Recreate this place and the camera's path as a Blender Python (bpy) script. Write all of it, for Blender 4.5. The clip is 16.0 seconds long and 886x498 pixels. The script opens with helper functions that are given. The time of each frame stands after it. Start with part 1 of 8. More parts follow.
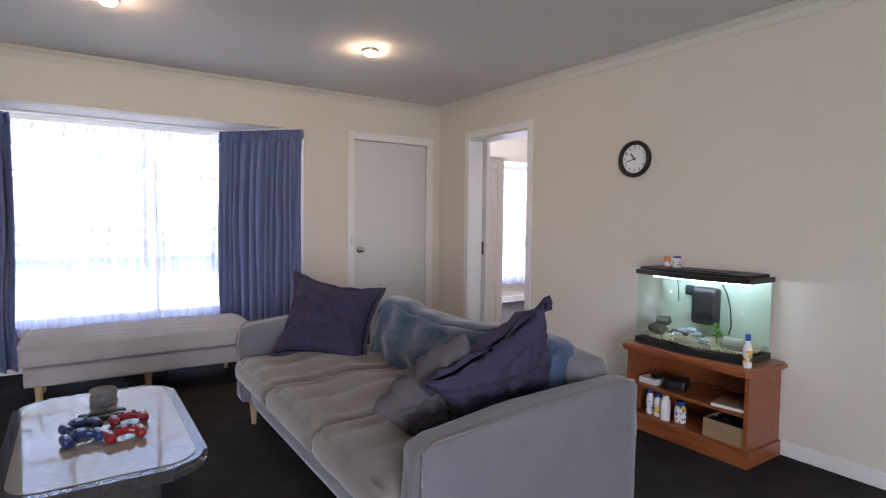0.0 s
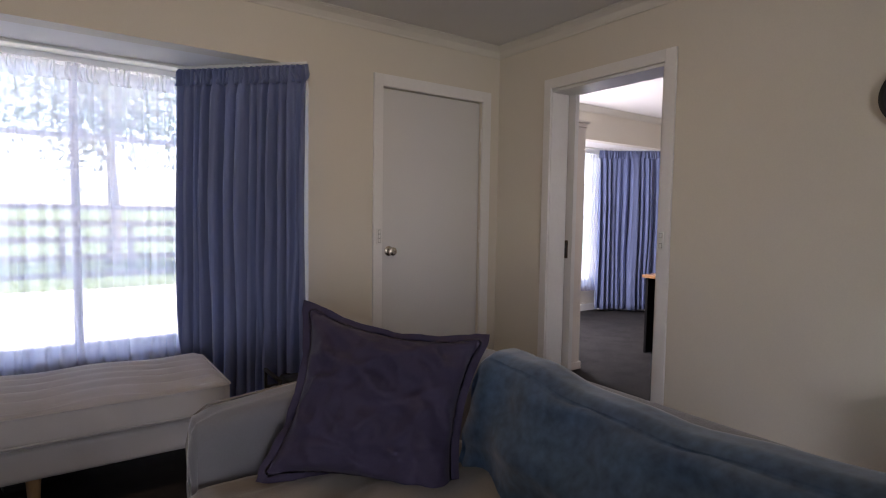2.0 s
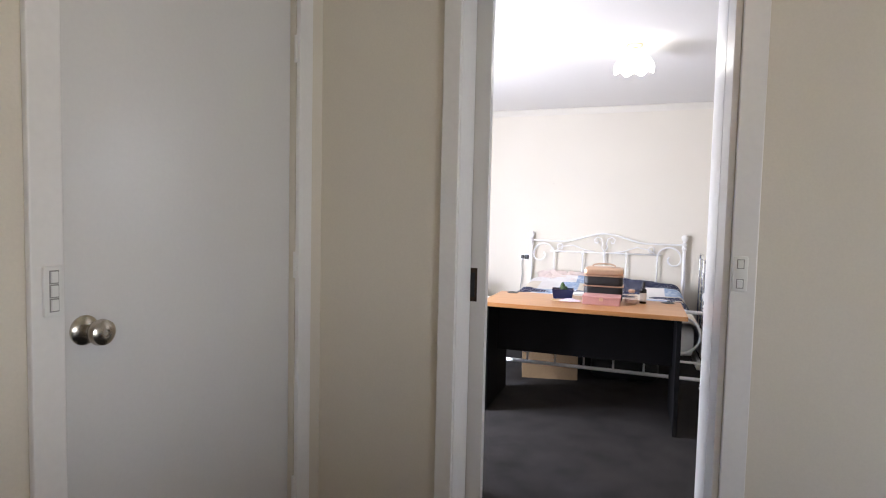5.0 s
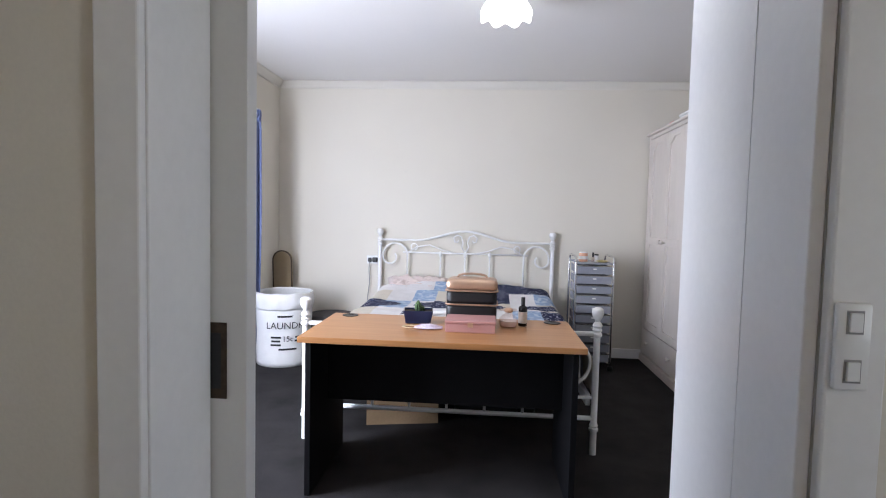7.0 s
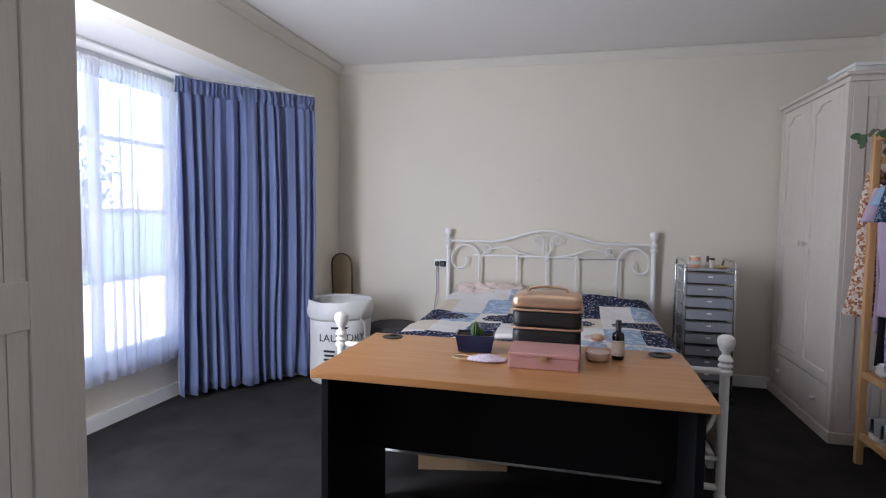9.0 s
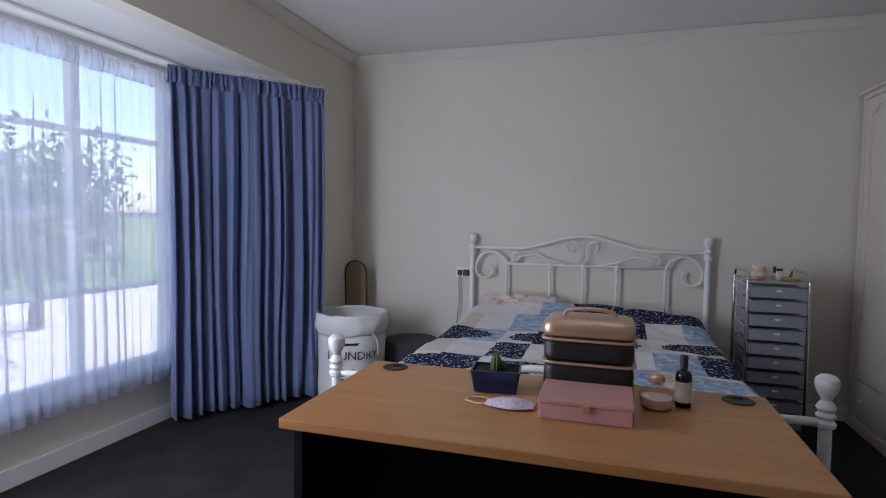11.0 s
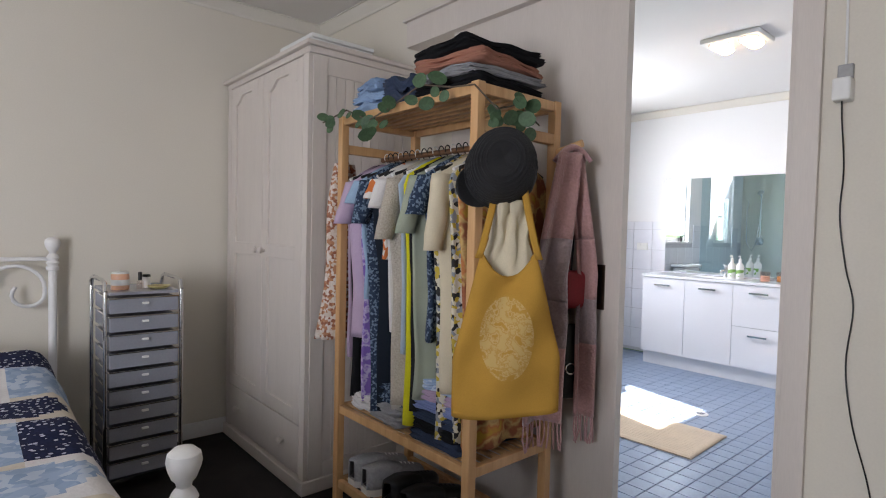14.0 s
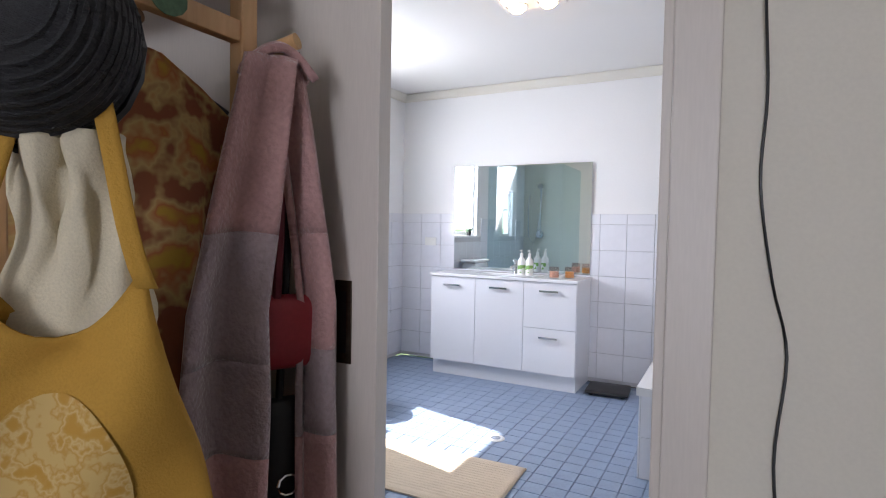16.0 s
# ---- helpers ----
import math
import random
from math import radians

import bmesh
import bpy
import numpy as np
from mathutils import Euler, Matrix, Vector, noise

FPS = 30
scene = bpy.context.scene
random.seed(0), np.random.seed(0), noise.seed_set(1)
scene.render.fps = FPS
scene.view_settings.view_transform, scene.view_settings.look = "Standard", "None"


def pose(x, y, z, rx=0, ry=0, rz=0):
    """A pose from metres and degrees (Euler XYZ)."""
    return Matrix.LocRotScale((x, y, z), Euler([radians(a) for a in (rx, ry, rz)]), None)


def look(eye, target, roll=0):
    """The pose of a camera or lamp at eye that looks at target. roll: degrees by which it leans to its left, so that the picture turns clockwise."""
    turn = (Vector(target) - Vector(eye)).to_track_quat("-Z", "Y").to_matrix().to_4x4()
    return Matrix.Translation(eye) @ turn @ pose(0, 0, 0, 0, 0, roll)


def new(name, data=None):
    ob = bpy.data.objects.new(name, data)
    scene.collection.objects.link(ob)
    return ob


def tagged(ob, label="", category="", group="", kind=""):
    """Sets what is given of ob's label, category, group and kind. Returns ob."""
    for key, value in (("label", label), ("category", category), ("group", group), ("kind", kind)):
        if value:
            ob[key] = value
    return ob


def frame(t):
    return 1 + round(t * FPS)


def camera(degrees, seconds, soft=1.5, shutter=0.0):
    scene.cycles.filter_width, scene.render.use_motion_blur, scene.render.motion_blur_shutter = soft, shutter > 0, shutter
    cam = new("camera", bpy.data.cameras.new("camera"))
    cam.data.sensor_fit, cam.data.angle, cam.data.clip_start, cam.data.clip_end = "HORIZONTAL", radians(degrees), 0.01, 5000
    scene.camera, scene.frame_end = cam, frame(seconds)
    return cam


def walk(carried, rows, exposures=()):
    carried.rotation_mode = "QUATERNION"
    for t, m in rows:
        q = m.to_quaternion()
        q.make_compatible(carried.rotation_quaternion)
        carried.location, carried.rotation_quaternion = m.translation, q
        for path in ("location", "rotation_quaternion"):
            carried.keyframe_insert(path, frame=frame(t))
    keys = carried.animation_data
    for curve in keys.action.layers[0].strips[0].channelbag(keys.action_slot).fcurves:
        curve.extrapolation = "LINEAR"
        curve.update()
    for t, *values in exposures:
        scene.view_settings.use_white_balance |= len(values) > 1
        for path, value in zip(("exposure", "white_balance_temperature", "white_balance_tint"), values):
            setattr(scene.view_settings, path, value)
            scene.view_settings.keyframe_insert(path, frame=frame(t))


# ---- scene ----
cam = camera(78.1, 16.0, soft=1.1)
METRES, EYE, TILT, LEAN, TURN = 8.0, 1.27, 0.0, 0.0, -33.9
ROWS = [
    (0.0, 0.0, 0.0, 0.0, 0.04, -3.2, -0.65),
    (0.5, -0.0134, 0.0543, -0.0034, 0.07, -3.35, -0.74),
    (1.0, -0.0289, 0.1132, -0.0036, 0.14, -3.52, -0.84),
    (1.5, -0.0493, 0.16, -0.0062, 0.15, -3.52, -0.97),
    (2.0, -0.0667, 0.2122, -0.008, -1.19, -3.62, -0.89),
    (11.0, 0.1026, 0.6521, -0.0094, -39.05, -3.04, -0.74),
    (11.5, 0.1078, 0.6621, -0.0098, -47.65, -2.85, -1.06),
    (12.0, 0.1234, 0.6716, -0.012, -58.36, -2.67, -1.29),
    (12.5, 0.1444, 0.6759, -0.0129, -66.79, -2.5, -1.27),
    (13.0, 0.1621, 0.6719, -0.0145, -75.72, -2.35, -1.28),
    (13.5, 0.1791, 0.672, -0.0129, -86.54, -2.24, -1.33),
    (14.0, 0.1983, 0.6714, -0.0109, -97.17, -2.05, -1.36),
    (14.5, 0.2185, 0.6643, -0.0103, -106.36, -2.02, -1.33),
    (15.0, 0.2463, 0.6497, -0.0128, -111.51, -2.0, -1.25),
    (15.5, 0.2721, 0.6305, -0.0107, -114.54, -2.04, -1.15),
    (16.0, 0.3001, 0.6141, -0.0121, -118.14, -2.1, -1.03),
]
PATH = [
    (2.5, (0.639, 2.164, 1.197), (1.909, 3.704, 1.065), 1.0),
    (3, (0.825, 2.522, 1.2), (2.211, 3.958, 1.075), 1.2),
    (3.5, (0.929, 2.95, 1.209), (2.491, 4.193, 1.081), 1.5),
    (4, (1.079, 3.279, 1.221), (2.764, 4.348, 1.097), 1.5),
    (4.5, (1.219, 3.531, 1.218), (3.013, 4.407, 1.1), 1.5),
    (5, (1.429, 3.719, 1.222), (3.31, 4.389, 1.109), 1.3),
    (5.2, (1.541, 3.777, 1.22), (3.451, 4.36, 1.108), 1.2),
    (7.3, (2.646, 3.859, 1.218), (4.636, 4.008, 1.101), 1.4),
    (7.5, (2.723, 3.853, 1.208), (4.713, 4.006, 1.091), 1.3),
    (8, (2.9, 3.846, 1.201), (4.886, 4.049, 1.08), 1.2),
    (8.5, (3.044, 3.838, 1.196), (5.009, 4.179, 1.073), 1.0),
    (8.7, (3.093, 3.824, 1.199), (5.043, 4.241, 1.071), 0.8),
]
EXPOSURES = [(0.0, 3.3, 6250, 26), (0.7, 3.25, 6250, 26), (1.5, 2.55, 6500, 26), (3.0, 2.5, 6800, 24), (3.5, 2.95, 6900, 22), (4.0, 3.35, 6850, 20), (4.5, 3.35, 6600, 19), (5.0, 3.3, 6200, 18), (7.3, 2.75, 5850, 16), (8.5, 2.4, 6050, 16), (11.0, 1.45, 5800, 17), (11.5, 1.6, 6150, 16), (12.0, 2.15, 6700, 15), (12.5, 2.42, 6800, 14), (13.5, 2.4, 6500, 15), (14.5, 2.2, 6350, 16), (15.5, 2.1, 6200, 17), (16.0, 2.1, 6200, 17)]
given = [(t, pose(0, 0, EYE, TILT, LEAN, TURN) @ pose(METRES * x, METRES * y, METRES * z, 90 + pitch, roll, yaw)) for t, x, y, z, yaw, pitch, roll in ROWS]
fitted = [(t, look(eye, target, roll)) for t, eye, target, roll in PATH]
walk(cam, sorted(given + fitted, key=lambda row: row[0]),
     exposures=EXPOSURES)

# ---- light ----
world = bpy.data.worlds.new("sky")
scene.world = world
world.use_nodes = True
wn = world.node_tree.nodes
sky = wn.new("ShaderNodeTexSky")
sky.sky_type = "NISHITA"
sky.sun_disc = False
sky.sun_elevation = radians(50)
sky.sun_rotation = radians(103)
wn["Background"].inputs[1].default_value = 0.15
world.node_tree.links.new(sky.outputs[0], wn["Background"].inputs[0])
sun = new("sun", bpy.data.lights.new("sun", "SUN"))
sun.data.energy, sun.data.angle, sun.data.color = 4.5, radians(0.5), (1.0, 0.95, 0.88)
sun.matrix_world = look((1.3, -0.30, 1.6), (0, 0, 0))


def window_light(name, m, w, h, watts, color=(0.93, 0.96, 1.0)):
    """An area lamp that stands in for sky light."""
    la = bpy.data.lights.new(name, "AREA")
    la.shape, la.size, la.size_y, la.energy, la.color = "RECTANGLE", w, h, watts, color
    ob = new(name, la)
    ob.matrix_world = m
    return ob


# Sky stand-in just outside the assumed, unseen south window.
window_light("window_light_living", look((-1.2, -3.2, 1.2), (0.2, 3.0, 1.1)), 1.6, 1.7, 15)
# Added fill lamp on the room side of the bay curtain, out of view.
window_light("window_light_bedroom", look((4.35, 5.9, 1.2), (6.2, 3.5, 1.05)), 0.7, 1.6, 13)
window_light("window_light_bathroom", look((7.6, -0.25, 1.6), (5.5, -0.25, 0.9)), 0.7, 0.95, 12)


# ---- materials ----
def principled(name, rough=0.5, metal=0.0, spec=0.5):
    m = bpy.data.materials.new(name)
    m.use_nodes = True
    n, l = m.node_tree.nodes, m.node_tree.links
    b = n["Principled BSDF"]
    b.inputs["Roughness"].default_value = rough
    b.inputs["Metallic"].default_value = metal
    b.inputs["Specular IOR Level"].default_value = spec
    return m, n, l, b


def mat(name, color, rough=0.5, metal=0.0, spec=0.5, var=0.12, scale=6.0, fine=120.0, bump=0.0, sheen=0.0, stretch=(1, 1, 1)):
    """Colour with two scales of variation and a fine relief."""
    m, n, l, b = principled(name, rough, metal, spec)
    tc = n.new("ShaderNodeTexCoord")
    mp = n.new("ShaderNodeMapping")
    mp.inputs["Scale"].default_value = stretch
    l.new(tc.outputs["Object"], mp.inputs["Vector"])
    big, small = n.new("ShaderNodeTexNoise"), n.new("ShaderNodeTexNoise")
    big.inputs["Scale"].default_value, small.inputs["Scale"].default_value = scale, fine
    big.inputs["Detail"].default_value = 4
    l.new(mp.outputs[0], big.inputs["Vector"]), l.new(mp.outputs[0], small.inputs["Vector"])
    add = n.new("ShaderNodeMath")
    add.operation = "ADD"
    l.new(big.outputs["Fac"], add.inputs[0]), l.new(small.outputs["Fac"], add.inputs[1])
    ramp = n.new("ShaderNodeValToRGB")
    e = ramp.color_ramp.elements
    e[0].position, e[1].position = 0.3, 0.7
    e[0].color = (*[max(0, c * (1 - var)) for c in color], 1)
    e[1].color = (*[min(1, c * (1 + var)) for c in color], 1)
    half = n.new("ShaderNodeMath")
    half.operation = "MULTIPLY"
    half.inputs[1].default_value = 0.5
    l.new(add.outputs[0], half.inputs[0])
    l.new(half.outputs[0], ramp.inputs[0])
    l.new(ramp.outputs[0], b.inputs["Base Color"])
    if bump:
        bp = n.new("ShaderNodeBump")
        bp.inputs["Strength"].default_value, bp.inputs["Distance"].default_value = bump, 0.004
        l.new(small.outputs["Fac"], bp.inputs["Height"])
        l.new(bp.outputs[0], b.inputs["Normal"])
    if sheen:
        b.inputs["Sheen Weight"].default_value = sheen
        b.inputs["Sheen Roughness"].default_value = 0.4
    return m


def pattern(name, colors, scale=20.0, kind="voronoi", rough=0.85, detail=0.0):
    """A printed cloth: patches of the given colours."""
    m, n, l, b = principled(name, rough, 0, 0.2)
    tc = n.new("ShaderNodeTexCoord")
    if kind == "voronoi":
        tex = n.new("ShaderNodeTexVoronoi")
        tex.inputs["Scale"].default_value = scale
        sep = n.new("ShaderNodeSeparateColor")
        l.new(tc.outputs["Object"], tex.inputs["Vector"])
        l.new(tex.outputs["Color"], sep.inputs[0])
        src = sep.outputs[0]
    elif kind == "dots":
        tex = n.new("ShaderNodeTexVoronoi")
        tex.inputs["Scale"].default_value = scale
        l.new(tc.outputs["Object"], tex.inputs["Vector"])
        src = tex.outputs["Distance"]
    else:
        tex = n.new("ShaderNodeTexNoise")
        tex.inputs["Scale"].default_value = scale
        tex.inputs["Detail"].default_value = 3
        l.new(tc.outputs["Object"], tex.inputs["Vector"])
        src = tex.outputs["Fac"]
    ramp = n.new("ShaderNodeValToRGB")
    ramp.color_ramp.interpolation = "CONSTANT" if kind != "soft" else "LINEAR"
    els = ramp.color_ramp.elements
    k = len(colors)
    lo, hi = (0.0, 1.0) if kind == "voronoi" else ((0.15, 0.75) if kind == "dots" else (0.34, 0.62))
    for i, c in enumerate(colors):
        p = lo + (hi - lo) * i / k
        el = els[i] if i < 2 else els.new(p)
        el.position, el.color = p, (*c, 1)
    l.new(src, ramp.inputs[0])
    l.new(ramp.outputs[0], b.inputs["Base Color"])
    return m


def wood(name, a, c, grain=(1.2, 14, 14), rough=0.4, coat=0.0):
    m, n, l, b = principled(name, rough)
    tc, mp = n.new("ShaderNodeTexCoord"), n.new("ShaderNodeMapping")
    mp.inputs["Scale"].default_value = grain
    nz, wv = n.new("ShaderNodeTexNoise"), n.new("ShaderNodeTexNoise")
    nz.inputs["Scale"].default_value, nz.inputs["Detail"].default_value = 3, 6
    wv.inputs["Scale"].default_value, wv.inputs["Detail"].default_value = 14, 3
    l.new(tc.outputs["Object"], mp.inputs[0])
    l.new(mp.outputs[0], nz.inputs["Vector"]), l.new(mp.outputs[0], wv.inputs["Vector"])
    mx = n.new("ShaderNodeMath")
    mx.operation = "MULTIPLY_ADD"
    mx.inputs[1].default_value = 0.35
    l.new(wv.outputs["Fac"], mx.inputs[0]), l.new(nz.outputs["Fac"], mx.inputs[2])
    ramp = n.new("ShaderNodeValToRGB")
    e = ramp.color_ramp.elements
    e[0].position, e[1].position = 0.45, 0.9
    e[0].color, e[1].color = (*a, 1), (*c, 1)
    l.new(mx.outputs[0], ramp.inputs[0]), l.new(ramp.outputs[0], b.inputs["Base Color"])
    b.inputs["Coat Weight"].default_value = coat
    return m


def glow(name, color, strength):
    m, n, l, b = principled(name)
    b.inputs["Base Color"].default_value = (*color, 1)
    b.inputs["Emission Color"].default_value = (*color, 1)
    b.inputs["Emission Strength"].default_value = strength
    return m


def glass(name, tint=(1, 1, 1)):
    m = bpy.data.materials.new(name)
    m.use_nodes = True
    n, l = m.node_tree.nodes, m.node_tree.links
    out = n["Material Output"]
    n.remove(n["Principled BSDF"])
    tr, gl, mx = n.new("ShaderNodeBsdfTransparent"), n.new("ShaderNodeBsdfGlossy"), n.new("ShaderNodeMixShader")
    tr.inputs[0].default_value = (*tint, 1)
    gl.inputs["Roughness"].default_value = 0.02
    mx.inputs[0].default_value = 0.06
    l.new(tr.outputs[0], mx.inputs[1]), l.new(gl.outputs[0], mx.inputs[2])
    l.new(mx.outputs[0], out.inputs[0])
    return m


def sheer_cloth(name, clear=0.5):
    m = bpy.data.materials.new(name)
    m.use_nodes = True
    n, l = m.node_tree.nodes, m.node_tree.links
    out = n["Material Output"]
    n.remove(n["Principled BSDF"])
    tr, tl, df = n.new("ShaderNodeBsdfTransparent"), n.new("ShaderNodeBsdfTranslucent"), n.new("ShaderNodeBsdfDiffuse")
    tl.inputs[0].default_value = df.inputs[0].default_value = (0.86, 0.87, 0.95, 1)
    a, c = n.new("ShaderNodeMixShader"), n.new("ShaderNodeMixShader")
    a.inputs[0].default_value = 0.3
    nz = n.new("ShaderNodeTexNoise")
    nz.inputs["Scale"].default_value = 400
    rng = n.new("ShaderNodeMapRange")
    rng.inputs[3].default_value, rng.inputs[4].default_value = 1 - clear - 0.1, 1 - clear + 0.1
    tc = n.new("ShaderNodeTexCoord")
    l.new(tc.outputs["Object"], nz.inputs["Vector"]), l.new(nz.outputs["Fac"], rng.inputs[0])
    l.new(rng.outputs[0], c.inputs[0])
    l.new(tl.outputs[0], a.inputs[1]), l.new(df.outputs[0], a.inputs[2])
    l.new(tr.outputs[0], c.inputs[1]), l.new(a.outputs[0], c.inputs[2])
    l.new(c.outputs[0], out.inputs[0])
    return m


M_WALL = mat("cream wall paint", (0.70, 0.655, 0.565), 0.75, spec=0.25, var=0.035, scale=1.5, fine=160, bump=0.06)
M_CEIL = mat("white ceiling paint", (0.78, 0.76, 0.73), 0.85, spec=0.2, var=0.02, scale=1.2, fine=200, bump=0.04)
M_CORN = mat("off white cornice paint", (0.70, 0.67, 0.60), 0.85, spec=0.2, var=0.02, scale=1.2, fine=200)
M_TRIM = mat("white gloss trim paint", (0.80, 0.79, 0.77), 0.32, var=0.03, scale=5, fine=60, bump=0.02)
M_DOOR = mat("white semi gloss door paint", (0.66, 0.65, 0.63), 0.28, var=0.025, scale=2, fine=90, bump=0.02)
M_CARPET = mat("charcoal loop carpet", (0.031, 0.0285, 0.028), 0.95, spec=0.1, var=0.5, scale=5, fine=260, bump=0.8)
M_BATHWALL = mat("white bathroom paint", (0.80, 0.80, 0.80), 0.6, var=0.02, scale=1.5, fine=100)
M_TILEW = mat("white glazed wall tile", (0.76, 0.77, 0.82), 0.12, var=0.03, scale=3, fine=20)
M_TILEF = mat("blue matt floor tile", (0.23, 0.30, 0.42), 0.35, var=0.12, scale=9, fine=90, bump=0.05)
M_GROUT = mat("dark blue grey grout", (0.185, 0.24, 0.34), 0.9, var=0.15, scale=20)
M_GROUTW = mat("pale grout", (0.55, 0.55, 0.58), 0.9, var=0.1, scale=20)
M_CURTAIN = mat("slate blue lined curtain cloth", (0.15, 0.185, 0.335), 0.7, spec=0.25, var=0.1, scale=4, fine=500, bump=0.15, sheen=0.3)
M_SHEER = sheer_cloth("white voile", 0.58)
M_GLASS = glass("window glass")
M_ALU = mat("white powder coated aluminium", (0.72, 0.72, 0.72), 0.4, var=0.03)
M_CHROME = mat("polished chrome", (0.75, 0.75, 0.76), 0.12, 1.0, var=0.03)
M_BRASSY = mat("satin nickel with brassy wear", (0.55, 0.50, 0.42), 0.25, 1.0, var=0.12, scale=30)
M_BLACKM = mat("black metal", (0.02, 0.02, 0.02), 0.4, var=0.2)
M_BRONZE = mat("dark bronze metal", (0.07, 0.05, 0.035), 0.35, 0.8, var=0.3, scale=40)
M_PLASTICW = mat("white plastic", (0.78, 0.78, 0.76), 0.35, var=0.02)
M_GAPSHADE = mat("grey switch gap shade", (0.30, 0.30, 0.29), 0.6, var=0.05)
M_CHARC = mat("charcoal melamine board", (0.007, 0.007, 0.008), 0.7, spec=0.08, var=0.2, scale=8, fine=300)
M_BEECH = wood("beech laminate", (0.40, 0.18, 0.06), (0.49, 0.24, 0.09), grain=(14, 1.0, 14), rough=0.33)
M_RED = wood("reddish stained timber", (0.19, 0.050, 0.016), (0.34, 0.105, 0.034), grain=(14, 1.2, 14), rough=0.35, coat=0.2)
M_BAMBOO = wood("pale bamboo", (0.52, 0.29, 0.12), (0.66, 0.40, 0.19), grain=(10, 10, 1.2), rough=0.45)
M_GREYFAB = mat("taupe grey velvet upholstery", (0.20, 0.18, 0.16), 0.8, spec=0.2, var=0.16, scale=7, fine=350, bump=0.25, sheen=0.5)
M_ARMFAB = mat("blue grey velvet upholstery", (0.17, 0.17, 0.185), 0.8, spec=0.2, var=0.14, scale=6, fine=350, bump=0.25, sheen=0.5)
M_PURPLE = mat("dusky purple cotton", (0.046, 0.039, 0.074), 0.78, spec=0.2, var=0.2, scale=8, fine=500, bump=0.2, sheen=0.05)
M_DARKCUSH = mat("dark grey cotton", (0.10, 0.09, 0.10), 0.85, spec=0.2, var=0.2, scale=9, fine=400, bump=0.2)
M_BLUEVEL = mat("mid blue crushed velvet", (0.05, 0.095, 0.165), 0.65, spec=0.3, var=0.45, scale=7, fine=40, bump=0.1, sheen=0.6)
M_BENCH = mat("pale grey woven bench fabric", (0.42, 0.40, 0.39), 0.85, spec=0.2, var=0.1, scale=6, fine=400, bump=0.3, sheen=0.3)
M_WHITEMET = mat("white enamelled iron", (0.80, 0.79, 0.77), 0.3, var=0.03, scale=8)
M_WARD = mat("off white painted timber", (0.66, 0.60, 0.545), 0.4, var=0.05, scale=3, fine=50, bump=0.04, stretch=(6, 6, 0.5))
M_BULB = glow("warm bulb glass", (1.0, 0.72, 0.42), 26)
M_SHADE = glow("frosted opal lamp glass", (1.0, 1.0, 0.90), 0.6)
M_HEAT = glow("infrared bulb glass", (1.0, 0.62, 0.32), 7)
M_BLACK = mat("matt black plastic", (0.012, 0.012, 0.013), 0.45, var=0.2)


# ---- building blocks ----
def box(bm, x0, y0, z0, x1, y1, z1, bevel=0.0, seg=2):
    v = [bm.verts.new(p) for p in ((x0, y0, z0), (x1, y0, z0), (x1, y1, z0), (x0, y1, z0), (x0, y0, z1), (x1, y0, z1), (x1, y1, z1), (x0, y1, z1))]
    f = [bm.faces.new([v[i] for i in q]) for q in ((3, 2, 1, 0), (4, 5, 6, 7), (0, 1, 5, 4), (1, 2, 6, 5), (2, 3, 7, 6), (3, 0, 4, 7))]
    if bevel:
        es = list({e for g in f for e in g.edges})
        bmesh.ops.bevel(bm, geom=es, offset=bevel, segments=seg, affect="EDGES", profile=0.5)
    return bm


def B():
    return bmesh.new()


def boxes(*rows, bevel=0.0):
    bm = B()
    for r in rows:
        box(bm, *r, bevel=bevel)
    return bm


def lathe(bm, prof, seg=20, m=Matrix(), caps=True):
    rings = []
    for r, z in prof:
        if r < 1e-5:
            rings.append([bm.verts.new(m @ Vector((0, 0, z)))])
        else:
            rings.append([bm.verts.new(m @ Vector((r * math.cos(2 * math.pi * i / seg), r * math.sin(2 * math.pi * i / seg), z))) for i in range(seg)])
    for a, c in zip(rings, rings[1:]):
        for i in range(seg):
            j = (i + 1) % seg
            if len(a) == 1 and len(c) > 1:
                bm.faces.new((a[0], c[j], c[i]))
            elif len(c) == 1 and len(a) > 1:
                bm.faces.new((a[i], a[j], c[0]))
            elif len(a) > 1:
                bm.faces.new((a[i], a[j], c[j], c[i]))
    for ring, flip in ((rings[0], True), (rings[-1], False)):
        if caps and len(ring) > 1:
            bm.faces.new(ring[::-1] if flip else ring)
    return bm


def tube(bm, pts, r, seg=8, closed=False):
    pts = [Vector(p) for p in pts]
    n = len(pts)
    rings = []
    up = Vector((0.31, 0.17, 0.93)).normalized()
    for i, p in enumerate(pts):
        a, c = pts[max(0, i - 1)], pts[min(n - 1, i + 1)]
        if closed:
            a, c = pts[i - 1], pts[(i + 1) % n]
        d = (c - a).normalized()
        s = d.cross(up)
        if s.length < 0.05:
            s = d.cross(Vector((1, 0, 0)))
        s.normalize()
        t = d.cross(s)
        rr = r[i] if isinstance(r, (list, tuple)) else r
        rings.append([bm.verts.new(p + (s * math.cos(2 * math.pi * k / seg) + t * math.sin(2 * math.pi * k / seg)) * rr) for k in range(seg)])
    for i in range(n if closed else n - 1):
        a, c = rings[i], rings[(i + 1) % n]
        for k in range(seg):
            bm.faces.new((a[k], a[(k + 1) % seg], c[(k + 1) % seg], c[k]))
    if not closed:
        bm.faces.new(rings[0][::-1]), bm.faces.new(rings[-1])
    return bm


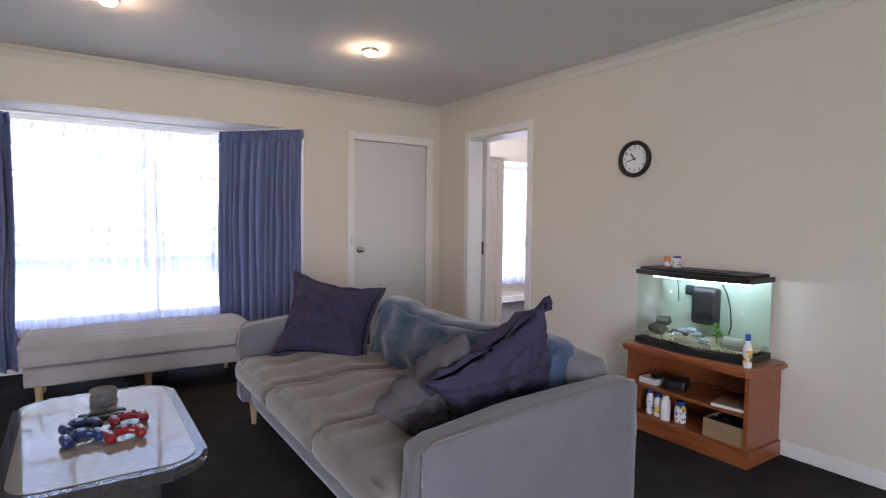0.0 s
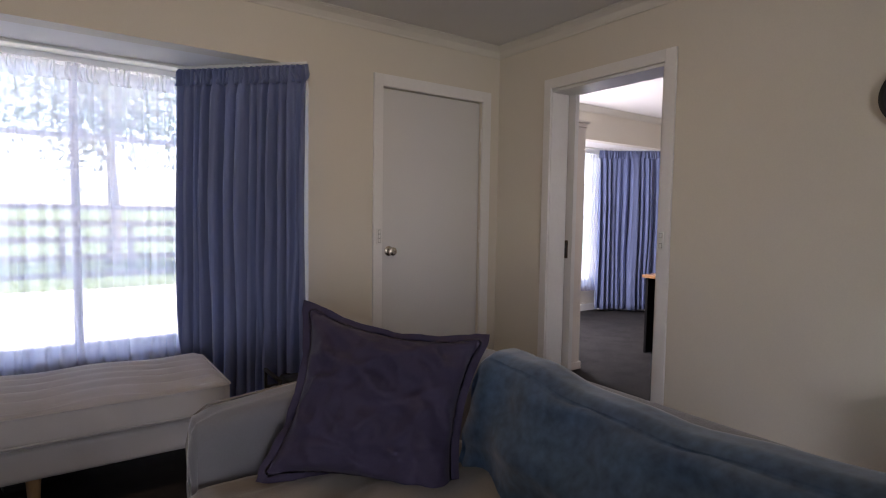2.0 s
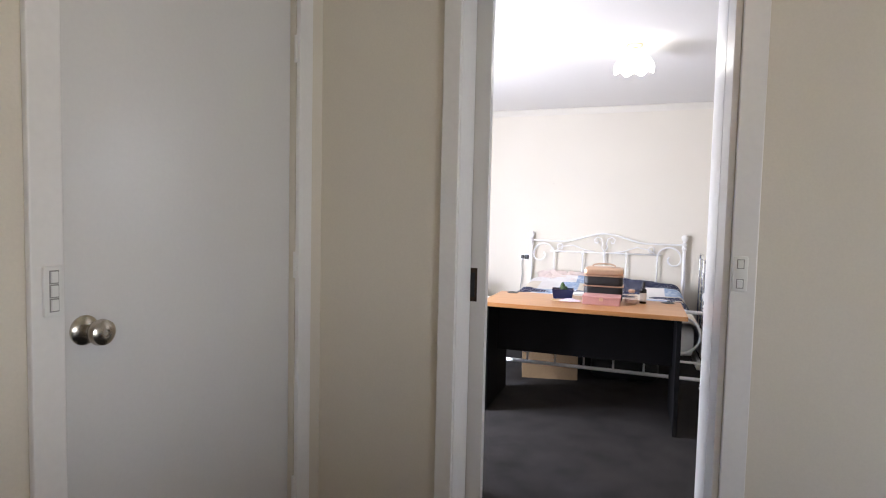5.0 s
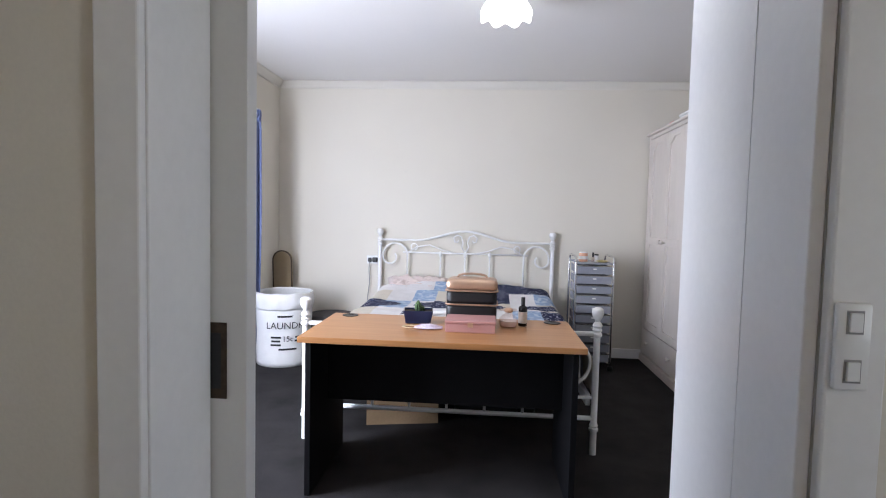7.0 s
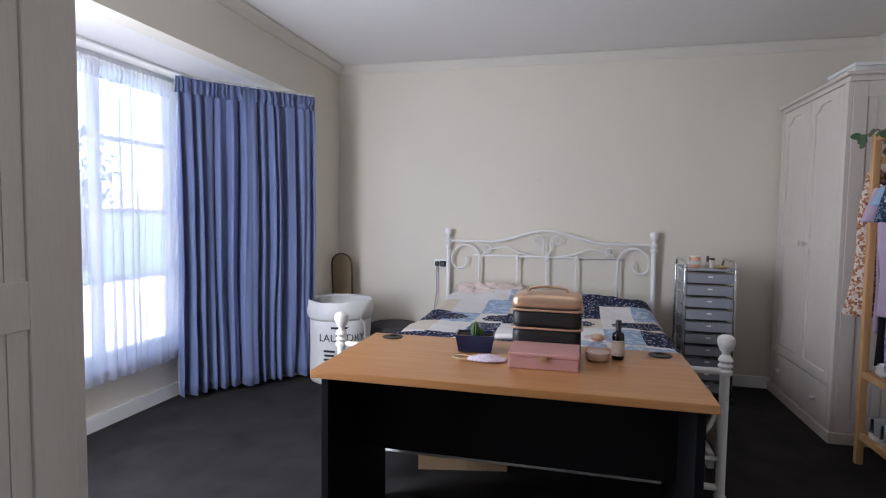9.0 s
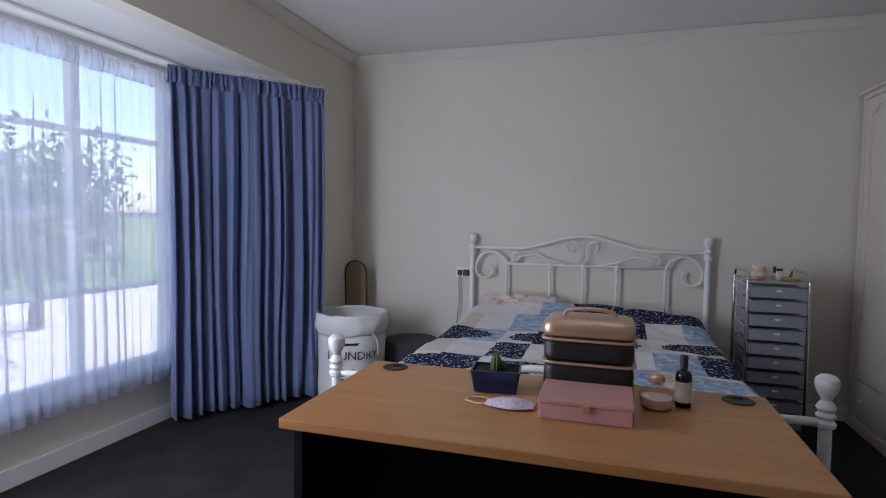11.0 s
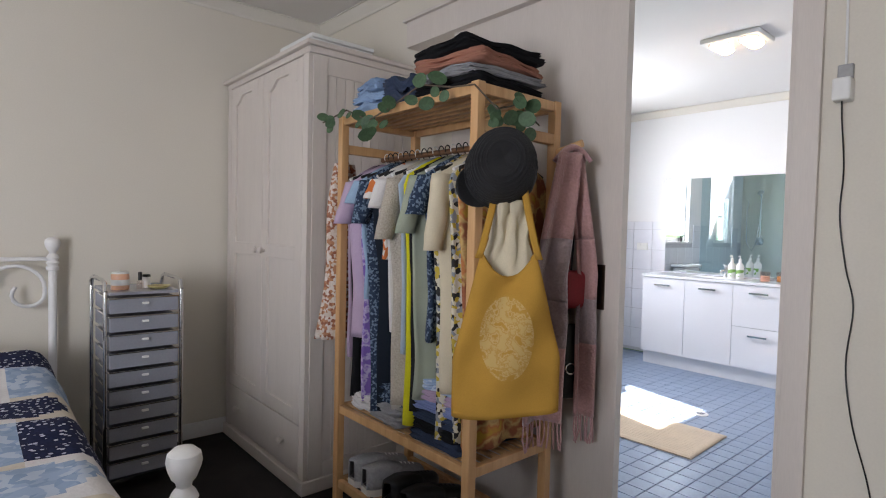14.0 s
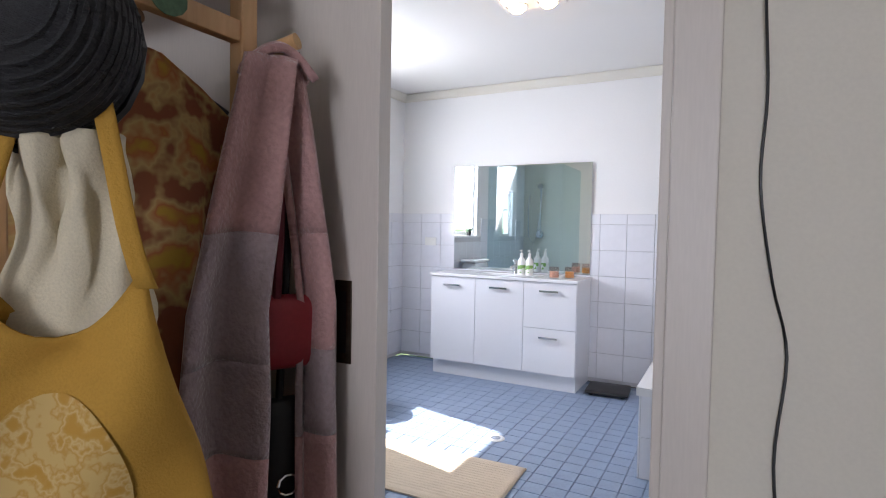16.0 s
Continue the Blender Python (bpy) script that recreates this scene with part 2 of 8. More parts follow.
def flowing(pts, n=5):
    """A smooth line through the given points."""
    p = [Vector(q) for q in pts]
    p = [p[0] * 2 - p[1]] + p + [p[-1] * 2 - p[-2]]
    out = []
    for a, c, d, e in zip(p, p[1:], p[2:], p[3:]):
        for i in range(n):
            t = i / n
            out.append(0.5 * (2 * c + (d - a) * t + (2 * a - 5 * c + 4 * d - e) * t ** 2 + (3 * c - a - 3 * d + e) * t ** 3))
    return out + [p[-2]]


def arc(cx, cy, r, a0, a1, n, r1=None):
    r1 = r if r1 is None else r1
    return [(cx + (r + (r1 - r) * i / n) * math.cos(radians(a0 + (a1 - a0) * i / n)), cy + (r + (r1 - r) * i / n) * math.sin(radians(a0 + (a1 - a0) * i / n))) for i in range(n + 1)]


def grid(bm, fn, nu, nv, wrap=False):
    vs = [[bm.verts.new(fn(i / nu, j / nv)) for j in range(nv + 1)] for i in range(nu if wrap else nu + 1)]
    k = len(vs)
    for i in range(nu):
        for j in range(nv):
            bm.faces.new((vs[i][j], vs[(i + 1) % k][j], vs[(i + 1) % k][j + 1], vs[i][j + 1]))
    return bm


def prism(bm, outline, axis, lo, hi):
    """A flat outline (u, v) extruded along an axis; x: (y, z), y: (x, z), z: (x, y)."""
    def at(u, v, w):
        return {"x": (w, u, v), "y": (u, w, v), "z": (u, v, w)}[axis]
    a, c = [bm.verts.new(at(u, v, lo)) for u, v in outline], [bm.verts.new(at(u, v, hi)) for u, v in outline]
    bm.faces.new(a), bm.faces.new(c[::-1])
    n = len(a)
    for i in range(n):
        bm.faces.new((a[i], a[(i + 1) % n], c[(i + 1) % n], c[i]))
    return bm


def part(name, bm, material, parent=None, label="", smooth=False, thick=0.0, sub=0):
    bmesh.ops.recalc_face_normals(bm, faces=bm.faces[:])
    me = bpy.data.meshes.new(name)
    bm.to_mesh(me)
    bm.free()
    if smooth:
        me.polygons.foreach_set("use_smooth", [True] * len(me.polygons))
        if smooth != "all":
            me.set_sharp_from_angle(angle=radians(38))
    me.materials.append(material)
    ob = new(name, me)
    if parent is not None:
        ob.parent = parent
    if thick:
        md = ob.modifiers.new("thickness", "SOLIDIFY")
        md.thickness, md.offset = thick, 0
    if sub:
        md = ob.modifiers.new("smooth", "SUBSURF")
        md.levels = md.render_levels = sub
    if label:
        ob["label"] = label
    return ob


def thing(name, m, label, category, group=""):
    ob = new(name)
    ob.matrix_basis = m
    ob.empty_display_size = 0.1
    return tagged(ob, label, category, group)


def struct(name, bm, material, label, category="", smooth=False):
    return tagged(part(name, bm, material, None, smooth=smooth), label, category or name.split("_")[0], kind="structure")


def wob(x, y, z, s=1.0):
    return noise.noise(Vector((x, y, z)) * s)


# ---- structure ----
X0, Y0, CH = -3.2, -3.0, 2.42          # living room south-west corner, ceiling height
XE, YN = 3.19, 4.83                    # living room east and north faces
BX0, BX1, BY0, BY1 = 3.345, 7.45, 1.88, 5.78   # bedroom
AY0, AY1, AX0 = -1.58, 1.78, 4.05      # bathroom

struct("floor", boxes((X0 - 0.2, Y0 - 0.2, -0.1, BX0, 5.62, 0), (BX0, 1.83, -0.1, 7.6, 6.62, 0)), M_CARPET, "dark charcoal low loop pile carpet over the living room and bedroom")
struct("ceiling", boxes((X0 - 0.2, Y0 - 0.2, CH, XE + 0.06, 4.95, CH + 0.1), (XE + 0.06, 1.83, CH, 7.6, 5.9, CH + 0.1)), M_CEIL, "flat white painted plaster ceiling of living room and bedroom")

# partition between living room and bedroom, with the sliding door opening
D2A, D2B, D2T = 3.465, 4.310, 2.04
struct("wall_east", boxes((XE, Y0, 0, BX0, D2A, CH), (XE, D2A, D2T, BX0, D2B, CH), (XE, D2B, 0, BX0, 5.9, CH)), M_WALL, "cream painted plaster wall between living room and bedroom")
# north wall of the living room, with bay opening and closet door
LW0, LW1, LWT = -1.25, 1.72, 2.055
D1A, D1B, D1T = 2.211, 3.025, 2.015
struct("wall_north", boxes((X0, YN, 0, LW0, YN + 0.12, CH), (LW0, YN, LWT, LW1, YN + 0.12, CH), (LW1, YN, 0, D1A, YN + 0.12, CH), (D1A, YN, D1T, D1B, YN + 0.12, CH), (D1B, YN, 0, XE, YN + 0.12, CH), (D1A, YN + 0.09, 0, D1B, YN + 0.12, D1T)), M_WALL, "cream painted plaster wall with bay window and door")
struct("wall_west", boxes((X0 - 0.12, Y0, 0, X0, YN + 0.12, CH)), M_WALL, "cream painted plaster wall of the living room")
# south wall with a wide assumed window, unseen behind the viewer, for light
struct("wall_south", boxes((X0, Y0 - 0.12, 0, -2.2, Y0, CH), (-2.2, Y0 - 0.12, 0, -0.2, Y0, 0.3), (-2.2, Y0 - 0.12, 2.1, -0.2, Y0, CH), (-0.2, Y0 - 0.12, 0, XE, Y0, CH)), M_WALL, "cream painted plaster wall with a wide garden window")
# bedroom
BW0, BW1, BWT = 3.75, 6.88, 2.06
struct("wall_bedroom_north", boxes((BX0, BY1, 0, BW0, BY1 + 0.12, CH), (BW0, BY1, BWT, BW1, BY1 + 0.12, CH), (BW1, BY1, 0, BX1, BY1 + 0.12, CH)), M_WALL, "cream painted plaster wall with bay window")
struct("wall_bedroom_east", boxes((BX1, BY0 - 0.1, 0, BX1 + 0.12, BY1 + 0.12, CH)), M_WALL, "cream painted plaster wall behind the bed head")
D3A, D3B, D3T = 4.815, 5.62, 2.04
struct("wall_bedroom_south", boxes((BX0, AY1, 0, D3A, BY0, CH), (D3A, AY1, D3T, D3B, BY0, CH), (D3B, AY1, 0, BX1, BY0, CH)), M_WALL, "cream painted plaster wall with bathroom doorway")


def bay(name, xl, xr, xfl, xfr, yw, yf, sill, top, label):
    """A splayed bay: sill walls, sill board, soffit; the front from xfl to xfr at yf, splayed back to xl and xr at yw."""
    line = [(xl, yw), (xfl, yf), (xfr, yf), (xr, yw)]
    bm, sb, sk = B(), B(), B()
    for a, c in zip(line, line[1:]):
        a, c = Vector((*a, 0)), Vector((*c, 0))
        d = (c - a).normalized()
        nrm = Vector((-d.y, d.x, 0))
        for b2, lo, hi, z0, z1 in ((bm, 0.0, 0.12, 0.0, sill - 0.02), (sb, -0.035, 0.12, sill - 0.018, sill + 0.012), (sk, -0.016, -0.002, 0.0, 0.085)):
            q = [a + nrm * lo, c + nrm * lo, c + nrm * hi, a + nrm * hi]
            prism(b2, [(p.x, p.y) for p in q], "z", z0, z1)
    struct("wall_" + name, bm, M_WALL, label + " low wall under the window", "wall")
    struct("sill_" + name, sb, M_TRIM, "white painted window sill board of the bay", "sill")
    struct("baseboard_" + name, sk, M_TRIM, "white painted baseboard round the bay", "baseboard")
    so = prism(B(), [(xl, yw + 0.12), (xr, yw + 0.12), (xfr + 0.1, yf + 0.15), (xfl - 0.1, yf + 0.15)], "z", top, top + 0.05)
    struct("ceiling_" + name, so, M_CEIL, "white painted soffit of the bay window", "ceiling")


bay("living_bay", LW0, LW1, -0.72, 1.2, YN, 5.42, 0.36, LWT, "cream painted")
bay("bedroom_bay", BW0, BW1, 4.4, 6.24, BY1, 6.36, 0.33, BWT, "cream painted")


def window(name, m, w, z0, z1, bars, rails, label):
    """A window unit in its own x-z plane: frame, mullions, rails, one pane for each field."""
    t = thing(name, m, label, "window")
    t["kind"] = "structure"
    fr = 0.045
    part("window_frame", boxes((0, -0.03, z0, fr, 0.03, z1), (w - fr, -0.03, z0, w, 0.03, z1), (fr, -0.03, z0, w - fr, 0.03, z0 + fr), (fr, -0.03, z1 - fr, w - fr, 0.03, z1)), M_ALU, t)
    xs = [fr] + [w * b for b in bars] + [w - fr]
    zs = [z0 + fr] + [z0 + (z1 - z0) * r for r in rails] + [z1 - fr]
    for x in xs[1:-1]:
        part("mullion", boxes((x - 0.022, -0.026, z0 + fr, x + 0.022, 0.026, z1 - fr)), M_ALU, t)
    for x0, x1 in zip(xs, xs[1:]):
        for z in zs[1:-1]:
            part("glazing_bar", boxes((x0 + 0.022, -0.02, z - 0.014, x1 - 0.022, 0.02, z + 0.014)), M_ALU, t)
    for x0, x1 in zip(xs, xs[1:]):
        for a, c in zip(zs, zs[1:]):
            p = part("pane", boxes((x0, -0.003, a, x1, 0.003, c)), M_GLASS, t)
            p.visible_shadow = False
    return t


def splay(a, c):
    return Vector((c[0] - a[0], c[1] - a[1], 0)).length, math.degrees(math.atan2(c[1] - a[1], c[0] - a[0]))


for nm, xl, xr, xfl, xfr, yw, yf, s, tp in (("living", LW0, LW1, -0.72, 1.2, YN, 5.42, 0.375, LWT), ("bedroom", BW0, BW1, 4.4, 6.24, BY1, 6.36, 0.345, BWT)):
    for k, (a, c, bars) in enumerate((((xfl, yf + 0.06), (xfr, yf + 0.06), (0.34, 0.68)), ((xfr + 0.03, yf + 0.06), (xr + 0.06, yw + 0.05), ()), ((xl - 0.06, yw + 0.05), (xfl - 0.03, yf + 0.06), ()))):
        wd, ang = splay(a, c)
        window("window_%d" % (k + 1 + (3 if nm == "bedroom" else 0)), pose(a[0], a[1], 0, 0, 0, ang), wd, s, tp, bars, (0.27, 0.5, 0.74), "white aluminium bay window with glazing bars in the %s" % ("living room" if nm == "living" else "bedroom"))
# Assumed window, added unseen so that light enters from the south.
window("window_7", pose(-2.2, Y0 - 0.06, 0), 2.0, 0.3, 2.1, (0.5,), (), "assumed white aluminium window of the living room, unseen, lets light in")


# cornice along a wall line
def cornice(name, pts, z, size=0.07):
    bm = B()
    for (xa, ya, xb, yb, nx, ny) in pts:
        prof = [(0.0, -size), (0.006, -size), (0.01, -size + 0.012), (0.028, -0.03), (size - 0.014, -0.012), (size - 0.01, -0.006), (size, -0.006), (size, 0.0), (0, 0)]
        a = [bm.verts.new((xa + nx * u, ya + ny * u, z + v)) for u, v in prof]
        c = [bm.verts.new((xb + nx * u, yb + ny * u, z + v)) for u, v in prof]
        bm.faces.new(a), bm.faces.new(c[::-1])
        k = len(a)
        for i in range(k):
            bm.faces.new((a[i], a[(i + 1) % k], c[(i + 1) % k], c[i]))
    return struct(name, bm, M_CORN, "white plaster cove cornice along the ceiling edge", "cornice")


cornice("trim_cornice_living", [(X0, YN - 0.002, XE, YN - 0.002, 0, -1), (XE - 0.002, Y0, XE - 0.002, YN, -1, 0)], CH - 0.003)
cornice("trim_cornice_bedroom", [(BX0, BY1 - 0.002, BX1, BY1 - 0.002, 0, -1), (BX1 - 0.002, BY0, BX1 - 0.002, BY1, -1, 0), (BX0, BY0 + 0.002, BX1, BY0 + 0.002, 0, 1)], CH - 0.003, 0.06)
SK = 0.085
struct("baseboard", boxes((XE - 0.016, Y0, 0, XE - 0.002, 3.41, SK), (XE - 0.016, 4.385, 0, XE - 0.002, YN - 0.016, SK), (LW1 + 0.02, YN - 0.016, 0, 2.13, YN - 0.002, SK), (3.103, YN - 0.016, 0, XE - 0.002, YN - 0.002, SK),
       (BX1 - 0.016, BY0, 0, BX1 - 0.002, BY1, SK), (BW1, BY1 - 0.016, 0, BX1 - 0.016, BY1 - 0.002, SK), (BX0, BY0 + 0.002, 0, 4.74, BY0 + 0.016, SK), (5.7, BY0 + 0.002, 0, BX1 - 0.016, BY0 + 0.016, SK), bevel=0.003), M_TRIM, "white painted timber baseboard")
struct("wall_pier", boxes((BX0, 2.9, 0, 3.60, 3.484, CH)), M_TRIM, "white painted pier beside the sliding door opening", "wall")
# architraves and jambs
AW = 0.066
struct("trim_sliding_door", boxes((XE - 0.018, D2A - AW, 0, XE - 0.002, D2A, D2T + AW), (XE - 0.018, D2B - 0.016, 0, XE - 0.002, D2B + 0.044, D2T + AW), (XE - 0.018, D2A, D2T, XE - 0.002, D2B - 0.016, D2T + AW),
       (BX0 + 0.002, D2A + 0.022, D2T - 0.012, BX0 + 0.075, 5.15, D2T + 0.09), bevel=0.003), M_TRIM, "white painted architrave round the sliding door opening", "trim")
struct("trim_jamb", boxes((XE - 0.001, D2A + 0.001, 0, BX0 + 0.002, D2A + 0.018, D2T - 0.018), (XE - 0.001, D2B - 0.018, 0, BX0 + 0.002, D2B - 0.001, D2T - 0.018), (XE - 0.001, D2A + 0.001, D2T - 0.018, BX0 + 0.002, D2B - 0.001, D2T - 0.001), bevel=0.002), M_TRIM, "white painted door jamb lining the opening", "trim")
struct("trim_door", boxes((D1A - AW, YN - 0.018, 0, D1A, YN - 0.002, D1T + AW + 0.01), (D1B, YN - 0.018, 0, D1B + AW + 0.01, YN - 0.002, D1T + AW + 0.01), (D1A, YN - 0.018, D1T, D1B, YN - 0.002, D1T + AW + 0.01), bevel=0.003), M_TRIM, "white painted architrave round the closed door", "trim")

# doors
def knob(parent, x, y, z):
    m = Matrix.Translation((x, y, z)) @ Matrix.Rotation(radians(90), 4, "X")
    k = part("door_knob", lathe(B(), [(0.033, 0), (0.033, 0.004), (0.028, 0.009), (0.013, 0.012), (0.011, 0.028), (0.016, 0.034), (0.026, 0.042), (0.029, 0.052), (0.027, 0.062), (0.018, 0.068), (0.008, 0.069), (0.007, 0.066), (0, 0.066)], 24, m), M_BRASSY, parent, "round brushed metal knob", smooth=True)
    return k


d1 = tagged(thing("door_1", pose(D1A, YN + 0.02, 0), "flat white painted door, closed, with round knob", "door"), kind="structure")
part("door_panel", boxes((0.003, 0, 0.008, D1B - D1A - 0.003, 0.036, D1T - 0.004), bevel=0.0015), M_DOOR, d1)
knob(d1, 0.068, 0.0, 0.960)
for z in (0.26, 1.05, 1.78):
    part("hinge", tube(B(), [(D1B - D1A - 0.001, -0.022, z - 0.045), (D1B - D1A - 0.001, -0.022, z + 0.045)], 0.006, 10), M_TRIM, d1, "white painted hinge")
d2 = tagged(thing("door_2", pose(3.353, 4.236, 0), "white sliding door slid open along the bedroom wall", "door"), kind="structure")
part("door_panel", boxes((0, 0, 0.008, 0.036, 0.86, D2T - 0.016), bevel=0.0015), M_DOOR, d2)
part("flush_pull", boxes((-0.0025, 0.032, 0.918, -0.0003, 0.070, 1.042), bevel=0.0008), M_BRONZE, d2, "dark bronze flush pull")
part("pull_recess", boxes((-0.0036, 0.041, 0.935, -0.0027, 0.061, 1.025)), M_BLACK, d2)
# surface sliding door to the bathroom, with its pelmet
d3 = tagged(thing("door_3", pose(5.293, 1.895, 0), "off-white sliding bathroom door slid open on the wall", "door"), kind="structure")
part("door_panel", boxes((0, 0, 0.012, 0.86, 0.036, 2.06), bevel=0.0015), M_WARD, d3)
part("flush_pull", boxes((0.055, 0.0365, 0.92, 0.093, 0.039, 1.075), bevel=0.001), M_BRONZE, d3, "dark flush pull plate")
part("pull_recess", boxes((0.0665, 0.0392, 0.94, 0.0815, 0.0402, 1.055)), M_BLACK, d3)
struct("trim_pelmet", boxes((4.6, BY0 + 0.002, 2.055, 6.46, BY0 + 0.085, 2.175), (4.6, BY0 + 0.002, 2.1755, 6.475, BY0 + 0.1, 2.19), bevel=0.002), M_WARD, "off-white painted pelmet hiding the sliding door track", "pelmet")
struct("trim_bathroom_door", boxes((D3A - 0.062, BY0 + 0.002, 0, D3A, BY0 + 0.02, 2.055), (D3A + 0.001, AY1 - 0.006, 0, D3A + 0.016, BY0 + 0.004, D3T - 0.016), (D3B - 0.016, AY1 - 0.006, 0, D3B - 0.001, BY0 + 0.004, D3T - 0.016), (D3A + 0.001, AY1 - 0.006, D3T - 0.016, D3B - 0.001, BY0 + 0.004, D3T - 0.001), bevel=0.002), M_WARD, "off-white painted jamb and architrave of the bathroom door", "trim")

# bathroom shell
EW0, EW1, EZ0, EZ1 = -0.62, 0.12, 1.1, 2.1
SW0, SW1, SZ0, SZ1 = 0.95, 1.3, 1.08, 1.7
struct("wall_bathroom_east", boxes((BX1, AY0, 0, BX1 + 0.12, EW0, CH), (BX1, EW0, 0, BX1 + 0.12, EW1, EZ0), (BX1, EW0, EZ1, BX1 + 0.12, EW1, CH), (BX1, EW1, 0, BX1 + 0.12, SW0, CH), (BX1, SW0, 0, BX1 + 0.12, SW1, SZ0), (BX1, SW0, SZ1, BX1 + 0.12, SW1, CH), (BX1, SW1, 0, BX1 + 0.12, AY1, CH)), M_BATHWALL, "white painted bathroom wall with window")
struct("wall_bathroom_south", boxes((AX0, AY0 - 0.12, 0, BX1 + 0.12, AY0, CH)), M_BATHWALL, "white painted bathroom wall above the tiles")
struct("wall_bathroom_west", boxes((AX0 - 0.12, AY0 - 0.12, 0, AX0, AY1, CH)), M_BATHWALL, "white painted bathroom wall above the tiles")
struct("ceiling_bathroom", boxes((AX0 - 0.12, AY0 - 0.12, CH - 0.03, 7.6, 1.83, CH + 0.1)), M_CEIL, "white painted bathroom ceiling", "ceiling")
cornice("trim_cornice_bathroom", [(AX0, AY0 + 0.002, BX1, AY0 + 0.002, 0, 1), (BX1 - 0.002, AY0, BX1 - 0.002, AY1, -1, 0)], CH - 0.033, 0.06)
struct("floor_bathroom", boxes((AX0, AY0, -0.1, BX1, 1.83, -0.008)), M_GROUT, "grouted bed of blue bathroom floor tiles", "floor")
wd = window("window_8", pose(BX1 + 0.07, EW0, 0, 0, 0, 90), EW1 - EW0, EZ0, EZ1, (), (), "white bathroom window over the bath sill")
window("window_9", pose(BX1 + 0.07, SW0, 0, 0, 0, 90), SW1 - SW0, SZ0, SZ1, (), (0.6,), "small white shower window")
struct("sill_bathroom", boxes((BX1 - 0.03, EW0 - 0.02, EZ0 - 0.02, BX1 + 0.04, EW1 + 0.02, EZ0 + 0.002), bevel=0.003), M_TRIM, "white painted bathroom window sill", "sill")

# Unseen cover over the house; its east eaves keep sun off the bedroom bay.
M_ROOF = mat("grey sun block sheet", (0.2, 0.2, 0.21), 0.6, var=0.1)
struct("roof", boxes((X0 - 0.4, Y0 - 0.4, 2.56, 7.65, 1.9, 2.64), (X0 - 0.4, 1.9, 2.56, 3.3, 5.3, 2.64), (3.3, 1.9, 2.56, 8.3, 6.5, 2.64)), M_ROOF, "unseen grey sheet over the house, its eaves added to block sun")

# ---- garden outside ----
M_LAWN = mat("mown grass", (0.10, 0.16, 0.04), 0.9, var=0.35, scale=1.2, fine=30)
M_CONC = mat("pale concrete drive", (0.50, 0.48, 0.45), 0.85, var=0.1, scale=1.5, fine=60, bump=0.1)
M_FENCE = mat("dark stained paling", (0.06, 0.05, 0.045), 0.8, var=0.3, scale=3, fine=30)
M_LEAF = mat("green leaf", (0.075, 0.135, 0.03), 0.5, var=0.45, scale=3, fine=12)
M_BARK = mat("grey brown bark", (0.12, 0.09, 0.065), 0.9, var=0.3, scale=10, fine=60, bump=0.6)
struct("ground", boxes((-2500, 6.65, -0.3, 2500, 2500, -0.16), (-2500, -2500, -0.3, 2500, Y0 - 0.2, -0.16), (7.7, Y0 - 0.2, -0.3, 2500, 6.65, -0.16), (-2500, Y0 - 0.2, -0.3, X0 - 0.2, 6.65, -0.16), (X0 - 0.2, 5.62, -0.3, 3.2, 6.65, -0.16)), M_LAWN, "mown lawn round the house reaching to the distance")
struct("pavement", boxes((-12, 6.9, -0.158, 14, 12.5, -0.13), bevel=0.01), M_CONC, "pale sunlit concrete drive outside the bay windows")

# ---- shapes shared by several things ----
def softbox(bm, cx, cy, cz, lx, ly, lz, r, n=10, fn=None):
    """A box with well rounded edges; fn(x, y, z) in -1..1 gives a shift outwards along each vertex's own place."""
    hx, hy, hz = lx / 2, ly / 2, lz / 2
    def curve(k):
        return [-1 + 2 * i / k for i in range(k + 1)]
    made = []
    for axis in range(3):
        for sgn in (-1, 1):
            rows = []
            for u in curve(n):
                row = []
                for v in curve(n):
                    p = [0, 0, 0]
                    p[axis] = sgn
                    p[(axis + 1) % 3], p[(axis + 2) % 3] = u, v
                    q = Vector((p[0] * hx, p[1] * hy, p[2] * hz))
                    inner = Vector((max(-hx + r, min(hx - r, q.x)), max(-hy + r, min(hy - r, q.y)), max(-hz + r, min(hz - r, q.z))))
                    d = q - inner
                    if d.length > 1e-9:
                        q = inner + d.normalized() * r
                    if fn:
                        q = q + Vector(fn(*p))
                    row.append(bm.verts.new(q + Vector((cx, cy, cz))))
                rows.append(row)
            for i in range(n):
                for j in range(n):
                    bm.faces.new((rows[i][j], rows[i + 1][j], rows[i + 1][j + 1], rows[i][j + 1]))
            made += [v for row in rows for v in row]
    bmesh.ops.remove_doubles(bm, verts=made, dist=1e-5)
    return bm


def tufted(nx, ny, puff, dip, axis=2):
    """A puffed cushion top with rows of pulled-in buttons."""
    def fn(*p):
        w, a, c = p[axis], p[(axis + 1) % 3], p[(axis + 2) % 3]
        if w < 0.99:
            return (0, 0, 0)
        h = puff * (1 - a * a) ** 0.5 * (1 - c * c) ** 0.5 if abs(a) < 1 and abs(c) < 1 else 0
        best = 0
        for i in range(nx):
            for j in range(ny):
                ta, tc2 = -1 + 2 * (i + 0.5) / nx, -1 + 2 * (j + 0.5) / ny
                dd = ((a - ta) * nx) ** 2 + ((c - tc2) * ny) ** 2
                best = max(best, math.exp(-dd * 2.2))
                best = max(best, 0.38 * math.exp(-((a - ta) * nx) ** 2 * 9), 0.38 * math.exp(-((c - tc2) * ny) ** 2 * 9))
        out = [0, 0, 0]
        out[axis] = h - dip * best
        return out
    return fn


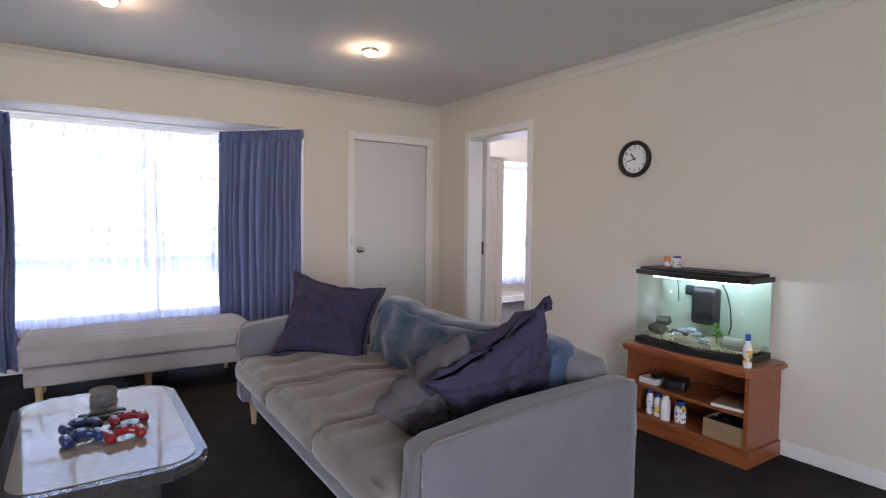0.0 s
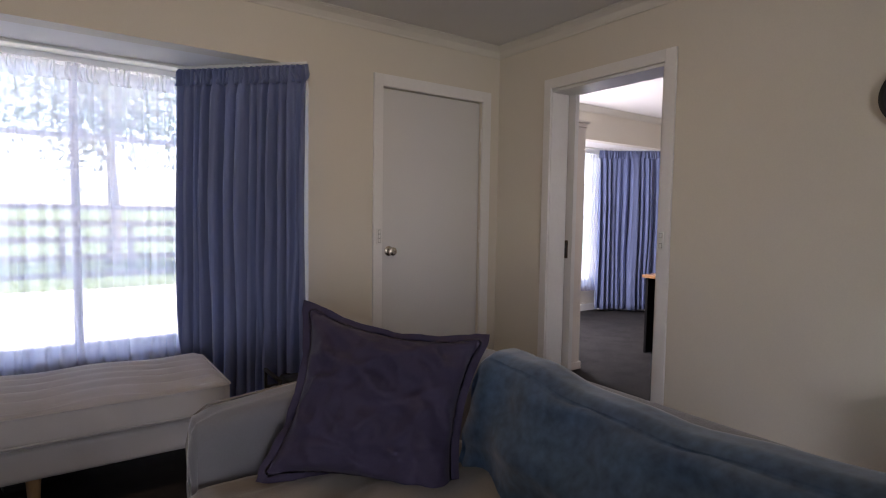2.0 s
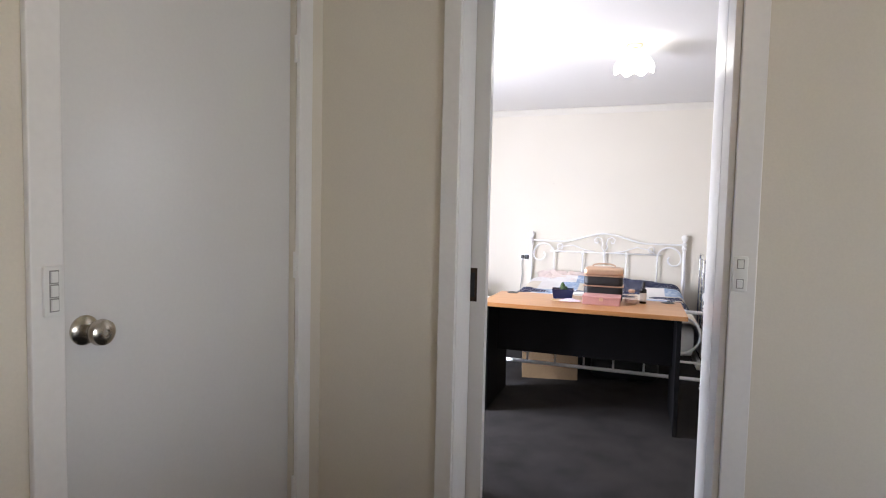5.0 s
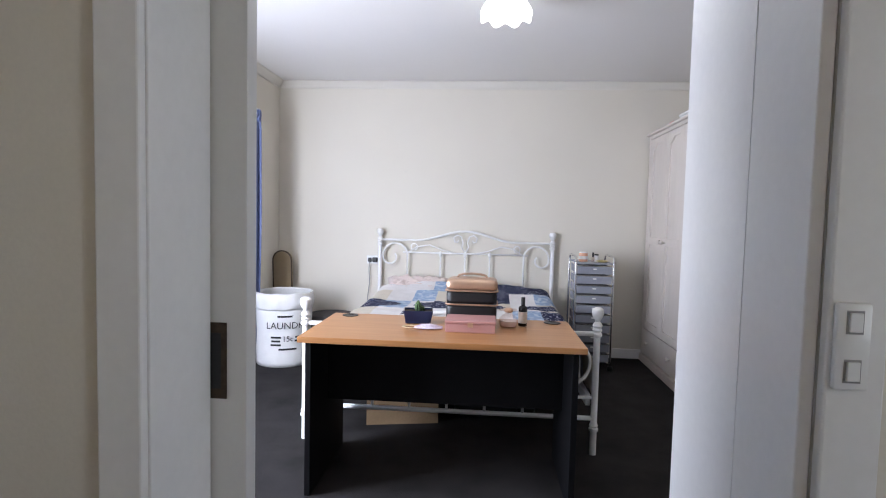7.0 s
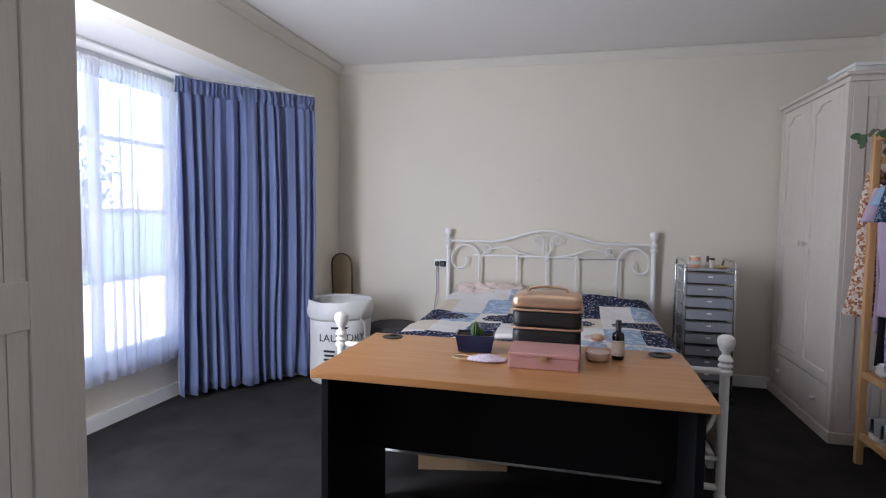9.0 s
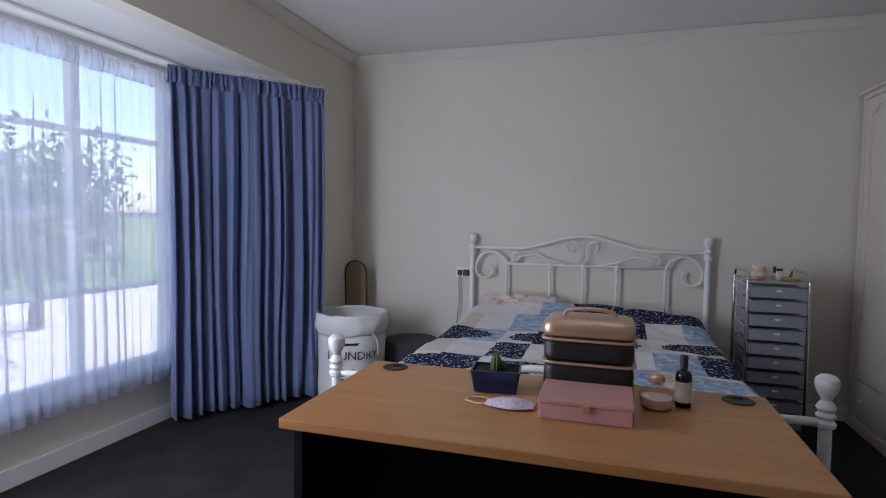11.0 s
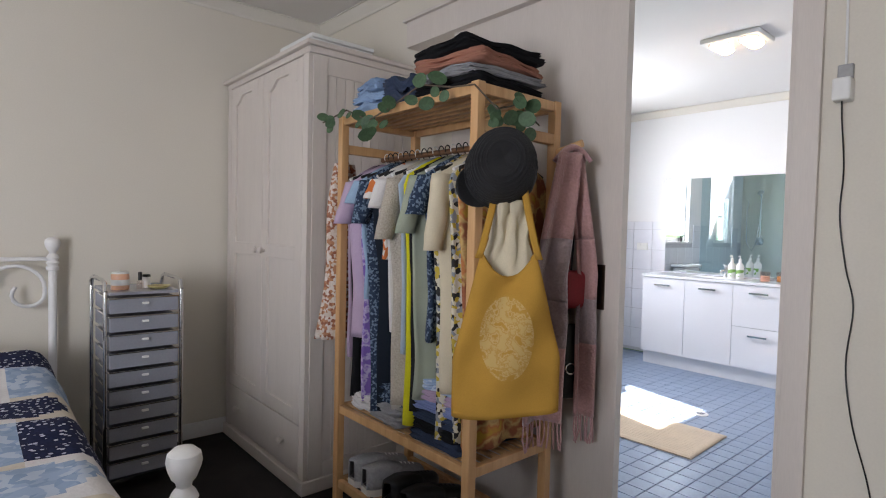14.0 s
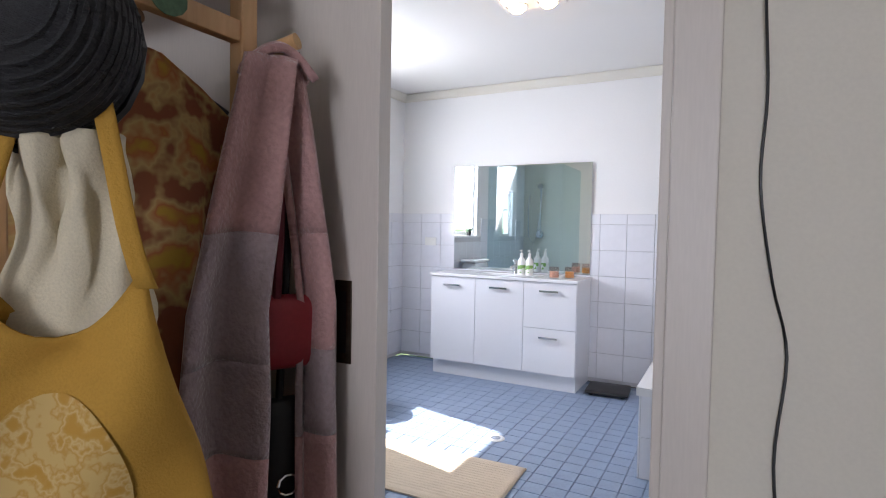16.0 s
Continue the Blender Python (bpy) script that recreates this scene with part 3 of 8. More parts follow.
def pillow(name, m, w, h, t, material, label, flange=0.0, seed=0, group=""):
    """A soft square cushion, in its own x-z plane."""
    bm = B()
    n = 46
    e = 1 + flange
    def side(sgn):
        def fn(a, c):
            u, v = (2 * a - 1) * e, (2 * c - 1) * e
            uu, vv = max(-1, min(1, u)), max(-1, min(1, v))
            body = max(0.0, (1 - uu ** 4) * (1 - vv ** 4)) ** 0.5
            pin = 1 - 0.15 * (1 - vv * vv) * abs(uu) ** 3
            pin2 = 1 - 0.17 * (1 - uu * uu) * abs(vv) ** 3
            wr = 0.10 * wob(u * 2.1 + seed, v * 2.1, sgn, 1) + 0.07 * abs(wob(u * 4 + v * 2.5 + seed, v * 3 - u, 3 * sgn, 1.2))
            y = sgn * (t / 2 * body * (1 + wr * 2) + 0.003)
            rg = wob(u * 1.3 - v * 1.9 + seed * 1.7, v * 1.1 + u * 0.7, 11 + sgn, 1.5)
            r2 = wob(u * 2.6 + v * 1.2 + seed, v * 2.2 - u * 0.5, 15 + sgn, 1.4)
            y += sgn * body * t * (0.10 * max(0.0, 1 - abs(rg) * 3.5) ** 2 + 0.06 * max(0.0, 1 - abs(r2) * 4) ** 2)
            fl = max(abs(u), abs(v)) - 1
            if fl > 0:
                y += fl * 0.24 * w * wob(u * 3 + seed, v * 3, 7, 1.5) * 2
            else:
                y += (0.03 * wob(u * 3 + seed, v * 4 + u * 2, 2 + sgn, 1.0) - 0.05 * max(0.0, 0.25 - abs(wob(u * 1.6 + v * 2.2 + seed, v * 1.2 - u * 1.5, 5 + sgn, 1.4))) * 4 * 0.5) * body
            return (u * w / 2 * pin, y, v * h / 2 * pin2)
        return fn
    grid(bm, side(1), n, n), grid(bm, side(-1), n, n)
    bmesh.ops.remove_doubles(bm, verts=bm.verts[:], dist=0.0062)
    ob = part(name, bm, material, None, smooth="all")
    ob.matrix_basis = m
    return tagged(ob, label, "cushion", group)


def drape(name, line, z0, z1, pleats, amp, material, parent, seed=0, flare=1.0, thick=0.003, head=0.0, smooth=True, rows=26, label=""):
    """Pleated cloth hung along a line of (x, y) points."""
    pts = [Vector((*p, 0)) for p in line]
    lens = [0.0]
    for a, c in zip(pts, pts[1:]):
        lens.append(lens[-1] + (c - a).length)
    def at(s):
        s *= lens[-1]
        for i in range(len(pts) - 1):
            if s <= lens[i + 1] + 1e-9:
                d = pts[i + 1] - pts[i]
                return pts[i] + d * ((s - lens[i]) / (lens[i + 1] - lens[i])), Vector((-d.y, d.x, 0)).normalized(), d.normalized()
        return pts[-1], Vector((-d.y, d.x, 0)).normalized(), d.normalized()
    rnd = random.Random(seed)
    ph = [rnd.uniform(-0.5, 0.5) for _ in range(pleats + 2)]
    am = [rnd.uniform(0.4, 1.5) for _ in range(pleats + 2)]
    def fn(u, v):
        z = z1 + (z0 - z1) * v
        p, nrm, d = at(u)
        k = u * pleats + ph[int(u * pleats)] * 0.7 * math.sin(math.pi * (u * pleats % 1)) + 0.5 * v * wob(u * 3 + seed, v * 1.5, 1) + 0.9 * wob(u * 4 + seed, 0.3, 7)
        a = amp * am[int(u * pleats)] * (0.55 + 0.45 * min(1, v * 3)) * (1 + (flare - 1) * v)
        if v < 0.05:
            a *= 0.6
        wv = math.sin(2 * math.pi * k)
        wv = math.copysign(abs(wv) ** 0.8, wv) + 0.22 * math.sin(2 * math.pi * k * 2.3 + seed + 2 * v)
        off = a * wv + 0.015 * wob(u * 6 + seed, v * 2.5, 5) * v
        side = 0.02 * wob(u * 4, v * 2 + seed, 9) * v
        return p + nrm * off + d * side + Vector((0, 0, z + 0.006 * wob(u * 20, seed, 3) * v))
    bm = grid(B(), fn, pleats * 10, rows)
    return part(name, bm, material, parent, label, smooth="all", thick=thick)


def curtain(line, z0, z1, pleats, label, seed, amp=0.045, material=None, name="curtain", group=""):
    c = thing(name, pose(0, 0, 0), label, "curtain", group)
    drape("cloth", line, z0, z1 - 0.02, pleats, amp, material or M_CURTAIN, c, seed, 1.25)
    drape("heading", line, z1 - 0.10, z1, pleats * 2, amp * 0.5, material or M_CURTAIN, c, seed + 3, 1.0, rows=4, label="pencil-pleated heading tape")
    return c


def rail(line, z, label):
    t = thing("curtain_rail", pose(0, 0, 0), label, "curtain rail")
    part("track", tube(B(), [(x, y, z) for x, y in line], 0.009, 8), M_PLASTICW, t, smooth=True)
    for (x, y), (x2, y2) in zip(line, line[1:]):
        part("bracket", boxes(((x + x2) / 2 - 0.01, (y + y2) / 2 - 0.01, z, (x + x2) / 2 + 0.01, (y + y2) / 2 + 0.01, z + 0.03)), M_PLASTICW, t)
    return t


def switch(m, label, n=1):
    s = thing("light_switch", m, label, "light switch")
    part("plate", boxes((-0.019, -0.009, -0.05, 0.019, 0, 0.05), bevel=0.003), M_PLASTICW, s, smooth=True)
    for i in range(n):
        z = 0 if n == 1 else -0.028 + 0.056 * i / (n - 1)
        # Flat grey outline: the shade of the rocker's gap put in as colour.
        part("gap_shade", boxes((-0.0095, -0.0094, z - 0.0135, 0.0095, -0.0088, z + 0.0135)), M_GAPSHADE, s)
        part("rocker", boxes((-0.007, -0.0125, z - 0.011, 0.007, -0.009, z + 0.011), bevel=0.001), M_PLASTICW, s)
    return s


def shoe(m, upper, sole, label, length=0.27, high=0.0, laces=True, group=""):
    """A low shoe along +x: sole, upper with an open collar, laces."""
    s = thing("shoe", m, label, "shoe", group)
    def half(t):
        return (0.030 + 0.018 * math.sin(math.pi * min(1, t * 0.9 + 0.12)) + 0.008 * t) * (1 - max(0, (t - 0.8) / 0.2) ** 2 * 0.75) * (1 - max(0, (0.1 - t) / 0.1) ** 2 * 0.35)
    ts = [i / 24 for i in range(25)]
    outline = [(t * length, half(t)) for t in ts] + [(t * length, -half(t)) for t in ts[::-1]]
    part("sole", prism(B(), [(x, y * 1.08) for x, y in outline], "z", 0, 0.026), sole, s)
    def hgt(t):
        return 0.026 + (0.068 + high) * (1 - max(0, (t - 0.30) / 0.7) ** 1.1 * 0.62) * (1 - max(0, (t - 0.93) / 0.07) ** 2 * 0.8)
    def fn(u, v):
        t = u
        w, h = half(t), hgt(t)
        op = 0.62 if t < 0.5 else 0.62 + 0.38 * min(1, (t - 0.5) / 0.12)
        if t < 0.02:
            w *= 0.9
        a = (v * 2 - 1) * math.pi / 2 * op * (1.0 if t > 0.05 else 1)
        ang = math.pi / 2 * (v * 2 - 1)
        x = t * length
        top = 1 if t > 0.62 else 0
        sgn = 1 if v > 0.5 else -1
        k = abs(v * 2 - 1)
        if t > 0.55:
            return (x, w * math.sin(ang), 0.026 + (h - 0.026) * math.cos(ang) ** 0.6)
        return (x, sgn * w * (0.78 + 0.22 * k ** 0.4), 0.026 + (h - 0.026) * (1 - k) ** 0.8)
    bm = grid(B(), fn, 30, 12)
    part("upper", bm, upper, s, smooth="all", thick=0.005)
    part("insole", prism(B(), [(x * 0.9 + 0.01, y * 0.8) for x, y in outline], "z", 0.0265, 0.030), M_DARKCUSH, s)
    if laces:
        bm = B()
        for i in range(4):
            x = length * (0.58 + 0.07 * i)
            z = hgt(x / length) + 0.003
            tube(bm, [(x, -0.028, z - 0.012), (x + 0.006, 0, z), (x, 0.028, z - 0.012)], 0.0028, 5)
        part("laces", bm, M_PLASTICW if upper is not M_BLACK else M_BLACK, s, smooth=True)
    return s


# ---- living room ----
curtain([(1.10, 5.30), (1.30, 5.10), (1.665, 4.70)], 0.06, 2.035, 12, "slate blue pencil-pleat curtain drawn open at the bay end", 3, 0.06, group="blue curtains")
curtain([(-1.15, 4.76), (-0.7, 5.22), (-0.40, 5.30)], 0.06, 2.035, 13, "slate blue pencil-pleat curtain gathered at the window", 8, 0.055, group="blue curtains")
curtain([(-0.66, 5.35), (1.16, 5.35)], 0.30, 2.0, 26, "sheer white voile curtain over the bay window", 21, 0.016, M_SHEER, "sheer_curtain", "sheer curtains")
rail([(-1.2, 4.78), (-0.72, 5.24), (1.14, 5.27), (1.67, 4.72)], 2.045, "white curtain track bent round the bay soffit")
switch(pose(2.183, YN - 0.0185, 1.06, 0, 0, 0), "white double light switch on the door architrave", 3)
switch(pose(XE - 0.0185, 3.442, 1.083, 0, 0, -90), "white light switch on the sliding door architrave", 2)
st = thing("door_stop", pose(XE - 0.016, 4.46, 0.045), "white plastic door stop screwed to the baseboard", "door stop")
part("peg", tube(B(), [(0, 0, 0), (-0.045, 0, 0)], 0.011, 12), M_PLASTICW, st, smooth=True)
part("tip", tube(B(), [(-0.045, 0, 0), (-0.06, 0, 0)], 0.014, 12), M_PLASTICW, st, smooth=True)

# wall clock
M_FACE = mat("white clock face", (0.82, 0.82, 0.84), 0.5, var=0.01)
ck = thing("wall_clock", pose(XE - 0.001, 2.392, 1.69, 90, 0, -90), "round wall clock with black rim and white dial", "clock")
part("rim", lathe(B(), [(0.09, 0.0), (0.122, 0.0), (0.125, 0.012), (0.122, 0.03), (0.112, 0.036), (0.104, 0.034), (0.1, 0.02), (0.09, 0.012)], 48, Matrix(), False), M_BLACK, ck, smooth=True)
part("dial", lathe(B(), [(0.0, 0.0), (0.102, 0.0), (0.102, 0.016), (0, 0.016)], 48), M_FACE, ck)
for hr in range(1, 13):
    a = radians(90 - hr * 30)
    cu = bpy.data.curves.new("numeral", "FONT")
    cu.body, cu.size, cu.align_x, cu.align_y, cu.extrude = str(hr), 0.026, "CENTER", "CENTER", 0.0004
    cu.materials.append(M_BLACK)
    o = new("numeral", cu)
    o.parent = ck
    o.matrix_basis = pose(0.08 * math.cos(a), 0.08 * math.sin(a), 0.0168)
for nm, ang, ln, wdt in (("hour_hand", 90 - 322, 0.048, 0.004), ("minute_hand", 90 - 256, 0.072, 0.0028)):
    bm = boxes((-0.012, -wdt, 0.018, ln, wdt, 0.0195))
    o = part(nm, bm, M_BLACK, ck)
    o.matrix_basis = pose(0, 0, 0, 0, 0, ang)
part("pin", lathe(B(), [(0.006, 0.0165), (0.006, 0.022), (0, 0.022)], 16), M_BLACK, ck)

# ceiling downlights
def downlight(x, y):
    d = thing("downlight", pose(x, y, CH), "white and nickel gimbal ceiling downlight, switched on", "ceiling light", "living room downlights")
    part("ring", lathe(B(), [(0.052, 0.0), (0.062, -0.004), (0.06, -0.014), (0.05, -0.02), (0.046, -0.02), (0.046, 0.0)], 32, Matrix(), False), M_BRASSY, d, smooth=True)
    b = part("bulb", lathe(B(), [(0.0, -0.045), (0.02, -0.044), (0.036, -0.036), (0.044, -0.02), (0.042, -0.004), (0.0, -0.004)], 28), M_BULB, d, "glowing reflector bulb", smooth=True)
    b.matrix_basis = pose(0, 0, 0, 12, 0, 0)
downlight(1.70, 3.45)
downlight(0.165, 3.45)

# sofa: front towards -x
M_LEGW = wood("pale oak leg", (0.42, 0.26, 0.13), (0.55, 0.36, 0.20), grain=(12, 12, 1.2))
sf = thing("sofa", pose(0, 0, 0), "three-seat taupe grey velvet sofa with tufted seat cushions", "sofa")
SY0, SY1, SXF, SXB = 1.29, 3.47, 0.80, 1.80
part("base", softbox(B(), (SXF + SXB) / 2 + 0.02, (SY0 + SY1) / 2, 0.215, SXB - SXF - 0.06, SY1 - SY0 - 0.02, 0.17, 0.02, 8), M_ARMFAB, sf, smooth="all")
def armfn(x, y, z):
    return (0.012 * wob(y * 2, z * 2, x), 0.006 * wob(x * 3, z * 2, y + 4), -0.045 * (x < -0.2) * (z > 0) * min(1, (-0.2 - x)) + 0.012 * x * (z > 0))
part("arm", softbox(B(), (SXF + SXB) / 2, SY1 - 0.07, 0.395, SXB - SXF, 0.14, 0.52, 0.045, 14, armfn), M_ARMFAB, sf, smooth="all")
part("arm", softbox(B(), (SXF + SXB) / 2, SY0 + 0.07, 0.395, SXB - SXF, 0.14, 0.52, 0.045, 14, armfn), M_ARMFAB, sf, smooth="all")
for yy in (SY0 + 0.002, SY1 - 0.002):
    s2 = 1 if yy > 2 else -1
    part("piping", tube(B(), [(SXF + 0.02, yy, 0.16), (SXF + 0.005, yy, 0.5), (SXF + 0.015, yy - s2 * 0.02, 0.585), (SXF + 0.06, yy - s2 * 0.015, 0.615), (SXF + 0.4, yy - s2 * 0.012, 0.642), (SXB - 0.06, yy - s2 * 0.012, 0.657)], 0.004, 6), M_GREYFAB, sf, "corded edge piping", smooth=True)
part("back_frame", softbox(B(), SXB - 0.09, (SY0 + SY1) / 2, 0.43, 0.18, SY1 - SY0 - 0.27, 0.60, 0.06, 12), M_ARMFAB, sf, smooth="all")
W3 = (SY1 - SY0 - 0.29) / 3
for i in range(3):
    yc = SY0 + 0.145 + W3 * (i + 0.5)
    def seatfn(x, y, z, f=tufted(2, 3, 0.045, 0.038), k=i):
        a = f(x, y, z)
        bulge = 0.02 * (1 - z * z) if x < -0.99 else 0
        return (a[0] - bulge, a[1], a[2] + 0.006 * wob(x * 3 + k * 5, y * 3, 1))
    part("seat_cushion", softbox(B(), 1.20, yc, 0.365, 0.86, W3 - 0.008, 0.14, 0.045, 26, seatfn), M_GREYFAB, sf, "taupe velvet tufted seat cushion", smooth="all")
for x in (SXF + 0.08, SXB - 0.08):
    for y in (SY0 + 0.1, SY1 - 0.1):
        part("leg", lathe(B(), [(0.014, 0), (0.024, 0.132)], 14, Matrix.Translation((x, y, 0))), M_LEGW, sf, smooth=True)
bc = thing("back_cushion", pose(1.55, 2.28, 0.385, 0, 0, 0), "long blue crushed velvet back cushion on the sofa", "cushion")
def backfn(x, y, z):
    f = tufted(5, 2, 0.0, 0.05, 0)(-x, y, z)
    sag = -0.045 * (z > 0) * (0.5 + 0.5 * math.sin(y * 3.6 + 1)) * max(0, z)
    return (-f[0] - 0.05 * (1 - y * y) * (1 - z * z) + 0.10 * (z + 1) / 2 + 0.02 * wob(y * 4, z * 3, 2), 0.01 * wob(y * 4, z * 4, 8), sag + 0.02 * wob(y * 5, 1, z))
part("cover", softbox(B(), 0, 0, 0.19, 0.19, 1.52, 0.42, 0.075, 30, backfn), M_BLUEVEL, bc, smooth="all")
pillow("cushion", pose(1.26, 3.10, 0.645, -24, 9, -38), 0.52, 0.47, 0.18, M_PURPLE, "dusky purple cushion with flanged edge on the sofa", 0.13, 1, "purple cushions")
pillow("cushion", pose(1.36, 1.64, 0.65, 34, -30, -14), 0.52, 0.48, 0.17, M_PURPLE, "dusky purple flanged cushion leaning on the sofa arm", 0.13, 5, "purple cushions")
pillow("cushion", pose(1.14, 1.74, 0.60, 38, -38, -16), 0.44, 0.40, 0.14, M_DARKCUSH, "dark grey cushion leaning on a purple cushion", 0.0, 9)

# bench under the window
bn = thing("bench", pose(0.40, 4.53, 0), "long pale grey tufted upholstered bench at the window", "bench")
part("frame", softbox(B(), 0, 0, 0.235, 1.40, 0.60, 0.13, 0.02, 10), M_BENCH, bn, smooth="all")
part("seat_cushion", softbox(B(), 0, 0, 0.375, 1.44, 0.64, 0.145, 0.035, 34, tufted(3, 6, 0.03, 0.032)), M_BENCH, bn, "pale tufted seat pad", smooth="all")
for z in (0.43, 0.322):
    part("piping", tube(B(), [(-0.69, -0.322, z), (0.69, -0.322, z), (0.722, -0.29, z), (0.722, 0.29, z), (0.69, 0.322, z), (-0.69, 0.322, z), (-0.722, 0.29, z), (-0.722, -0.29, z)], 0.004, 6, True), M_BENCH, bn, smooth=True)
for x in (-0.62, 0.0, 0.62):
    for y in (-0.24, 0.24):
        part("leg", lathe(B(), [(0.016, 0), (0.026, 0.175)], 14, Matrix.Translation((x, y, 0))), M_LEGW, bn, "tapered pale timber leg", smooth=True)
shoe(pose(0.28, 4.62, 0, 0, 0, 15), M_BLACK, M_BLACK, "black shoe lying on carpet under the bench", 0.28, group="shoes under bench")
shoe(pose(0.30, 4.74, 0, 0, 0, 5), M_BLACK, M_BLACK, "black shoe lying on carpet under the bench", 0.28, group="shoes under bench")

# coffee table
M_STONE = mat("polished cream stone top", (0.30, 0.285, 0.25), 0.035, var=0.1, scale=5, fine=40)
M_RIM = mat("dark green black stone edge", (0.05, 0.05, 0.047), 0.08, var=0.3, scale=30)
ct = thing("coffee_table", pose(0.07, 2.53, 0), "low coffee table with glossy stone top and dark edge", "coffee table")
def rounded(hx, hy, r, n=8):
    out = []
    for cx, cy, a in ((hx - r, hy - r, 0), (-hx + r, hy - r, 90), (-hx + r, -hy + r, 180), (hx - r, -hy + r, 270)):
        out += arc(cx, cy, r, a, a + 90, n)
    return out
bm = prism(B(), rounded(0.315, 0.54, 0.13), "z", 0.375, 0.418)
bmesh.ops.bevel(bm, geom=[e for e in bm.edges if abs(e.verts[0].co.z - e.verts[1].co.z) < 1e-5], offset=0.016, segments=3, affect="EDGES")
part("edge", bm, M_RIM, ct, "dark polished bullnose edge", smooth=True)
part("tabletop", prism(B(), rounded(0.275, 0.50, 0.105), "z", 0.4185, 0.4215), M_STONE, ct, "cream polished stone top")
for y in (-0.3, 0.3):
    part("pedestal", softbox(B(), 0, y, 0.188, 0.34, 0.16, 0.374, 0.03, 8), M_RIM, ct, smooth="all")
def controller(x, y, rz, color, label):
    m = mat(label.split(" game")[0], color, 0.3, var=0.1)
    g = thing("game_controller", pose(x, y, 0.4215, 0, 0, rz), label, "game controller", "game controllers")
    def fn(a, c, z):
        return (0, 0.012 * (abs(a) > 0.5) * -1, 0.006 * (1 - a * a))
    g.scale = (0.82, 0.82, 0.82)
    part("body", softbox(B(), 0, 0.012, 0.031, 0.10, 0.062, 0.034, 0.015, 8, fn), m, g, smooth="all")
    for s in (-1, 1):
        part("grip", softbox(B(), s * 0.062, -0.012, 0.025, 0.044, 0.098, 0.044, 0.019, 8), m, g, smooth="all")
        part("thumb_stick", lathe(B(), [(0.006, 0.046), (0.006, 0.056), (0.010, 0.057), (0.010, 0.061), (0, 0.0605)], 14, Matrix.Translation((s * 0.024, 0.0, 0))), M_BLACK, g, smooth=True)
    part("touch_pad", boxes((-0.024, 0.022, 0.0515, 0.024, 0.04, 0.0535), bevel=0.0008), M_BLACK, g)
controller(0.135, 2.36, 8, (0.24, 0.012, 0.014), "glossy red game controller on the table")
controller(0.0, 2.40, 12, (0.012, 0.03, 0.13), "dark blue game controller on the table")
controller(0.16, 2.53, 5, (0.2, 0.012, 0.014), "red game controller on the table")
controller(-0.005, 2.53, 20, (0.012, 0.025, 0.10), "navy blue game controller on the table")
M_COAST = mat("grey felt coaster", (0.14, 0.135, 0.13), 0.9, var=0.2, scale=20)
cs = thing("coaster_stack", pose(0.085, 2.83, 0.4215), "stack of round grey coasters on the table", "coasters")
for i in range(6):
    part("coaster", lathe(B(), [(0.05, 0.0005 + i * 0.0125), (0.052, 0.003 + i * 0.0125), (0.052, 0.010 + i * 0.0125), (0.05, 0.0122 + i * 0.0125), (0, 0.0122 + i * 0.0125)], 28, Matrix.Translation((0.003 * math.sin(i * 2), 0.003 * math.cos(i * 3), 0))), M_COAST, cs, smooth=True)
for k, (y, a) in enumerate(((2.68, 8), (2.62, 14))):
    rc = thing("remote_control", pose(0.075, y, 0.4215, 0, 0, a), "slim black remote control lying on the table", "remote control", "remotes")
    part("body", softbox(B(), 0, 0, 0.009, 0.17, 0.042, 0.018, 0.006, 8), M_BLACK, rc, smooth="all")
    for i in range(5):
        for j in (-0.01, 0.0, 0.01):
            part("button", boxes((-0.07 + i * 0.022, j - 0.003, 0.0182, -0.062 + i * 0.022, j + 0.003, 0.0195)), M_COAST, rc)

# aquarium cabinet
ac = thing("aquarium_stand", pose(0, 0, 0), "reddish stained timber stand with open shelves", "cabinet")
AXF, AXB, AY, AYE = 2.83, 3.168, 1.40, 2.14
bm = prism(B(), [(AXB, AY - 0.03), (AXB, AYE + 0.03), (AXF - 0.015, AYE + 0.03), (AXF - 0.045, AYE), (AXF - 0.045, AY), (AXF - 0.015, AY - 0.03)], "z", 0.478, 0.52)
bmesh.ops.bevel(bm, geom=[e for e in bm.edges if abs(e.verts[0].co.z - e.verts[1].co.z) < 1e-5], offset=0.01, segments=3, affect="EDGES")
part("top", bm, M_RED, ac, smooth=True)
for y in (AY, AYE - 0.022):
    part("side_panel", boxes((AXF, y, 0.0, AXB, y + 0.022, 0.4775), bevel=0.002), M_RED, ac)
part("back_panel", boxes((AXB - 0.012, AY + 0.0225, 0.03, AXB - 0.002, AYE - 0.0225, 0.477)), M_RED, ac)
part("shelf", boxes((AXF + 0.012, AY + 0.0225, 0.255, AXB - 0.0125, AYE - 0.0225, 0.275), bevel=0.002), M_RED, ac)
part("shelf", boxes((AXF + 0.004, AY + 0.0225, 0.075, AXB - 0.0125, AYE - 0.0225, 0.094), bevel=0.002), M_RED, ac)
part("plinth", boxes((AXF - 0.012, AY - 0.012, 0.0, AXF - 0.0005, AYE + 0.012, 0.085), (AXF - 0.0005, AY - 0.012, 0, AXB, AY - 0.0005, 0.085), bevel=0.003), M_RED, ac)
aq = thing("aquarium", pose(2.995, 1.79, 0.52), "lit glass fish tank with gravel, rocks and plants", "aquarium")
M_WATER = glass("clear tank glass", (0.93, 0.985, 0.965))
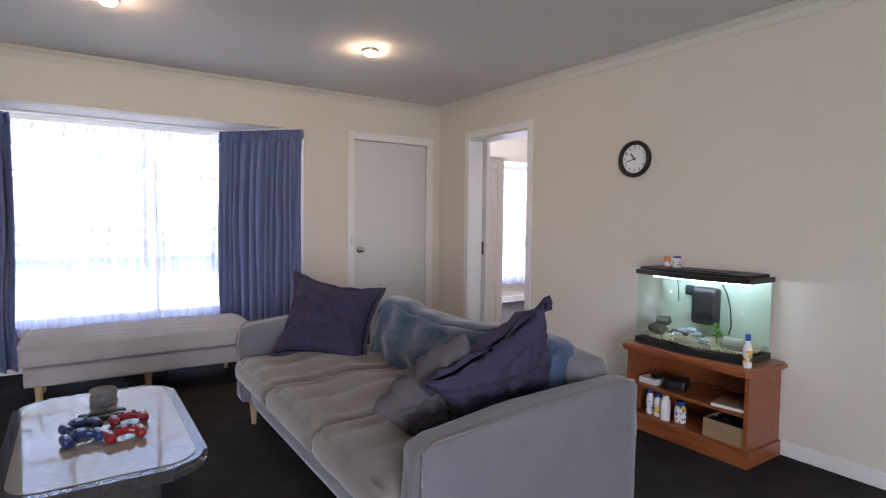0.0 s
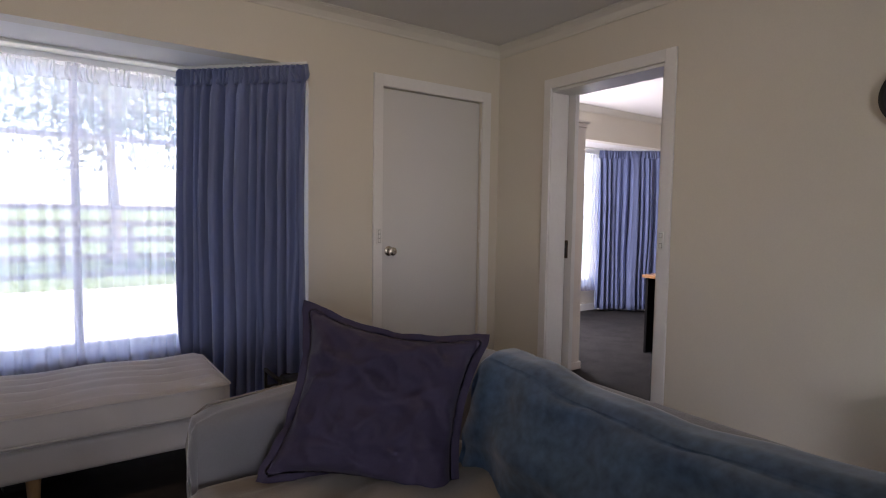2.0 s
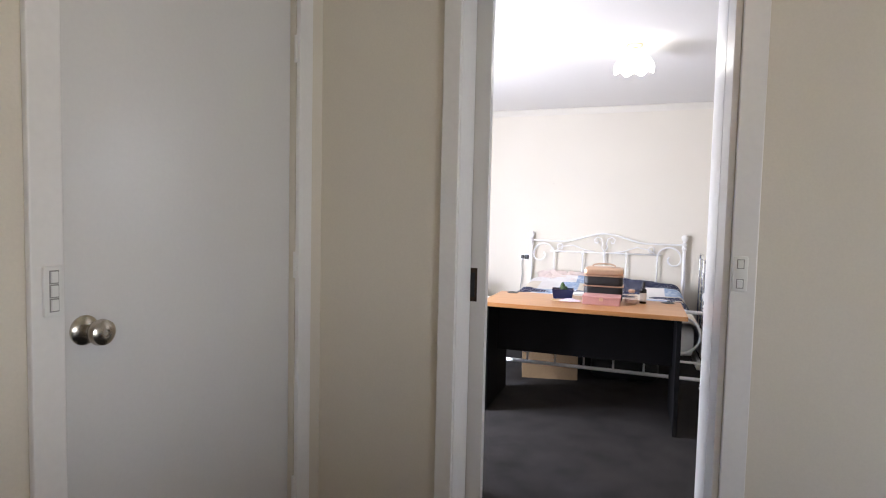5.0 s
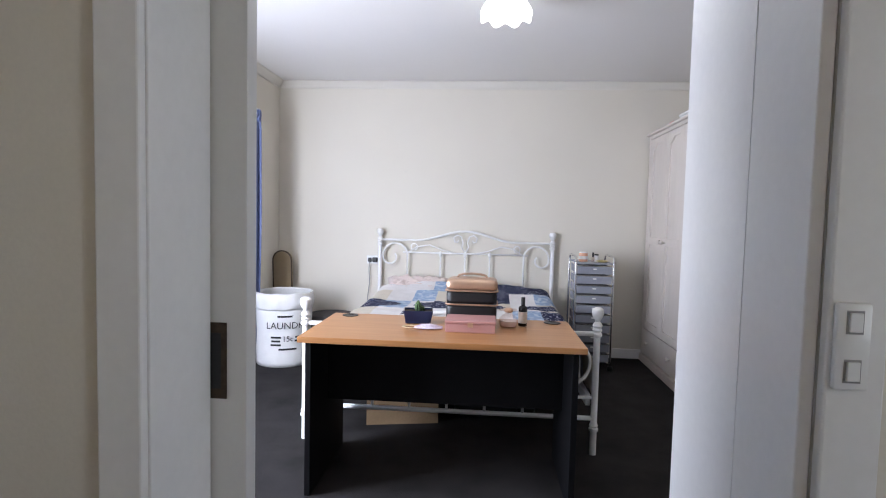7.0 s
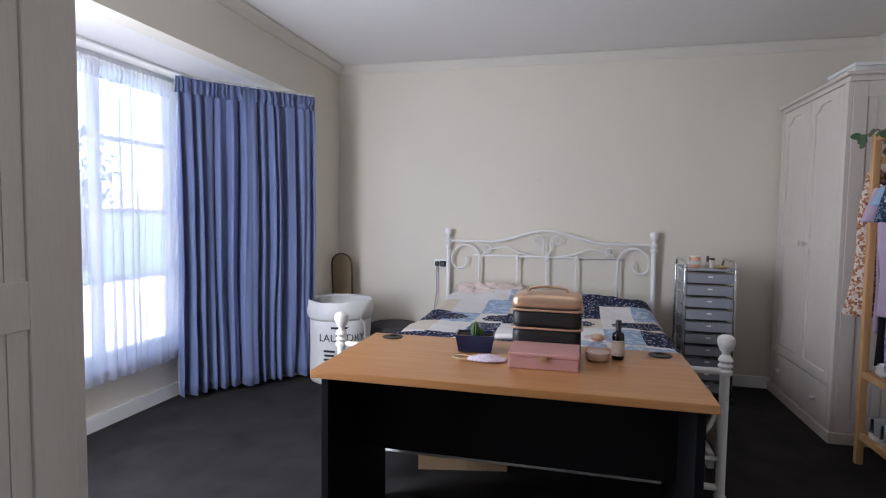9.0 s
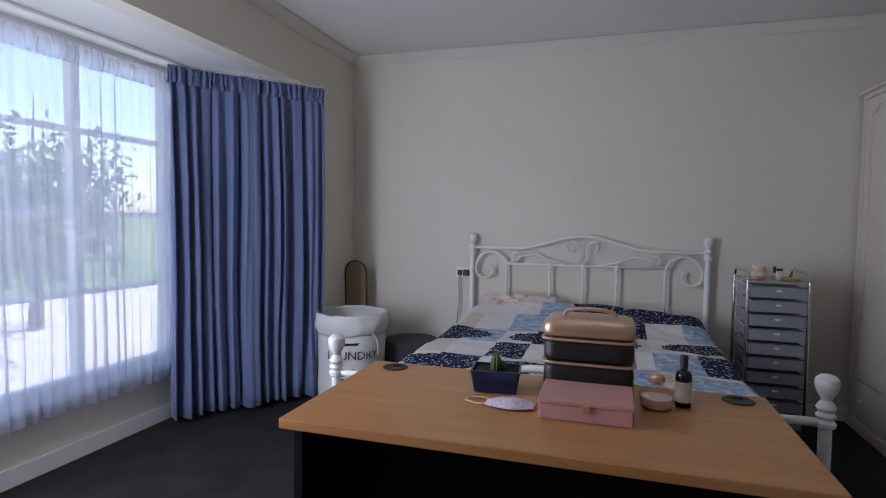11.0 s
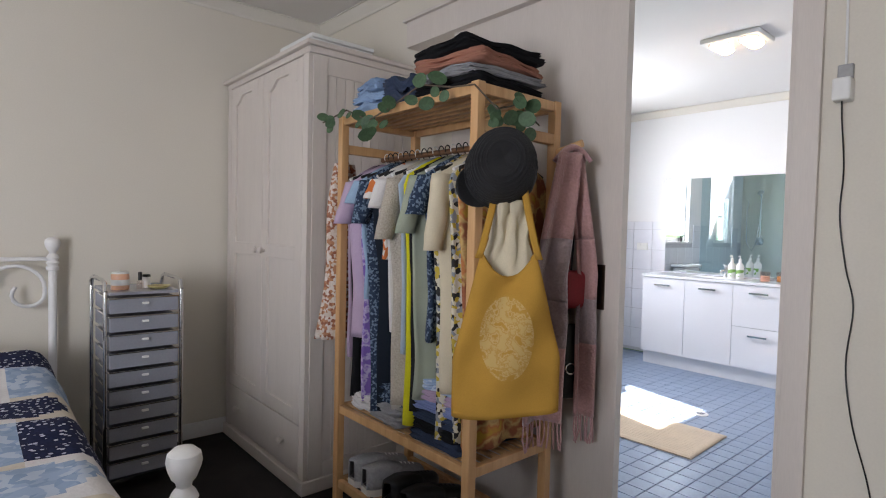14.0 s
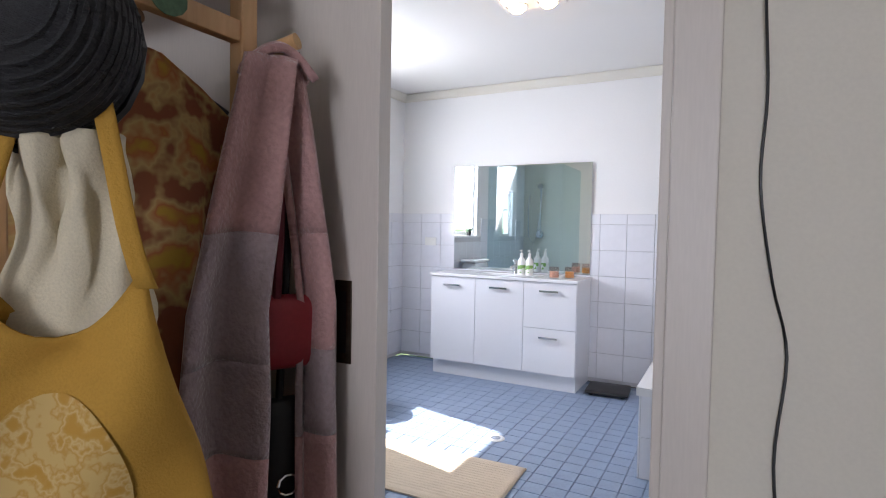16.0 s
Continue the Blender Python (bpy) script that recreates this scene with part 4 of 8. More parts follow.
M_GRAVEL = pattern("mixed gravel", [(0.45, 0.38, 0.2), (0.12, 0.09, 0.05), (0.6, 0.55, 0.4), (0.25, 0.24, 0.12), (0.5, 0.5, 0.45)], 160)
M_TANKL = glow("tank light tube", (0.72, 0.9, 1.0), 5)
def bow(hy, r, n=12):
    """Tank outline with a bowed front."""
    return [(0.15, hy)] + [(-0.11 - 0.045 * math.cos(math.pi / 2 * (-1 + 2 * i / n)), hy - 2 * hy * i / n) for i in range(n + 1)] + [(0.15, -hy)]
part("base_rim", prism(B(), [(x * 1.02, y) for x, y in bow(0.338, 0)], "z", 0.0, 0.035), M_BLACK, aq, "black plastic base rim")
front = [p for p in bow(0.332, 0)]
bm = grid(B(), lambda u, v: (*[front[min(14, int(round(u * 14)))][k] for k in (0, 1)], 0.0352 + v * 0.389), 14, 1)
gp = part("glass_front", bm, M_WATER, aq, "bowed clear glass", thick=0.004, smooth=True)
gp.visible_shadow = False
part("glass_back", boxes((0.145, -0.332, 0.0352, 0.149, 0.332, 0.424)), mat("pale algae filmed back glass", (0.42, 0.50, 0.40), 0.4, var=0.12, scale=3), aq)
def gravel(u, v):
    y = -0.325 + 0.65 * u
    x = 0.142 - v * (0.27 - 0.04 * abs(2 * u - 1) ** 2)
    return (x, y, 0.062 + 0.02 * wob(u * 4, v * 3, 1, 1) + 0.006 * wob(u * 40, v * 18, 4, 1) - 0.012 * v)
part("gravel", grid(B(), gravel, 70, 30), M_GRAVEL, aq, "mixed pale and brown gravel", smooth=False, thick=0.01)
lid = prism(B(), [(x * 1.04, y) for x, y in bow(0.345, 0)], "z", 0.4245, 0.452)
prism(lid, [(x * 0.9, y * 0.94) for x, y in bow(0.345, 0)], "z", 0.4521, 0.468)
part("lid", lid, M_BLACK, aq, "black plastic hood")
part("hatch", boxes((-0.1, -0.2, 0.4685, 0.06, 0.14, 0.474), bevel=0.002), M_BLACK, aq)
part("light_tube", tube(B(), [(0.0, -0.29, 0.412), (0.0, 0.29, 0.412)], 0.009, 12), M_TANKL, aq, "glowing light tube", smooth=True)
part("filter", softbox(B(), 0.10, 0.01, 0.25, 0.07, 0.15, 0.22, 0.012, 6), M_BLACK, aq, "dark filter box", smooth="all")
part("pump", softbox(B(), 0.125, 0.13, 0.33, 0.03, 0.05, 0.06, 0.008, 6), M_BLACK, aq, smooth="all")
part("heater_cable", tube(B(), [(0.12, -0.05, 0.42), (0.12, -0.10, 0.34), (0.11, -0.13, 0.26), (0.11, -0.14, 0.15), (0.1, -0.13, 0.1)], 0.004, 6), M_BLACK, aq, smooth=True)
part("air_hose", tube(B(), [(0.12, 0.22, 0.42), (0.13, 0.21, 0.34), (0.12, 0.2, 0.25)], 0.003, 6), M_BLACK, aq, smooth=True)
M_ROCK = mat("dark mossy rock", (0.06, 0.07, 0.045), 0.8, var=0.5, scale=25)
M_ROCKB = mat("grey blue banded rock", (0.35, 0.45, 0.48), 0.6, var=0.35, scale=25)
M_PIPE = mat("pale ceramic pipe", (0.50, 0.54, 0.48), 0.5, var=0.1)
def rock(x, y, z, sx, sy, sz, m2, seed):
    bm = B()
    bmesh.ops.create_icosphere(bm, subdivisions=3, radius=1)
    for v in bm.verts:
        k = 1 + 0.35 * wob(v.co.x * 1.6 + seed, v.co.y * 1.6, v.co.z * 1.6)
        v.co = Vector((v.co.x * sx * k + x, v.co.y * sy * k + y, v.co.z * sz * k + z))
    part("rock", bm, m2, aq, smooth=True)
rock(-0.02, 0.24, 0.09, 0.04, 0.055, 0.035, M_ROCK, 1)
rock(0.0, 0.22, 0.14, 0.035, 0.05, 0.03, M_ROCK, 2)
rock(0.02, 0.13, 0.07, 0.03, 0.06, 0.02, M_ROCK, 3)
for k, (yy, zz) in enumerate(((0.09, 0.085), (0.05, 0.115), (0.0, 0.125), (-0.04, 0.105), (-0.075, 0.08))):
    rock(-0.06, yy, zz, 0.025, 0.032, 0.013, M_ROCKB, 10 + k)
part("ceramic_pipe", tube(B(), [(-0.05, -0.19, 0.095), (-0.04, -0.29, 0.095)], 0.026, 18), M_PIPE, aq, smooth=True)
M_AQP = mat("bright green water plant", (0.12, 0.35, 0.04), 0.4, var=0.3, scale=20)
def leaf(bm, base, tip, w):
    base, tip = Vector(base), Vector(tip)
    d = tip - base
    s = d.cross(Vector((0, 0, 1)))
    s = s.normalized() * w if s.length > 1e-6 else Vector((w, 0, 0))
    mid = base + d * 0.5 + Vector((0, 0, 0.12 * d.length))
    v = [bm.verts.new(p) for p in (base, base + d * 0.25 + s * 0.7, mid + s, base + d * 0.8 + s * 0.6, tip, base + d * 0.8 - s * 0.6, mid - s, base + d * 0.25 - s * 0.7)]
    bm.faces.new(v)
bm = B()
rnd = random.Random(5)
for i in range(26):
    a, e = rnd.uniform(0, 6.28), rnd.uniform(0.2, 1.2)
    ln = rnd.uniform(0.03, 0.06)
    z = 0.09 + rnd.uniform(0.01, 0.07)
    leaf(bm, (-0.02, -0.13, z), (-0.02 + ln * math.cos(a) * math.cos(e), -0.13 + ln * math.sin(a) * math.cos(e), z + ln * math.sin(e) * 0.5), 0.011)
tube(bm, [(-0.02, -0.13, 0.06), (-0.02, -0.13, 0.14)], 0.004, 6)
part("plant", bm, M_AQP, aq, "bright green water plant", thick=0.001)

# things on and in the stand
def bottle(name, m, prof, body, cap, label, category="bottle", band=None, group=""):
    t = thing(name, m, label, category, group)
    h = prof[-1][1]
    part("body", lathe(B(), prof, 22), body, t, smooth=True)
    r = prof[-1][0]
    part("cap", lathe(B(), [(r + 0.001, h + 0.0004), (r + 0.001, h + cap[1]), (r * 0.85, h + cap[1] + 0.002), (0, h + cap[1] + 0.002)], 20), cap[0], t, smooth=True)
    if band:
        rr = max(p[0] for p in prof) + 0.0008
        part("paper_label", lathe(B(), [(rr - 0.0006, band[1]), (rr, band[1]), (rr, band[2]), (rr - 0.0006, band[2])], 22), band[0], t, smooth=True)
    return t
M_ORANGE = mat("orange plastic", (0.65, 0.22, 0.03), 0.4, var=0.05)
M_BLUEP = mat("blue plastic", (0.02, 0.07, 0.35), 0.4, var=0.05)
M_LABELW = pattern("printed white label", [(0.75, 0.75, 0.75), (0.7, 0.7, 0.72), (0.10, 0.14, 0.4)], 70)
M_LABELY = pattern("printed yellow label", [(0.75, 0.5, 0.08), (0.7, 0.7, 0.7), (0.3, 0.1, 0.05)], 60)
bottle("fish_food_jar", pose(3.0, 2.0, 0.9885), [(0.018, 0), (0.018, 0.055)], M_ORANGE, (M_ORANGE, 0.008), "small orange fish food jar on the hood", "jar", (M_LABELW, 0.01, 0.035))
bottle("fish_food_jar", pose(2.99, 1.93, 0.9885), [(0.022, 0), (0.022, 0.06)], M_PLASTICW, (M_BLUEP, 0.01), "white fish food jar with blue lid", "jar", (M_LABELW, 0.008, 0.04))
bottle("water_conditioner", pose(2.86, 1.43, 0.52), [(0.019, 0), (0.021, 0.01), (0.021, 0.1), (0.012, 0.125), (0.012, 0.14)], M_PLASTICW, (M_BLUEP, 0.03), "slim white water treatment bottle with blue cap", "bottle", (M_LABELY, 0.03, 0.09))
bottle("treatment_bottle", pose(2.90, 2.02, 0.094), [(0.02, 0), (0.022, 0.01), (0.022, 0.1), (0.013, 0.125)], M_PLASTICW, (M_BLUEP, 0.022), "white aquarium treatment bottle with blue cap on shelf", "bottle", (M_LABELW, 0.02, 0.08), "shelf bottles")
bottle("treatment_bottle", pose(2.90, 1.96, 0.094), [(0.026, 0), (0.028, 0.01), (0.028, 0.09), (0.016, 0.115)], M_PLASTICW, (M_BLUEP, 0.02), "white and yellow treatment bottle on the shelf", "bottle", (M_LABELY, 0.02, 0.08), "shelf bottles")
bottle("treatment_bottle", pose(2.88, 1.90, 0.094), [(0.026, 0), (0.028, 0.01), (0.028, 0.11), (0.018, 0.13)], M_PLASTICW, (M_PLASTICW, 0.015), "plain white treatment bottle on the shelf", "bottle", None, "shelf bottles")
bottle("treatment_bottle", pose(2.92, 1.83, 0.094), [(0.03, 0), (0.032, 0.01), (0.032, 0.08), (0.024, 0.1)], M_LABELY, (M_BLUEP, 0.02), "squat tub with printed label on the shelf", "tub", (M_LABELW, 0.02, 0.07), "shelf bottles")
M_CARD = mat("brown cardboard", (0.30, 0.20, 0.11), 0.85, var=0.1, scale=8, fine=80)
def carton(name, m, lx, ly, lz, label, fill=None):
    t = thing(name, m, label, "box")
    w = 0.004
    part("base", boxes((-lx / 2, -ly / 2, 0, lx / 2, ly / 2, w)), M_CARD, t)
    for r in ((-lx / 2, -ly / 2, w, -lx / 2 + w, ly / 2, lz), (lx / 2 - w, -ly / 2, w, lx / 2, ly / 2, lz), (-lx / 2 + w, -ly / 2, w, lx / 2 - w, -ly / 2 + w, lz), (-lx / 2 + w, ly / 2 - w, w, lx / 2 - w, ly / 2, lz)):
        part("wall", boxes(r), M_CARD, t)
    if fill:
        part("contents", grid(B(), lambda u, v: ((u - 0.5) * (lx - 0.02), (v - 0.5) * (ly - 0.02), lz * 0.85 + 0.03 * wob(u * 5, v * 5, 2)), 14, 14), fill, t, "crumpled dark contents", thick=0.01)
    return t
carton("cardboard_box", pose(2.97, 1.54, 0.094), 0.24, 0.22, 0.10, "low open cardboard box on the bottom shelf", M_BLACK)
bx = thing("charger_box", pose(2.93, 2.03, 0.2752), "small white electronics box on the middle shelf", "box")
part("body", boxes((-0.05, -0.06, 0, 0.05, 0.06, 0.035), bevel=0.003), M_PLASTICW, bx)
part("plug", boxes((-0.03, -0.05, 0.0352, 0.03, -0.01, 0.06), bevel=0.004), M_BLACK, bx)
rt = thing("router", pose(2.96, 1.88, 0.2752, 0, 0, 20), "black electronic box on the middle shelf", "router")
part("body", softbox(B(), 0, 0, 0.03, 0.14, 0.12, 0.06, 0.012, 6), M_BLACK, rt, smooth="all")
part("cable", tube(B(), [(0.07, -0.02, 0.02), (0.09, -0.12, 0.03), (0.05, -0.22, 0.04), (0.02, -0.3, 0.02), (0.08, -0.36, 0.01)], 0.004, 6), M_BLACK, rt, smooth=True)
nb = thing("notebook", pose(2.91, 1.52, 0.2752, 0, 0, 8), "tan notebook lying on the middle shelf", "notebook")
part("cover", boxes((-0.07, -0.09, 0, 0.07, 0.09, 0.022), bevel=0.003), M_CARD, nb)
part("pages", boxes((-0.072, -0.085, 0.004, -0.0705, 0.085, 0.018)), M_PLASTICW, nb)

# shoe rack by the closed door
sr = thing("shoe_rack", pose(1.45, 4.54, 0), "low black metal shoe rack against the wall", "shoe rack")
for x in (0.0, 0.725):
    for y in (0.0, 0.25):
        part("post", boxes((x - 0.008, y - 0.008, 0, x + 0.008, y + 0.008, 0.315)), M_BLACKM, sr)
    part("top_bar", boxes((x - 0.008, 0.0085, 0.299, x + 0.008, 0.2415, 0.315)), M_BLACKM, sr)
for z in (0.05, 0.20):
    for y in (-0.002, 0.08, 0.165, 0.25):
        part("shelf_bar", boxes((0.0085, y - 0.007, z, 0.7165, y + 0.007, z + 0.012)), M_BLACKM, sr)
M_SHOEW = mat("off white leather", (0.62, 0.57, 0.50), 0.5, var=0.15, scale=15)
M_SHOEB = mat("denim blue canvas", (0.06, 0.10, 0.17), 0.8, var=0.2, scale=25)
M_SHOET = mat("tan suede", (0.45, 0.33, 0.2), 0.8, var=0.2, scale=15)
M_SOLE = mat("pale rubber sole", (0.62, 0.6, 0.56), 0.6, var=0.1)
for x, u2, s2, lb in ((2.06, M_SHOEW, M_SOLE, "off-white leather sneaker on the shoe rack"), (2.145, M_SHOEW, M_SOLE, "off-white leather sneaker on the shoe rack"), (1.91, M_SHOEB, M_SOLE, "denim blue canvas shoe on the shoe rack"), (1.99, M_SHOEB, M_SOLE, "denim blue canvas shoe on the shoe rack"), (1.76, M_SHOET, M_SOLE, "tan suede sandal shoe on the shoe rack"), (1.84, M_SHOEW, M_SHOET, "cream shoe with tan sole on rack"), (1.56, M_BLACK, M_BLACK, "glossy black shoe on the shoe rack"), (1.65, M_BLACK, M_BLACK, "glossy black shoe on the shoe rack")):
    shoe(pose(x + 0.01 * math.sin(x * 40), 4.53, 0.2122, 0, 0, 90 + 5 * math.sin(x * 30)), u2, s2, lb, 0.26, group="shoes on the rack")
for x in (1.6, 1.72, 1.95, 2.07):
    shoe(pose(x, 4.53, 0.0622, 0, 0, 90 + 6 * math.sin(x * 50)), M_BLACK, M_BLACK, "black shoe on the lower rack shelf", 0.26, group="shoes on the lower shelf")
M_BOOTW = mat("white leather boot", (0.70, 0.70, 0.71), 0.45, var=0.05)
for k, (x, y) in enumerate(((1.34, 4.50), (1.46, 4.47))):
    shoe(pose(x, y, 0, 0, 0, 80 + 10 * k), M_BOOTW, M_SOLE, "white high-top boot standing on the carpet", 0.26, 0.12, group="white boots")

# ---- bedroom ----
curtain([(6.08, 6.24), (6.24, 6.17), (6.82, 5.69)], 0.035, 2.04, 12, "slate blue pencil-pleat curtain hanging at the bedroom bay", 5, 0.05, group="blue curtains")
curtain([(4.0, 5.72), (4.45, 6.22), (4.6, 6.25)], 0.035, 2.04, 8, "slate blue pencil-pleat curtain at the far bay end", 15, 0.045, group="blue curtains")
curtain([(4.5, 6.29), (6.2, 6.29)], 0.27, 2.0, 26, "sheer white voile curtain over the bedroom bay window", 33, 0.016, M_SHEER, "sheer_curtain", "sheer curtains")
rail([(3.9, 5.7), (4.42, 6.23), (6.2, 6.23), (6.84, 5.71)], 2.05, "white curtain track bent round the bedroom bay")

# desk
DX0, DX1, DY0, DY1, DZ = 4.742, 5.335, 3.435, 4.645, 0.70
dk = thing("desk", pose(0, 0, 0), "office desk with beech top and charcoal panels", "desk")
part("desktop", boxes((DX0, DY0, DZ - 0.026, DX1, DY1, DZ), bevel=0.003), M_BEECH, dk, "beech laminate top")
for y in (DY0 + 0.03, DY1 - 0.055):
    part("side_panel", boxes((DX0 + 0.02, y, 0, DX1 - 0.02, y + 0.025, DZ - 0.0265), bevel=0.002), M_CHARC, dk)
part("modesty_panel", boxes((5.02, DY0 + 0.0555, 0.345, 5.04, DY1 - 0.0555, DZ - 0.0265)), M_CHARC, dk)
for y in (3.517, 4.547):
    g = part("grommet", lathe(B(), [(0.0, 0.0005), (0.04, 0.0005), (0.042, 0.002), (0.04, 0.004), (0.03, 0.0045), (0.028, 0.0035), (0.0, 0.0035)], 30, Matrix.Translation((5.27, y, DZ))), M_BLACK, dk, "black cable grommet", smooth=True)
    part("grommet_slot", boxes((5.276, y - 0.013, DZ + 0.0036, 5.29, y + 0.013, DZ + 0.0048)), M_CHARC, dk)

# cosmetic case
M_GOLD = mat("champagne gold metallic vinyl", (0.62, 0.42, 0.29), 0.34, 0.7, var=0.08, scale=12, fine=200, bump=0.15)
M_VINYL = mat("black grained vinyl", (0.012, 0.012, 0.013), 0.42, var=0.2, fine=300, bump=0.3)
cc = thing("cosmetic_case", pose(5.22, 3.922, DZ), "two-tier black and rose gold cosmetic case", "case")
cc.scale = (1.0, 1.0, 0.95)
part("lower_case", softbox(B(), 0, 0, 0.052, 0.165, 0.245, 0.102, 0.018, 8), M_VINYL, cc, smooth="all")
part("upper_case", softbox(B(), 0, 0, 0.140, 0.165, 0.245, 0.068, 0.018, 8), M_VINYL, cc, smooth="all")
part("lid", softbox(B(), 0, 0, 0.203, 0.17, 0.25, 0.055, 0.022, 10, lambda x, y, z: (0, 0, 0.006 * (1 - x * x) * (1 - y * y) * (z > 0.9))), M_GOLD, cc, "rose gold lid", smooth="all")
for z in (0.104, 0.1735):
    part("trim_band", tube(B(), [(x * 1.0, y, z) for x, y in [(0.085 * a, 0.125 * c) for a, c in ((1, -0.85), (1, 0.85), (0.8, 1), (-0.8, 1), (-1, 0.85), (-1, -0.85), (-0.8, -1), (0.8, -1))]], 0.0045, 6, True), M_GOLD, cc, smooth=True)
part("handle", tube(B(), [(0, -0.075, 0.23), (0, -0.066, 0.246), (0, -0.04, 0.253), (0, 0, 0.255), (0, 0.04, 0.253), (0, 0.066, 0.246), (0, 0.075, 0.23)], 0.006, 8), M_GOLD, cc, smooth=True)

M_PINK = mat("dusty pink leatherette", (0.52, 0.27, 0.25), 0.55, var=0.06, scale=10, fine=250, bump=0.15)
pb = thing("jewellery_box", pose(5.04, 3.92, DZ), "flat dusty pink jewellery box with tab", "box")
part("tray", boxes((-0.085, -0.113, 0, 0.085, 0.113, 0.040), bevel=0.003), M_PINK, pb)
part("lid", boxes((-0.088, -0.116, 0.0405, 0.088, 0.116, 0.053), bevel=0.003), M_PINK, pb)
part("tab", boxes((-0.0915, -0.012, 0.026, -0.0885, 0.012, 0.046), bevel=0.001), M_GOLD, pb)

M_POT = mat("navy glazed ceramic", (0.010, 0.018, 0.06), 0.18, var=0.1)
M_SOIL = mat("dark potting soil", (0.03, 0.02, 0.014), 0.95, var=0.5, scale=60, bump=0.6)
M_CACT = mat("cactus green", (0.06, 0.12, 0.03), 0.6, var=0.3, scale=30)
pt = thing("potted_cactus", pose(5.15, 4.18, DZ, 0, 0, 6), "small spiny cactus in a navy rectangular pot", "cactus")
bm = B()
for z0, z1, a, c in ((0.0, 0.062, 0.84, 1.0),):
    lo = rounded(0.052 * a, 0.072 * a, 0.006, 3)
    hi = rounded(0.052, 0.072, 0.006, 3)
    hin = rounded(0.046, 0.066, 0.005, 3)
    lin = rounded(0.044, 0.064, 0.005, 3)
    rings = [[bm.verts.new((x, y, z)) for x, y in q] for q, z in ((lo, 0.004), (hi, 0.066), (hin, 0.066), (lin, 0.052))]
    bm.faces.new(rings[0][::-1]), bm.faces.new(rings[3])
    for q, r in zip(rings, rings[1:]):
        for i in range(len(q)):
            bm.faces.new((q[i], q[(i + 1) % len(q)], r[(i + 1) % len(q)], r[i]))
part("pot", bm, M_POT, pt, "navy glazed pot")
for s in (-1, 1):
    part("foot", boxes((-0.03, s * 0.045 - 0.006, 0, 0.03, s * 0.045 + 0.006, 0.0045)), M_POT, pt)
part("soil", grid(B(), lambda u, v: ((u - 0.5) * 0.088, (v - 0.5) * 0.128, 0.056 + 0.006 * wob(u * 9, v * 9, 3)), 20, 24), M_SOIL, pt, smooth="all", thick=0.003)
def ribbed(cx, cy, h, r):
    def fn(u, v):
        a = 2 * math.pi * u
        rr = r * (1 + 0.16 * math.cos(9 * a)) * (1 - (v ** 4) * 0.9) * (0.85 + 0.3 * math.sin(math.pi * v))
        return (cx + rr * math.cos(a), cy + rr * math.sin(a), 0.056 + h * v)
    return grid(B(), fn, 54, 14, True)
part("cactus_stem", ribbed(0, 0.002, 0.055, 0.013), M_CACT, pt, smooth="all")
part("cactus_stem", ribbed(0.012, -0.018, 0.028, 0.010), M_CACT, pt, smooth="all")
bm = B()
for i in range(40):
    a, z = i * 2.4, 0.06 + 0.05 * (i / 40)
    p = Vector((0.013 * math.cos(a), 0.002 + 0.013 * math.sin(a), z))
    tube(bm, [p, p + Vector((0.008 * math.cos(a), 0.008 * math.sin(a), 0.003))], 0.0004, 3)
part("spines", bm, M_PLASTICW, pt)

M_MASK = pattern("lilac printed cotton", [(0.62, 0.52, 0.62), (0.70, 0.64, 0.70), (0.55, 0.45, 0.58)], 220)
mk = thing("face_mask", pose(5.02, 4.115, DZ), "folded lilac cloth face mask lying on desk", "face mask")
part("cloth", grid(B(), lambda u, v: (0.055 * (v - 0.5) * 2 * (0.55 + 0.45 * math.sin(math.pi * u)) * 0.8, 0.065 * (1 - 2 * u), 0.006 + 0.014 * math.sin(math.pi * u) * math.sin(math.pi * v) + 0.002 * wob(u * 6, v * 6, 1)), 16, 12), M_MASK, mk, smooth="all", thick=0.003)
part("ear_loop", tube(B(), [(0.02, 0.06, 0.006), (0.035, 0.085, 0.005), (0.03, 0.12, 0.004), (0.0, 0.125, 0.004), (-0.02, 0.09, 0.004), (-0.015, 0.06, 0.006)], 0.0022, 6), mat("cream elastic", (0.66, 0.55, 0.36), 0.8), mk, smooth=True)

M_CLEARG = glass("clear bottle glass", (0.95, 0.90, 0.88))
pf = thing("perfume_bottle", pose(5.135, 3.742, DZ), "round glass perfume bottle with flower stopper", "perfume")
pf.scale = (1.28, 1.28, 1.28)
part("flask", lathe(B(), [(0.0, 0.0), (0.03, 0.0), (0.034, 0.006), (0.036, 0.02), (0.033, 0.034), (0.022, 0.044), (0.014, 0.048), (0.014, 0.054), (0, 0.054)], 28), M_CLEARG, pf, smooth=True)
part("perfume", lathe(B(), [(0.0, 0.004), (0.028, 0.004), (0.031, 0.012), (0.031, 0.024), (0.0, 0.024)], 24), mat("pink perfume", (0.75, 0.62, 0.56), 0.2), pf, smooth=True)
part("stopper", lathe(B(), [(0.012, 0.0545), (0.016, 0.058), (0.017, 0.064), (0.012, 0.071), (0, 0.073)], 20), M_GOLD, pf, smooth=True)
